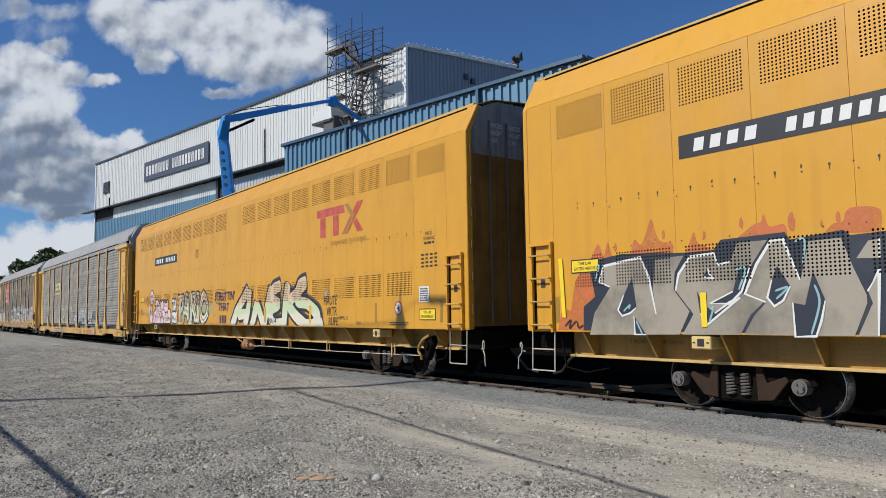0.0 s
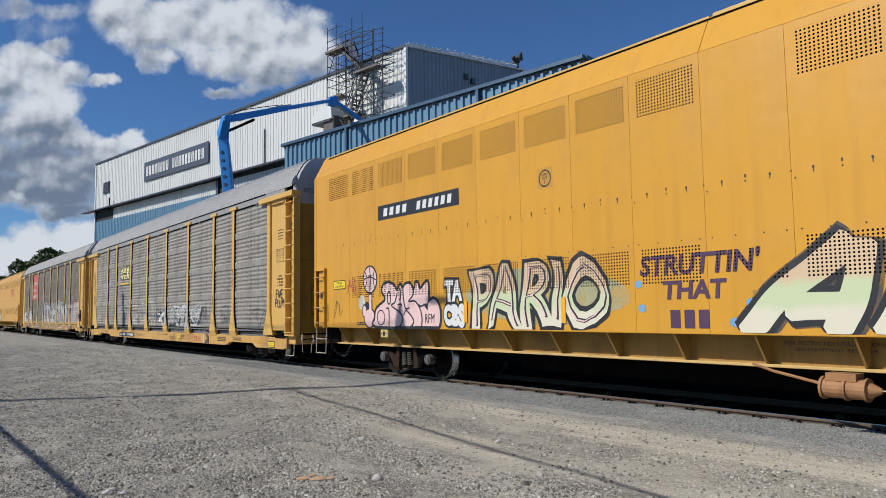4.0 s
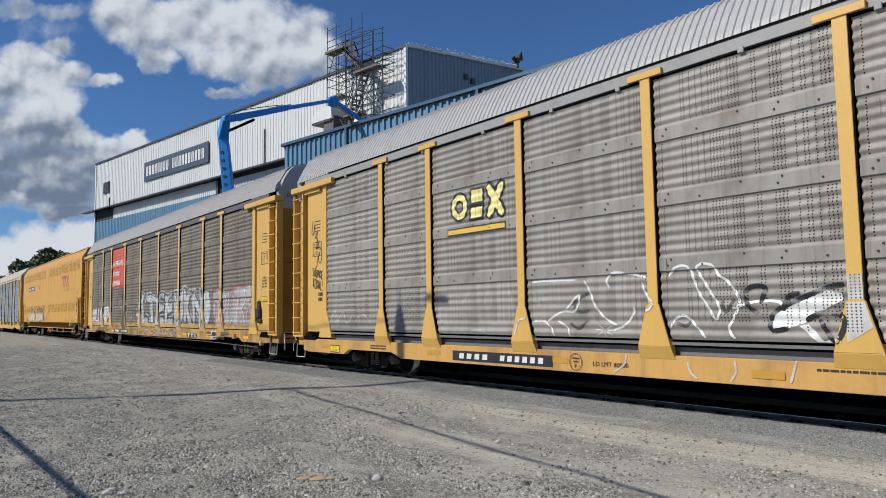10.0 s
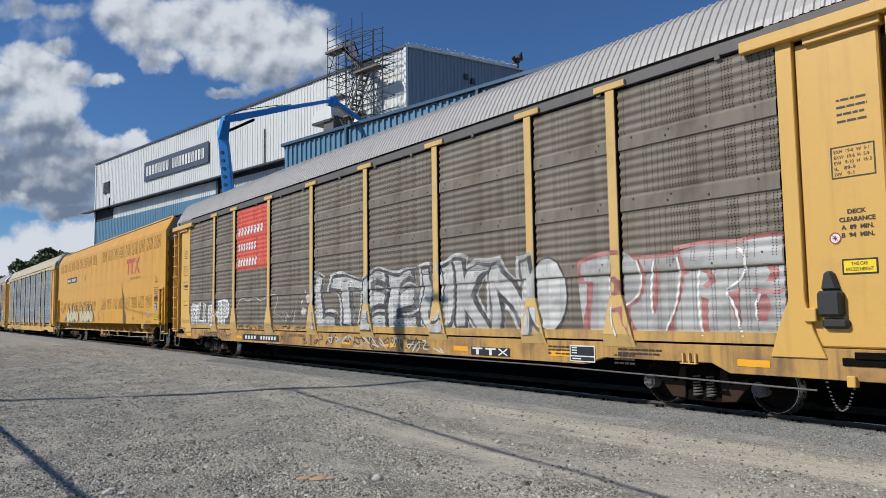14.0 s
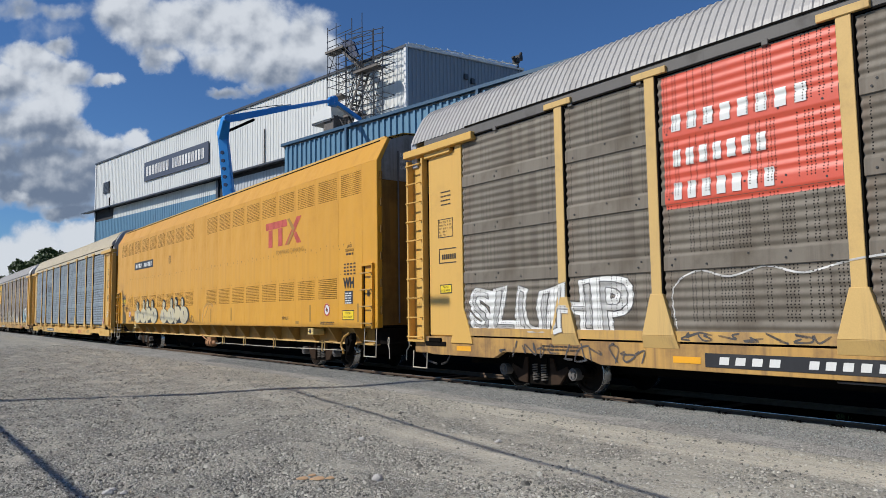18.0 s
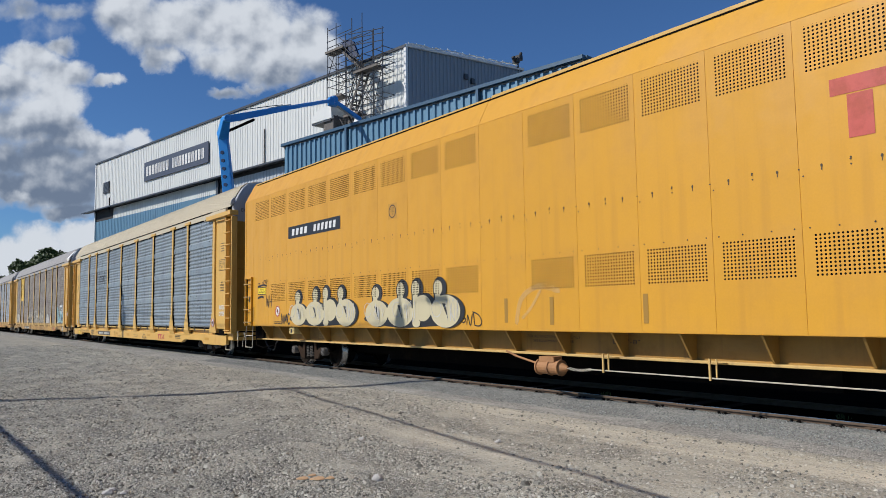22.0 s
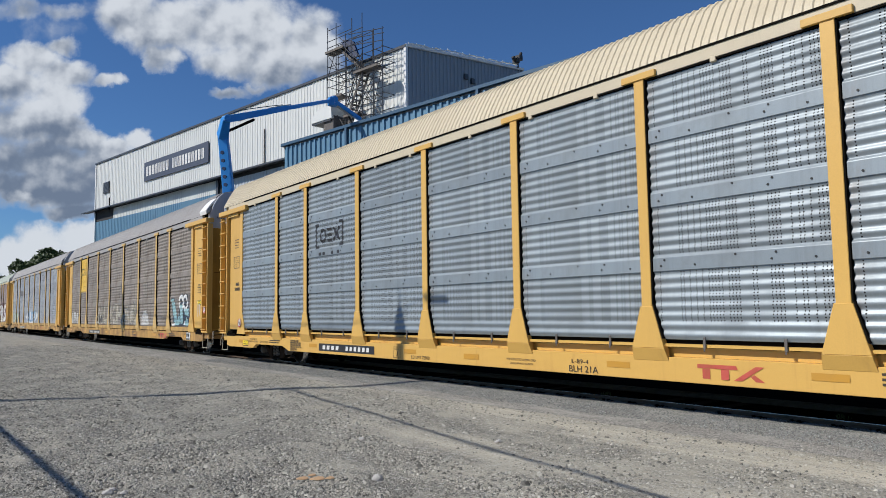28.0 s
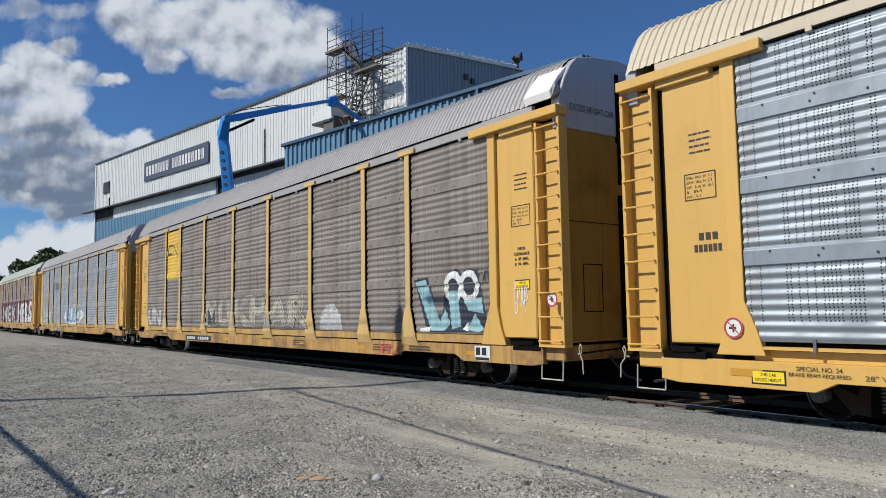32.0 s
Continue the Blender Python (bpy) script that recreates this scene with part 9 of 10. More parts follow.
def boom_lift():
    base = Vector((-41.05, 15.05, 0))
    ob = thing("boom_lift", base, "blue articulated boom lift raised beside the long wall", "boom lift")
    def rel(p):
        return Vector(p) - base
    chassis = part("chassis", one(lambda bm: (box(bm, -1.9, 1.9, -0.9, 0.9, 0.55, 1.1), box(bm, -1.3, 1.3, -1.0, 1.0, 1.1, 2.1)), 0.06), BOOM_BLUE, ob)
    for x in (-1.3, 1.3):
        for y in (-1.05, 1.05):
            part("wheel", one(lambda bm: (tube(bm, (x, y - 0.18, 0.5), (x, y + 0.18, 0.5), 0.5, 20), tube(bm, (x, y - 0.2, 0.5), (x, y + 0.2, 0.5), 0.2, 12))), RUBBER, chassis)
    top = rel((-41.32, 14.18, 12.14))
    tower = part("tower_boom", one(lambda bm: arm(bm, (0.1, 0.15, 1.8), top, 0.62, 0.42, 0.70, 0.52), 0.03), BOOM_BLUE, ob, "blue lower boom with round holes")
    for k in range(7):
        p = Vector((0.1, 0.15, 1.8)).lerp(top, (0.47, 0.52, 0.69, 0.735, 0.78, 0.825, 0.87)[k])
        part("boom_hole", one(lambda bm: tube(bm, p + Vector((0.26, -0.22, 0)), p + Vector((0.33, -0.29, 0)), 0.105, 14)), HOLE_BLUE, tower)
    elbow = rel((-40.62, 14.12, 12.66))
    part("elbow", one(lambda bm: (arm(bm, top - Vector((0, 0, 0.35)), elbow, 0.58, 0.42, 0.66, 0.46), tube(bm, elbow + Vector((-0.35, 0, 0)), elbow + Vector((0.35, 0, 0)), 0.22, 12)), 0.03), BOOM_BLUE, ob)
    mid = rel((-43.72, 19.1, 14.80))
    tip = rel((-47.56, 24.5, 17.12))
    part("main_boom", one(lambda bm: arm(bm, elbow, mid, 0.42, 0.36, 0.42, 0.33), 0.02), BOOM_BLUE, ob, "blue telescopic boom")
    part("inner_boom", one(lambda bm: arm(bm, mid, tip, 0.28, 0.26, 0.27, 0.24), 0.02), BOOM_BLUE, ob)
    ram0 = top + Vector((0.1, 0.1, -0.1))
    part("lift_ram", one(lambda bm: tube(bm, ram0, elbow.lerp(mid, 0.44) - Vector((0, 0, 0.34)), 0.085, 10)), DARK_STEEL, ob, "dark hydraulic ram")
    part("ram_rod", one(lambda bm: tube(bm, elbow.lerp(mid, 0.26) - Vector((0, 0.25, 0.30)), elbow.lerp(mid, 0.62) - Vector((0, 0.25, 0.12)), 0.06, 8)), PALE_ROD, ob, "pale ram rod")
    part("telescope_cover", one(lambda bm: arm(bm, elbow.lerp(mid, 0.72) + Vector((0, -0.1, 0.16)), mid.lerp(tip, 0.12) + Vector((0, -0.1, 0.16)), 0.16, 0.16, 0.07, 0.07)), PALE_ROD, ob, "pale cable cover on the boom")
    part("hose", one(lambda bm: path_tube(bm, smooth3([elbow + Vector((0, 0, 0.2)), elbow.lerp(mid, 0.3) + Vector((0, -0.3, 0.27)), elbow.lerp(mid, 0.7) + Vector((0, -0.3, 0.24)), mid + Vector((0, -0.2, 0.2))]), 0.025, 5)), BLACK, ob)
    part("knuckle", one(lambda bm: (box(bm, tip.x - 0.28, tip.x + 0.28, tip.y - 0.3, tip.y + 0.3, tip.z - 0.42, tip.z + 0.22), tube(bm, tip + Vector((-0.42, 0, 0.02)), tip + Vector((0.42, 0, 0.02)), 0.26, 12), box(bm, tip.x + 0.1, tip.x + 0.5, tip.y - 0.5, tip.y - 0.1, tip.z - 0.5, tip.z + 0.1)), 0.04), BOOM_BLUE, ob)
    jib = rel((-47.88, 27.0, 16.11))
    part("jib", one(lambda bm: arm(bm, tip, jib, 0.30, 0.26), 0.02), BOOM_BLUE, ob)
    part("jib_ram", one(lambda bm: tube(bm, tip + Vector((0, 0.3, -0.35)), tip.lerp(jib, 0.7) + Vector((0, 0, -0.25)), 0.08, 8)), PALE_ROD, ob, "pale hydraulic ram")
    def cage(bm):
        c = jib + Vector((0.2, 0.6, -0.9))
        for z in (0.0, 0.5, 1.1):
            path_tube(bm, [c + Vector((sx * 0.9, sy * 0.4, z)) for sx, sy in ((-1, -1), (1, -1), (1, 1), (-1, 1), (-1, -1))], 0.035, 6)
        for sx in (-1, 0, 1):
            for sy in (-1, 1):
                tube(bm, c + Vector((sx * 0.9, sy * 0.4, 0)), c + Vector((sx * 0.9, sy * 0.4, 1.1)), 0.03, 6)
        box(bm, c.x - 0.9, c.x + 0.9, c.y - 0.4, c.y + 0.4, c.z - 0.04, c.z)
    part("platform_cage", one(cage), GREY_STEEL, ob, "empty grey work platform cage")
    return ob


def smooth3(pts, steps=4):
    out = []
    for i in range(len(pts) - 1):
        p0, p1, p2, p3 = pts[max(0, i - 1)], pts[i], pts[i + 1], pts[min(len(pts) - 1, i + 2)]
        for k in range(steps):
            t = k / steps
            out.append(0.5 * (2 * p1 + (p2 - p0) * t + (2 * p0 - 5 * p1 + 4 * p2 - p3) * t * t + (3 * p1 - p0 - 3 * p2 + p3) * t ** 3))
    out.append(pts[-1])
    return out


boom_lift()

# ---- scaffold against the tall bay ----
SCAFF = worn("grimy_scaffold_tube", (0.075, 0.075, 0.078), (0.045, 0.04, 0.038), 0.5, 0.4, 3.0)
BOARD = worn("grey_scaffold_boards", (0.13, 0.115, 0.10), (0.07, 0.062, 0.055), 0.85, 0, 2.0)


def scaffold():
    ob = thing("scaffold_tower", (0, 0, 0), "steel tube scaffold stair tower standing on the annex roof", "scaffold")
    ob.matrix_world = SITE @ Matrix.Translation((0.95, 0, -0.35))
    z0 = 15.73
    cols = {-8.9: 26.8, -7.7: 26.9, -6.4: 25.6, -5.55: 26.7, -4.2: 26.75, -2.75: 25.0, -1.68: 24.9}
    r = 0.036
    for x, zt in cols.items():
        for y in (-1.9, -0.75):
            if y > -1 and x > -3:
                continue
            top = zt if y < -1 else zt - 1.2
            part("standard", one(lambda bm: tube(bm, (x, y, z0), (x, y, top), r, 6)), SCAFF, ob)
    xs = sorted(cols)
    for z in (17.4, 18.4, 19.4, 20.4, 21.4, 22.1, 22.65, 23.2):
        for y in (-1.9, -0.75):
            part("ledger", one(lambda bm: tube(bm, (-9.0, y, z), (-1.55, y, z), r * 0.9, 6)), SCAFF, ob)
    for z in (24.4, 24.95, 25.5, 26.5):
        for y in (-1.9, -0.75):
            part("ledger", one(lambda bm: tube(bm, (-9.0, y, z), (-7.0 if z > 26 else -4.1, y, z), r * 0.9, 6)), SCAFF, ob)
    for z in (23.7, 24.3, 24.7):
        part("ledger", one(lambda bm: tube(bm, (-6.0, -1.9, z + 0.7), (-1.5, -1.9, z), r * 0.9, 6)), SCAFF, ob)
    for x in xs:
        for z in (17.4, 19.4, 21.4, 22.1, 23.2):
            part("transom", one(lambda bm: tube(bm, (x, -2.0, z + 0.08), (x, -0.6, z + 0.08), r * 0.9, 6)), SCAFF, ob)
    for a, b in (((-8.9, 15.5), (-6.4, 18.4)), ((-8.9, 20.4), (-6.4, 17.4)), ((-8.9, 22.1), (-7.7, 24.4)), ((-8.9, 24.4), (-6.4, 21.4)), ((-8.9, 19.4), (-4.2, 23.2)), ((-5.55, 17.4), (-2.75, 20.4)), ((-1.7, 17.4), (-4.2, 20.4)), ((-1.7, 22.1), (-4.2, 19.4)), ((-2.75, 18.4), (-1.7, 21.4)), ((-6.4, 20.4), (-4.2, 17.4)), ((-5.5, 22.0), (-2.7, 19.0))):
        part("brace", one(lambda bm: tube(bm, (a[0], -1.96, a[1]), (b[0], -1.96, b[1]), r * 0.85, 6)), SCAFF, ob)
    for x0, x1, z in ((-9.1, -6.6, 24.42), (-5.2, -2.2, 21.75), (-6.6, -4.6, 18.3), (-8.8, -6.8, 20.3)):
        part("platform", one(lambda bm: box(bm, x0, x1, -2.0, -1.1, z, z + 0.09)), BOARD, ob, "weathered scaffold boards")
        part("toe_board", one(lambda bm: box(bm, x0, x1, -2.05, -2.0, z, z + 0.2)), BOARD, ob)
    def flight(a, b):
        def build(bm):
            for y in (-1.75, -1.05):
                arm(bm, (a[0], y, a[1]), (b[0], y, b[1]), 0.06, 0.06, 0.22, 0.22)
            for k in range(10):
                t = (k + 0.5) / 10
                x, z = a[0] + (b[0] - a[0]) * t, a[1] + (b[1] - a[1]) * t
                box(bm, x - 0.14, x + 0.14, -1.75, -1.05, z, z + 0.05)
        return build
    def rail(a, b):
        def build(bm):
            for h in (0.55, 1.05):
                tube(bm, (a[0], -1.9, a[1] + h), (b[0], -1.9, b[1] + h), 0.036, 6)
        return build
    for a, b in (((-7.2, 24.4), (-4.6, 22.15)), ((-6.3, 18.4), (-4.2, 22.1)), ((-6.5, 18.3), (-4.7, 15.6))):
        part("stair_flight", one(flight(a, b)), GREY_STEEL, ob, "steel scaffold stair flight")
        part("handrail", one(rail(a, b)), SCAFF, ob)
    part("dark_sheeting", one(lambda bm: slab(bm, [(-7.6, 24.6), (-7.2, 25.4), (-5.9, 24.9), (-5.2, 23.4), (-6.3, 23.6)], "y", -1.5, -1.3)), plain("dark_blue_sheeting", (0.03, 0.045, 0.10)), ob)
    return ob


scaffold()


def vent_unit():
    ob = thing("ventilation_unit", (0, 0, 0), "pale grey ventilation hood on the annex roof beside the scaffold", "vent unit")
    ob.matrix_world = SITE @ Matrix.Translation((0.8, 0, -0.1))
    part("casing", one(lambda bm: box(bm, -8.7, -7.3, -2.4, -0.4, 15.45, 18.4), 0.04), GREY_STEEL, ob)
    part("hood", one(lambda bm: slab(bm, [(-10.2, 18.1), (-10.2, 18.5), (-9.3, 19.2), (-7.4, 19.35), (-7.3, 18.1)], "y", -2.6, -0.4), 0.03), CLAD_WHITE, ob, "sloping pale hood")
    part("hood_mouth", one(lambda bm: box(bm, -10.15, -7.5, -2.55, -0.5, 17.95, 18.12)), DARK_TRIM, ob)
    return ob


vent_unit()
tarp = part("tarpaulin_heap", one(lambda bm: slab(bm, [(-4.6, 15.36), (-4.2, 16.4), (-3.4, 17.4), (-2.9, 17.0), (-1.2, 16.3), (-0.4, 15.36)], "y", -2.6, -2.1), 0.05), WHITE_TRIM)
tarp.matrix_world = SITE
tagged(tarp, "white folded sheeting on the annex roof", "sheeting")


# ---- trees ----
def leaf_material():
    m, nt, b = mat_new("dark_green_leaves", 0.7)
    geo = nt.nodes.new("ShaderNodeNewGeometry")
    c = mix(nt, geo.outputs["Random Per Island"], (0.020, 0.042, 0.012), (0.070, 0.105, 0.028))
    nt.links.new(c, b.inputs["Base Color"])
    return m


LEAF = leaf_material()
BARK = worn("grey_brown_bark", (0.10, 0.08, 0.06), (0.05, 0.04, 0.03), 0.9, 0, 3.0)


def crown_mesh(seed, lobes, leaf, count):
    rng = random.Random(seed)
    verts, faces = [], []
    weights = [r[3] ** 2 for r in lobes]
    for _ in range(count):
        cx, cy, cz, r, fl = rng.choices(lobes, weights)[0]
        d = Vector((rng.gauss(0, 1), rng.gauss(0, 1), rng.gauss(0, 1))).normalized()
        d.z = abs(d.z) if rng.random() < 0.6 else d.z
        rr = r * rng.uniform(0.72, 1.08) * (1 + 0.25 * noise.noise(d * 2.2 + Vector((seed, cx, cz))))
        p = Vector((cx, cy, cz)) + Vector((d.x * rr, d.y * rr, d.z * rr * fl))
        a = Vector((rng.gauss(0, 1), rng.gauss(0, 1), rng.gauss(0, 1))).normalized()
        b = a.orthogonal().normalized()
        s = leaf * rng.uniform(0.5, 1.3)
        k = len(verts)
        verts += [tuple(p + a * s), tuple(p + b * s * 0.6), tuple(p - a * s), tuple(p - b * s * 0.6)]
        faces.append((k, k + 1, k + 2, k + 3))
    me = bpy.data.meshes.new("crown")
    me.from_pydata(verts, [], faces)
    me.materials.append(None)
    return me


def tree(x, y, high, wide, seed, label):
    rng = random.Random(seed)
    ob = thing("tree", (x, y, 0), label, "tree", "trees beyond the yard")
    def trunk(bm):
        r = high * 0.018
        pts = [Vector((0, 0, 0)), Vector((0.2, 0.1, high * 0.25)), Vector((-0.1, 0.2, high * 0.5)), Vector((0.1, 0, high * 0.8))]
        for i in range(3):
            tube(bm, pts[i], pts[i + 1], r * (1 - 0.28 * i), 8, r * (1 - 0.28 * (i + 1)))
        for k in range(7):
            a = k * 0.9 + seed
            p = pts[1].lerp(pts[2], k / 6)
            q = p + Vector((math.cos(a) * wide * 0.36, math.sin(a) * wide * 0.36, high * 0.2))
            tube(bm, p, q, r * 0.45, 6, r * 0.12)
    part("trunk", one(trunk), BARK, ob)
    lobes = [(0, 0, high * 0.72, wide * 0.30, 0.85)]
    for k in range(9):
        a = k * 2.4 + seed
        rad = wide * rng.uniform(0.18, 0.34)
        lobes.append((math.cos(a) * rad, math.sin(a) * rad, high * rng.uniform(0.48, 0.86), wide * rng.uniform(0.14, 0.22), 0.8))
    part("crown", crown_mesh(seed, lobes, wide * 0.032, 5200), LEAF, ob, "uneven dark green crown")


tree(-226.5, 32.0, 21.6, 14.5, 3, "broad dark green tree beyond the end of the building")
tree(-217.5, 25.4, 17.8, 12.5, 17, "broad dark green tree beyond the yard")
tree(-219.0, 22.4, 14.4, 8.0, 5, "small dark green tree beyond the yard")
tree(-233.0, 37.5, 19.5, 11.0, 8, "broad dark green tree beyond the end of the building")
tree(-220.5, 17.2, 13.4, 10.0, 11, "small dark green tree beyond the yard")
tree(-236.0, 12.5, 15.0, 12.0, 13, "broad dark green tree beyond the yard")


# ---- utility poles and wires, beside and behind the eye: they cast the shadows on yard and train ----
POLE_WOOD = worn("weathered_pole_wood", (0.16, 0.125, 0.09), (0.08, 0.065, 0.05), 0.9, 0, 3.0)


def pole(x, y, high, label, lamp=False):
    ob = thing("utility_pole", (x, y, 0), label, "utility pole", "utility poles along the yard")
    part("mast", one(lambda bm: tube(bm, (0, 0, -0.3), (0, 0, high), 0.17, 12, 0.13)), POLE_WOOD, ob)
    if lamp:
        # a flared cap with a pin, and a lamp head on a thin arm
        part("pole_cap", one(lambda bm: (tube(bm, (0, 0, high - 0.25), (0, 0, high), 0.22, 12, 0.18), tube(bm, (0, 0, high), (0, 0, high + 0.32), 0.18, 12, 0.06))), GREY_STEEL, ob)
        part("pin", one(lambda bm: tube(bm, (0, 0, high + 0.3), (0, 0, high + 0.78), 0.035, 8, 0.02)), GREY_STEEL, ob)
        part("lamp_arm", one(lambda bm: path_tube(bm, [(0.1, 0, high + 0.2), (0.5, 0, high + 0.42), (1.0, 0, high + 0.46)], 0.012, 6)), GREY_STEEL, ob)
        part("lamp_head", one(lambda bm: box(bm, 0.98, 1.72, -0.09, 0.09, high + 0.41, high + 0.48), 0.03), GREY_STEEL, ob)
        return ob
    part("crossarm", one(lambda bm: box(bm, -0.06, 0.06, -1.1, 1.1, high - 0.55, high - 0.43), 0.01), POLE_WOOD, ob)
    for yy in (-1.0, -0.45, 0.45, 1.0):
        part("insulator", one(lambda bm: (tube(bm, (0, yy, high - 0.43), (0, yy, high - 0.30), 0.045, 8), tube(bm, (0, yy, high - 0.36), (0, yy, high - 0.33), 0.065, 8))), GREY_STEEL, ob)
    part("transformer", one(lambda bm: (tube(bm, (0.32, 0.05, high - 1.5), (0.32, 0.05, high - 0.9), 0.16, 14), box(bm, 0.1, 0.2, 0.0, 0.1, high - 1.4, high - 1.0)), 0.01), GREY_STEEL, ob)
    return ob


pole(-16.58, 0.0, 8.98, "tall weathered wooden pole with a lamp head on a thin arm", True)
pole(-40.4, 0.2, 9.6, "tall weathered wooden utility pole with a crossarm")


def wire(a, b, sag, r, name_label):
    def build(bm):
        n = 24
        pts = []
        for i in range(n + 1):
            t = i / n
            p = Vector(a).lerp(Vector(b), t)
            p.z -= sag * 4 * t * (1 - t)
            pts.append(p)
        path_tube(bm, pts, r, 5)
    w = part("overhead_wire", one(build), BLACK)
    tagged(w, name_label, "wire", "overhead wires")


wire((-16.58, 0.0, 5.66), (30.0, -5.2, 5.9), 0.25, 0.030, "thick black overhead cable between poles")
wire((-40.4, 0.2, 9.05), (-16.58, 0.0, 8.95), 0.4, 0.02, "thin black overhead wire between poles")
pole(-52.0, -5.43, 6.2, "weathered wooden utility pole behind the yard")
pole(24.0, -2.55, 6.2, "weathered wooden utility pole behind the yard")
wire((-52.0, -5.43, 4.8), (24.0, -2.55, 4.8), 0.3, 0.042, "thick black overhead cable along the yard")

# ---- loose stones that stand out ----
for x, y, s, fl, m, lab in ((-6.10, 3.60, 0.058, 0.7, PALE_STONE, "pale angular stone lying on the gravel"), (-7.04, 1.44, 0.05, 0.6, PALE_STONE, "pale angular stone lying on the gravel"), (-7.9, 4.45, 0.04, 0.7, PALE_STONE, "pale angular stone lying on the gravel"), (-6.50, 3.18, 0.075, 0.16, OCHRE, "flat crumb of ochre sandstone in the gravel"), (-6.60, 3.07, 0.06, 0.18, OCHRE, "flat crumb of ochre sandstone in the gravel"), (-6.44, 3.28, 0.045, 0.25, OCHRE, "flat crumb of ochre sandstone in the gravel"), (-6.66, 3.2, 0.04, 0.25, OCHRE, "flat crumb of ochre sandstone in the gravel"), (-6.9, 5.75, 0.045, 0.6, PALE_STONE, "pale angular stone lying on the gravel"), (-6.95, 1.55, 0.035, 0.6, PALE_STONE, "pale angular stone lying on the gravel"), (-7.15, 1.5, 0.03, 0.6, PALE_STONE, "pale angular stone lying on the gravel")):
    st = part("stone", one(rock_build(x, s, fl)), m, None, at=(x, y, relief(x, y) + 0.01))
    tagged(st, lab, "stone")


# ---- weeds between the rails ----
WEED = worn("dusty_green_weed", (0.085, 0.115, 0.035), (0.12, 0.11, 0.05), 0.8, 0, 6.0)


def weed_build(seed):
    rng = random.Random(seed)
    def build(bm):
        for k in range(26):
            x, y, a = rng.gauss(0, 0.05), rng.gauss(0, 0.03), rng.uniform(0, 6.28)
            h, lean = rng.uniform(0.03, 0.09), rng.uniform(0.02, 0.06)
            dx, dy = math.cos(a), math.sin(a)
            w = rng.uniform(0.004, 0.009)
            q = [bm.verts.new(v) for v in ((x - dy * w, y + dx * w, -0.01), (x + dy * w, y - dx * w, -0.01), (x + dx * lean * 0.4 + dy * w, y + dy * lean * 0.4 - dx * w, h * 0.6), (x + dx * lean * 0.4 - dy * w, y + dy * lean * 0.4 + dx * w, h * 0.6), (x + dx * lean, y + dy * lean, h))]
            bm.faces.new(q[:4])
            bm.faces.new((q[3], q[2], q[4]))
    return build


for i, (x, y) in enumerate(((-5.1, 10.3), (-9.1, 10.1))):
    tagged(part("weed", one(weed_build(40 + i)), WEED, None, at=(x, y, 0.01)), "small dusty green weed between the rails", "weed", "weeds between the rails")

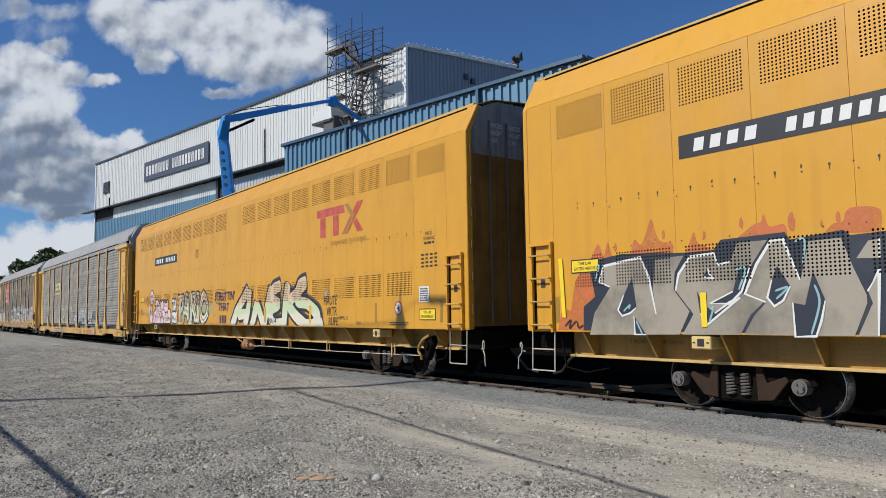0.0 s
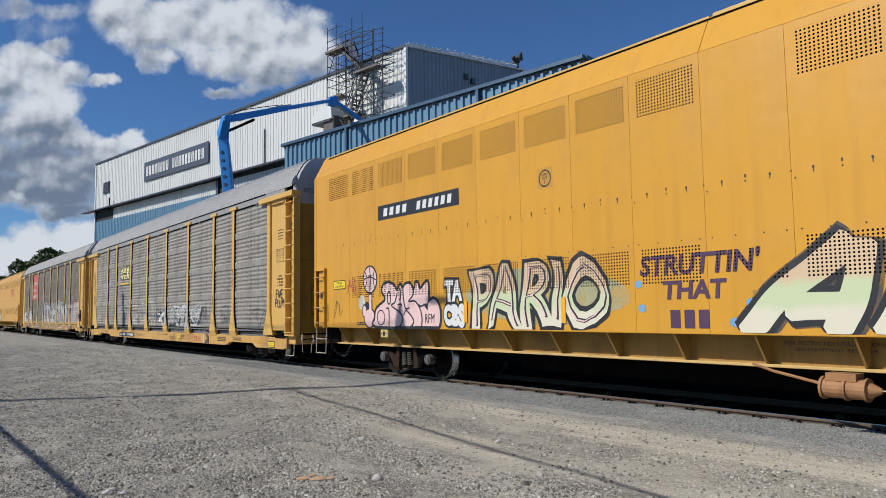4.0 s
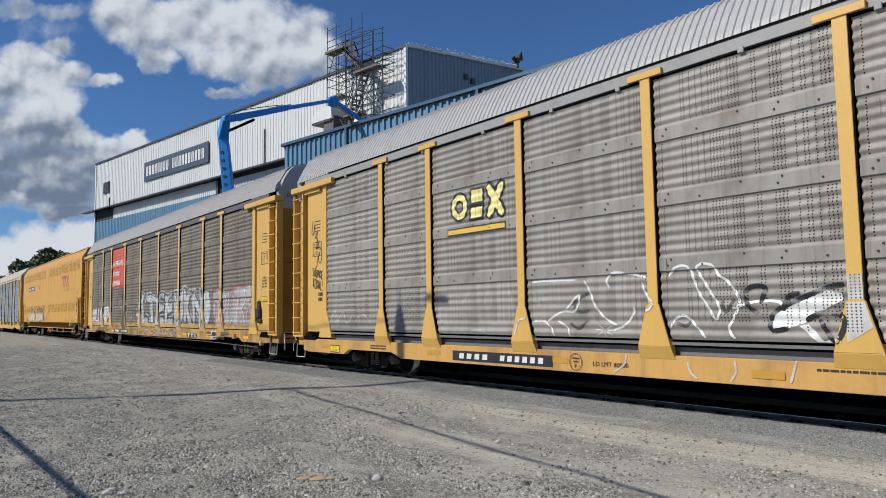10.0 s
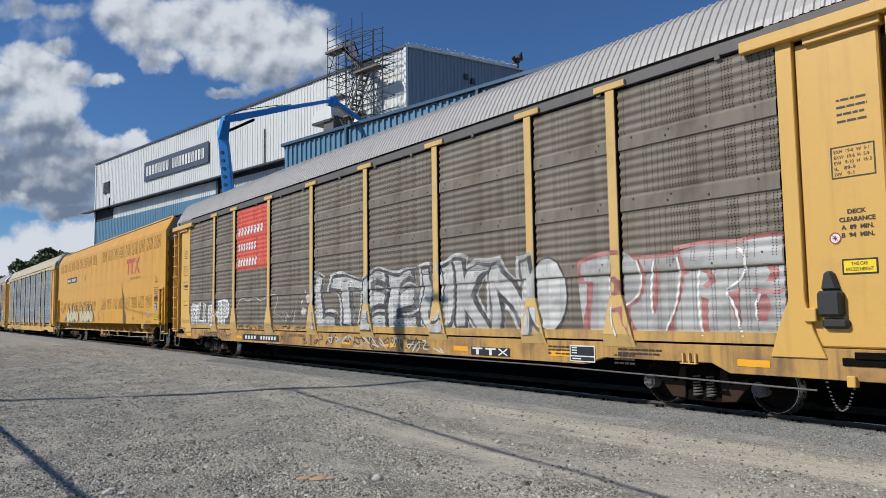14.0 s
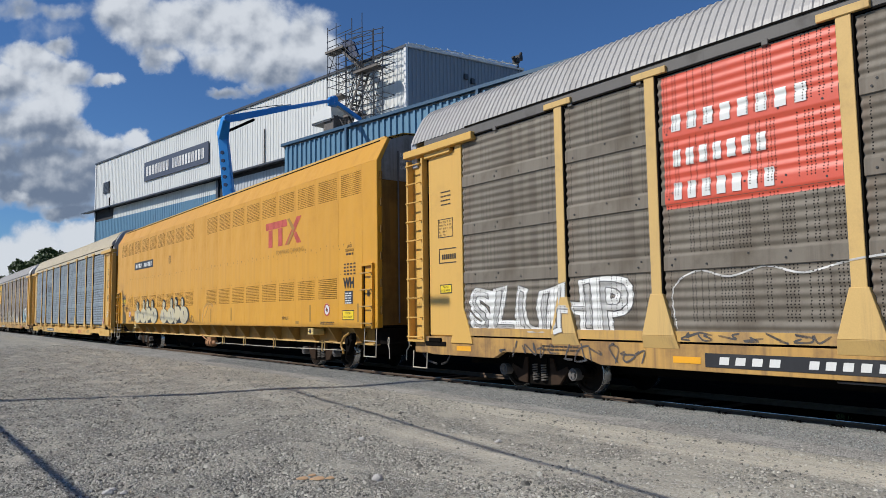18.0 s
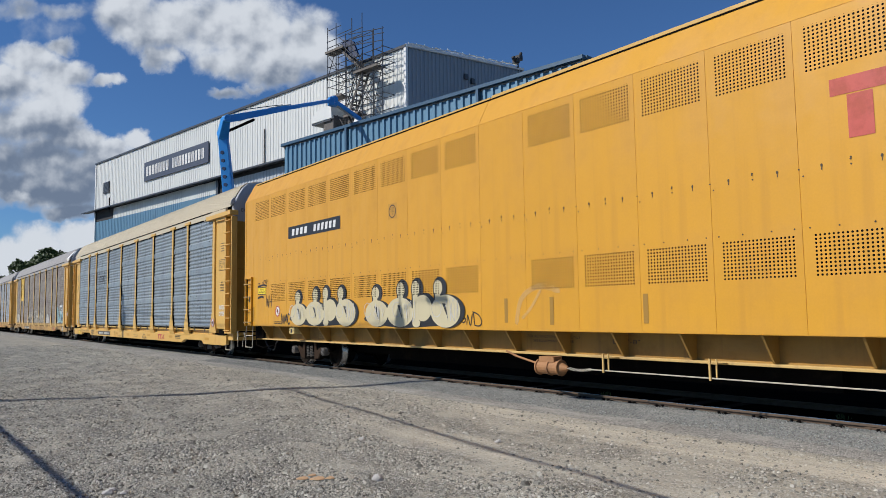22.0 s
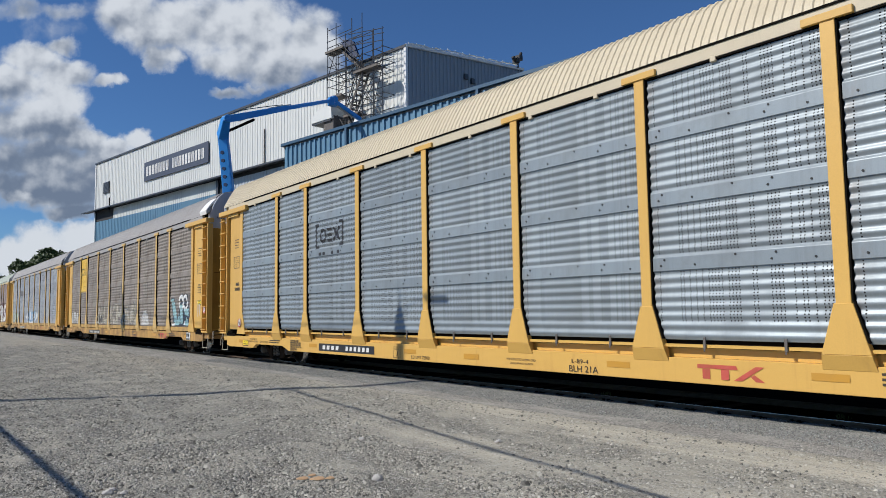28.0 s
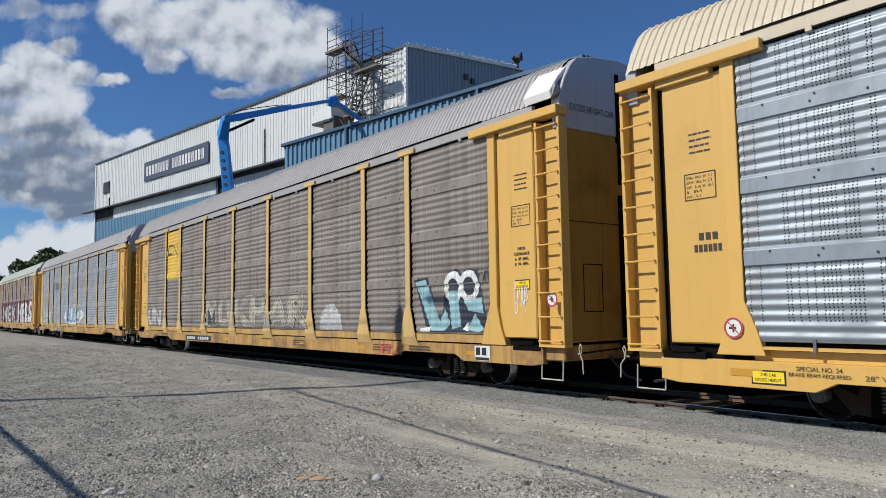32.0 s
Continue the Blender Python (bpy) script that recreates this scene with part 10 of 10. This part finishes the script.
# ---- clouds: a far, slowly drifting backdrop ----
def cloud_material():
    m = bpy.data.materials.new("sunlit_clouds")
    m.use_nodes = True
    nt = m.node_tree
    nt.nodes.clear()
    p = coords(nt, (0.005, 0.005, 0.005))
    warpn = nt.nodes.new("ShaderNodeTexNoise")
    warpn.inputs["Scale"].default_value = 1.6
    warpn.inputs["Detail"].default_value = 8
    warpn.inputs["Roughness"].default_value = 0.6
    nt.links.new(p, warpn.inputs["Vector"])
    off = nt.nodes.new("ShaderNodeVectorMath")
    off.operation = "MULTIPLY_ADD"
    nt.links.new(warpn.outputs["Color"], off.inputs[0])
    off.inputs[1].default_value = (0.7, 0.55, 0)
    nt.links.new(p, off.inputs[2])
    q = nt.nodes.new("ShaderNodeVectorMath")
    q.operation = "SUBTRACT"
    nt.links.new(off.outputs[0], q.inputs[0])
    q.inputs[1].default_value = (0.35, 0.275, 0)
    # centre, half-size and whiteness of each puff, in hundredths of the view
    puffs = ((-5.69, 4.13, 0.70, 0.45, 0.45), (-4.94, 3.93, 0.93, 0.55, 0.6), (-4.14, 3.86, 0.95, 0.65, 0.6), (-3.34, 3.79, 0.85, 0.71, 0.75), (-2.54, 3.61, 0.66, 0.67, 0.6),
             (-5.09, 3.43, 0.36, 0.28, 0.4), (-3.14, 3.16, 0.80, 0.37, 0.1), (-3.84, 3.33, 0.76, 0.37, 0.5), (-2.24, 3.33, 0.42, 0.43, 0.3), (-3.84, 2.73, 0.49, 0.14, 0, 0.45),
             (-3.44, 2.81, 0.28, 0.13, 0.1, 0.4), (-7.64, 4.23, 0.80, 0.30, 0.0, 0.4), (-7.1, 3.9, 1.5, 0.75, 0.0, 0.95), (-6.3, 4.2, 1.0, 0.45, 0.1, 0.95), (-6.89, 4.19, 0.53, 0.28, -0.1, 0.45), (-6.94, 3.57, 0.47, 0.17, 0.2, 0.3), (-7.44, 3.36, 0.66, 0.32, 0.5),
             (-6.84, 3.11, 0.66, 0.32, 0.5), (-6.12, 2.99, 0.36, 0.18, 0.4, 0.1), (-7.64, 2.89, 0.66, 0.45, 0.55), (-6.94, 2.66, 0.58, 0.49, 0.7), (-7.54, 2.26, 0.74, 0.49, 0.1),
             (-6.84, 2.09, 0.51, 0.41, 0.0), (-6.44, 1.89, 0.49, 0.28, 0.5), (-5.94, 1.79, 0.45, 0.22, 0.6), (-5.56, 1.89, 0.36, 0.22, 1.0), (-7.24, 1.61, 1.19, 0.49, -0.25),
             (-6.24, 1.49, 0.98, 0.43, -0.15), (-7.44, 1.11, 1.19, 0.43, -0.4), (-6.54, 1.06, 0.66, 0.43, -0.35), (-7.54, 0.89, 0.68, 0.13, 0.5), (-6.64, 0.69, 0.66, 0.22, -0.3),
             (-7.24, 0.13, 0.64, 0.39, 1.2), (-6.54, 0.19, 0.64, 0.35, 1.1), (-6.94, -0.21, 1.11, 0.43, 0.9), (-7.79, -0.14, 0.58, 0.35, 0.9))
    total, dens, lift = None, None, None
    for cx, cy, rx, ry, tone, *thin in puffs:
        mp = nt.nodes.new("ShaderNodeMapping")
        mp.vector_type = "POINT"
        mp.inputs["Location"].default_value = (-cx / rx, -cy / ry, 0)
        mp.inputs["Scale"].default_value = (1 / rx, 1 / ry, 0)
        nt.links.new(q.outputs[0], mp.inputs["Vector"])
        dot = nt.nodes.new("ShaderNodeVectorMath")
        dot.operation = "DOT_PRODUCT"
        nt.links.new(mp.outputs[0], dot.inputs[0])
        nt.links.new(mp.outputs[0], dot.inputs[1])
        d = calc(nt, "SUBTRACT", 1.0 - sum(thin), dot.outputs["Value"])
        sep = nt.nodes.new("ShaderNodeSeparateXYZ")
        nt.links.new(mp.outputs[0], sep.inputs[0])
        w = calc(nt, "MAXIMUM", calc(nt, "ADD", d, 0.4), 0.0)
        w = calc(nt, "MULTIPLY", w, w)
        wl = calc(nt, "MULTIPLY", w, calc(nt, "ADD", calc(nt, "MULTIPLY", sep.outputs["Y"], 0.45), tone - 0.2))
        dens = d if dens is None else calc(nt, "SMOOTH_MAX", dens, d, 0.25)
        total = w if total is None else calc(nt, "ADD", total, w)
        lift = wl if lift is None else calc(nt, "ADD", lift, wl)
    sunward = nt.nodes.new("ShaderNodeVectorMath")
    nt.links.new(p, sunward.inputs[0])
    sunward.inputs[1].default_value = (-0.10, 0.17, 0)
    fine = noise_tex(nt, p, 1.5, 8, 0.52)
    ahead = noise_tex(nt, sunward.outputs[0], 1.5, 4, 0.45)
    here = noise_tex(nt, p, 1.5, 4, 0.45)
    dens = calc(nt, "ADD", dens, calc(nt, "MULTIPLY", calc(nt, "SUBTRACT", fine, 0.50), 1.7))
    alpha = ramp(nt, dens, -0.20, 0.70)
    up = calc(nt, "DIVIDE", lift, calc(nt, "ADD", total, 0.05))
    up = calc(nt, "ADD", up, calc(nt, "MULTIPLY", calc(nt, "SUBTRACT", here, ahead), 3.4))
    up = calc(nt, "ADD", up, calc(nt, "MULTIPLY", calc(nt, "SUBTRACT", dens, 0.7), -0.14))
    c = mix(nt, ramp(nt, up, -0.75, 0.80), (0.155, 0.200, 0.282), (0.66, 0.70, 0.755))
    # thin edges let the light through
    c = mix(nt, calc(nt, "MULTIPLY", calc(nt, "SUBTRACT", 1.0, ramp(nt, dens, -0.1, 0.8)), 0.75), c, (0.50, 0.57, 0.67))
    em = nt.nodes.new("ShaderNodeEmission")
    nt.links.new(c, em.inputs["Color"])
    tr = nt.nodes.new("ShaderNodeBsdfTransparent")
    ms = nt.nodes.new("ShaderNodeMixShader")
    nt.links.new(calc(nt, "MULTIPLY", alpha, 0.96), ms.inputs[0])
    nt.links.new(tr.outputs[0], ms.inputs[1])
    nt.links.new(em.outputs[0], ms.inputs[2])
    out = nt.nodes.new("ShaderNodeOutputMaterial")
    nt.links.new(ms.outputs[0], out.inputs["Surface"])
    return m


CLOUD_AT = Vector((-2101.41, 1515.24, 220.95))
clouds = part("cloud_backdrop", one(lambda bm: bm.faces.new([bm.verts.new(v) for v in ((-2300, -380, 0), (-100, -380, 0), (-100, 1250, 0), (-2300, 1250, 0))])), cloud_material())
clouds.matrix_world = Matrix.Translation(CLOUD_AT) @ STAND.to_3x3().to_4x4()
tagged(clouds, "bank of sunlit white and grey cumulus clouds", "clouds", kind="structure")


# ---- what moves ----
def motions():
    times = [float(i) for i in range(33)]
    for key, car in CARS.items():
        start = car.location.copy()
        way = TRACK.to_3x3() @ Vector((1, 0, 0))
        walk(car, [(t, Matrix.Translation(start + way * run(t)) @ TRACK) for t in times])
    side = STAND.to_3x3() @ Vector((1, 0.05, 0))
    walk(clouds, [(t, Matrix.Translation(CLOUD_AT + side * (1.0 * t)) @ STAND.to_3x3().to_4x4()) for t in (0, 8, 16, 24, 32)])
    for ws, r in WHEELSETS:
        p = ws.location.copy()
        walk(ws, [(i / 10, pose(p.x, p.y, p.z, 0, math.degrees(run(i / 10) / r), 0)) for i in range(321)])


motions()
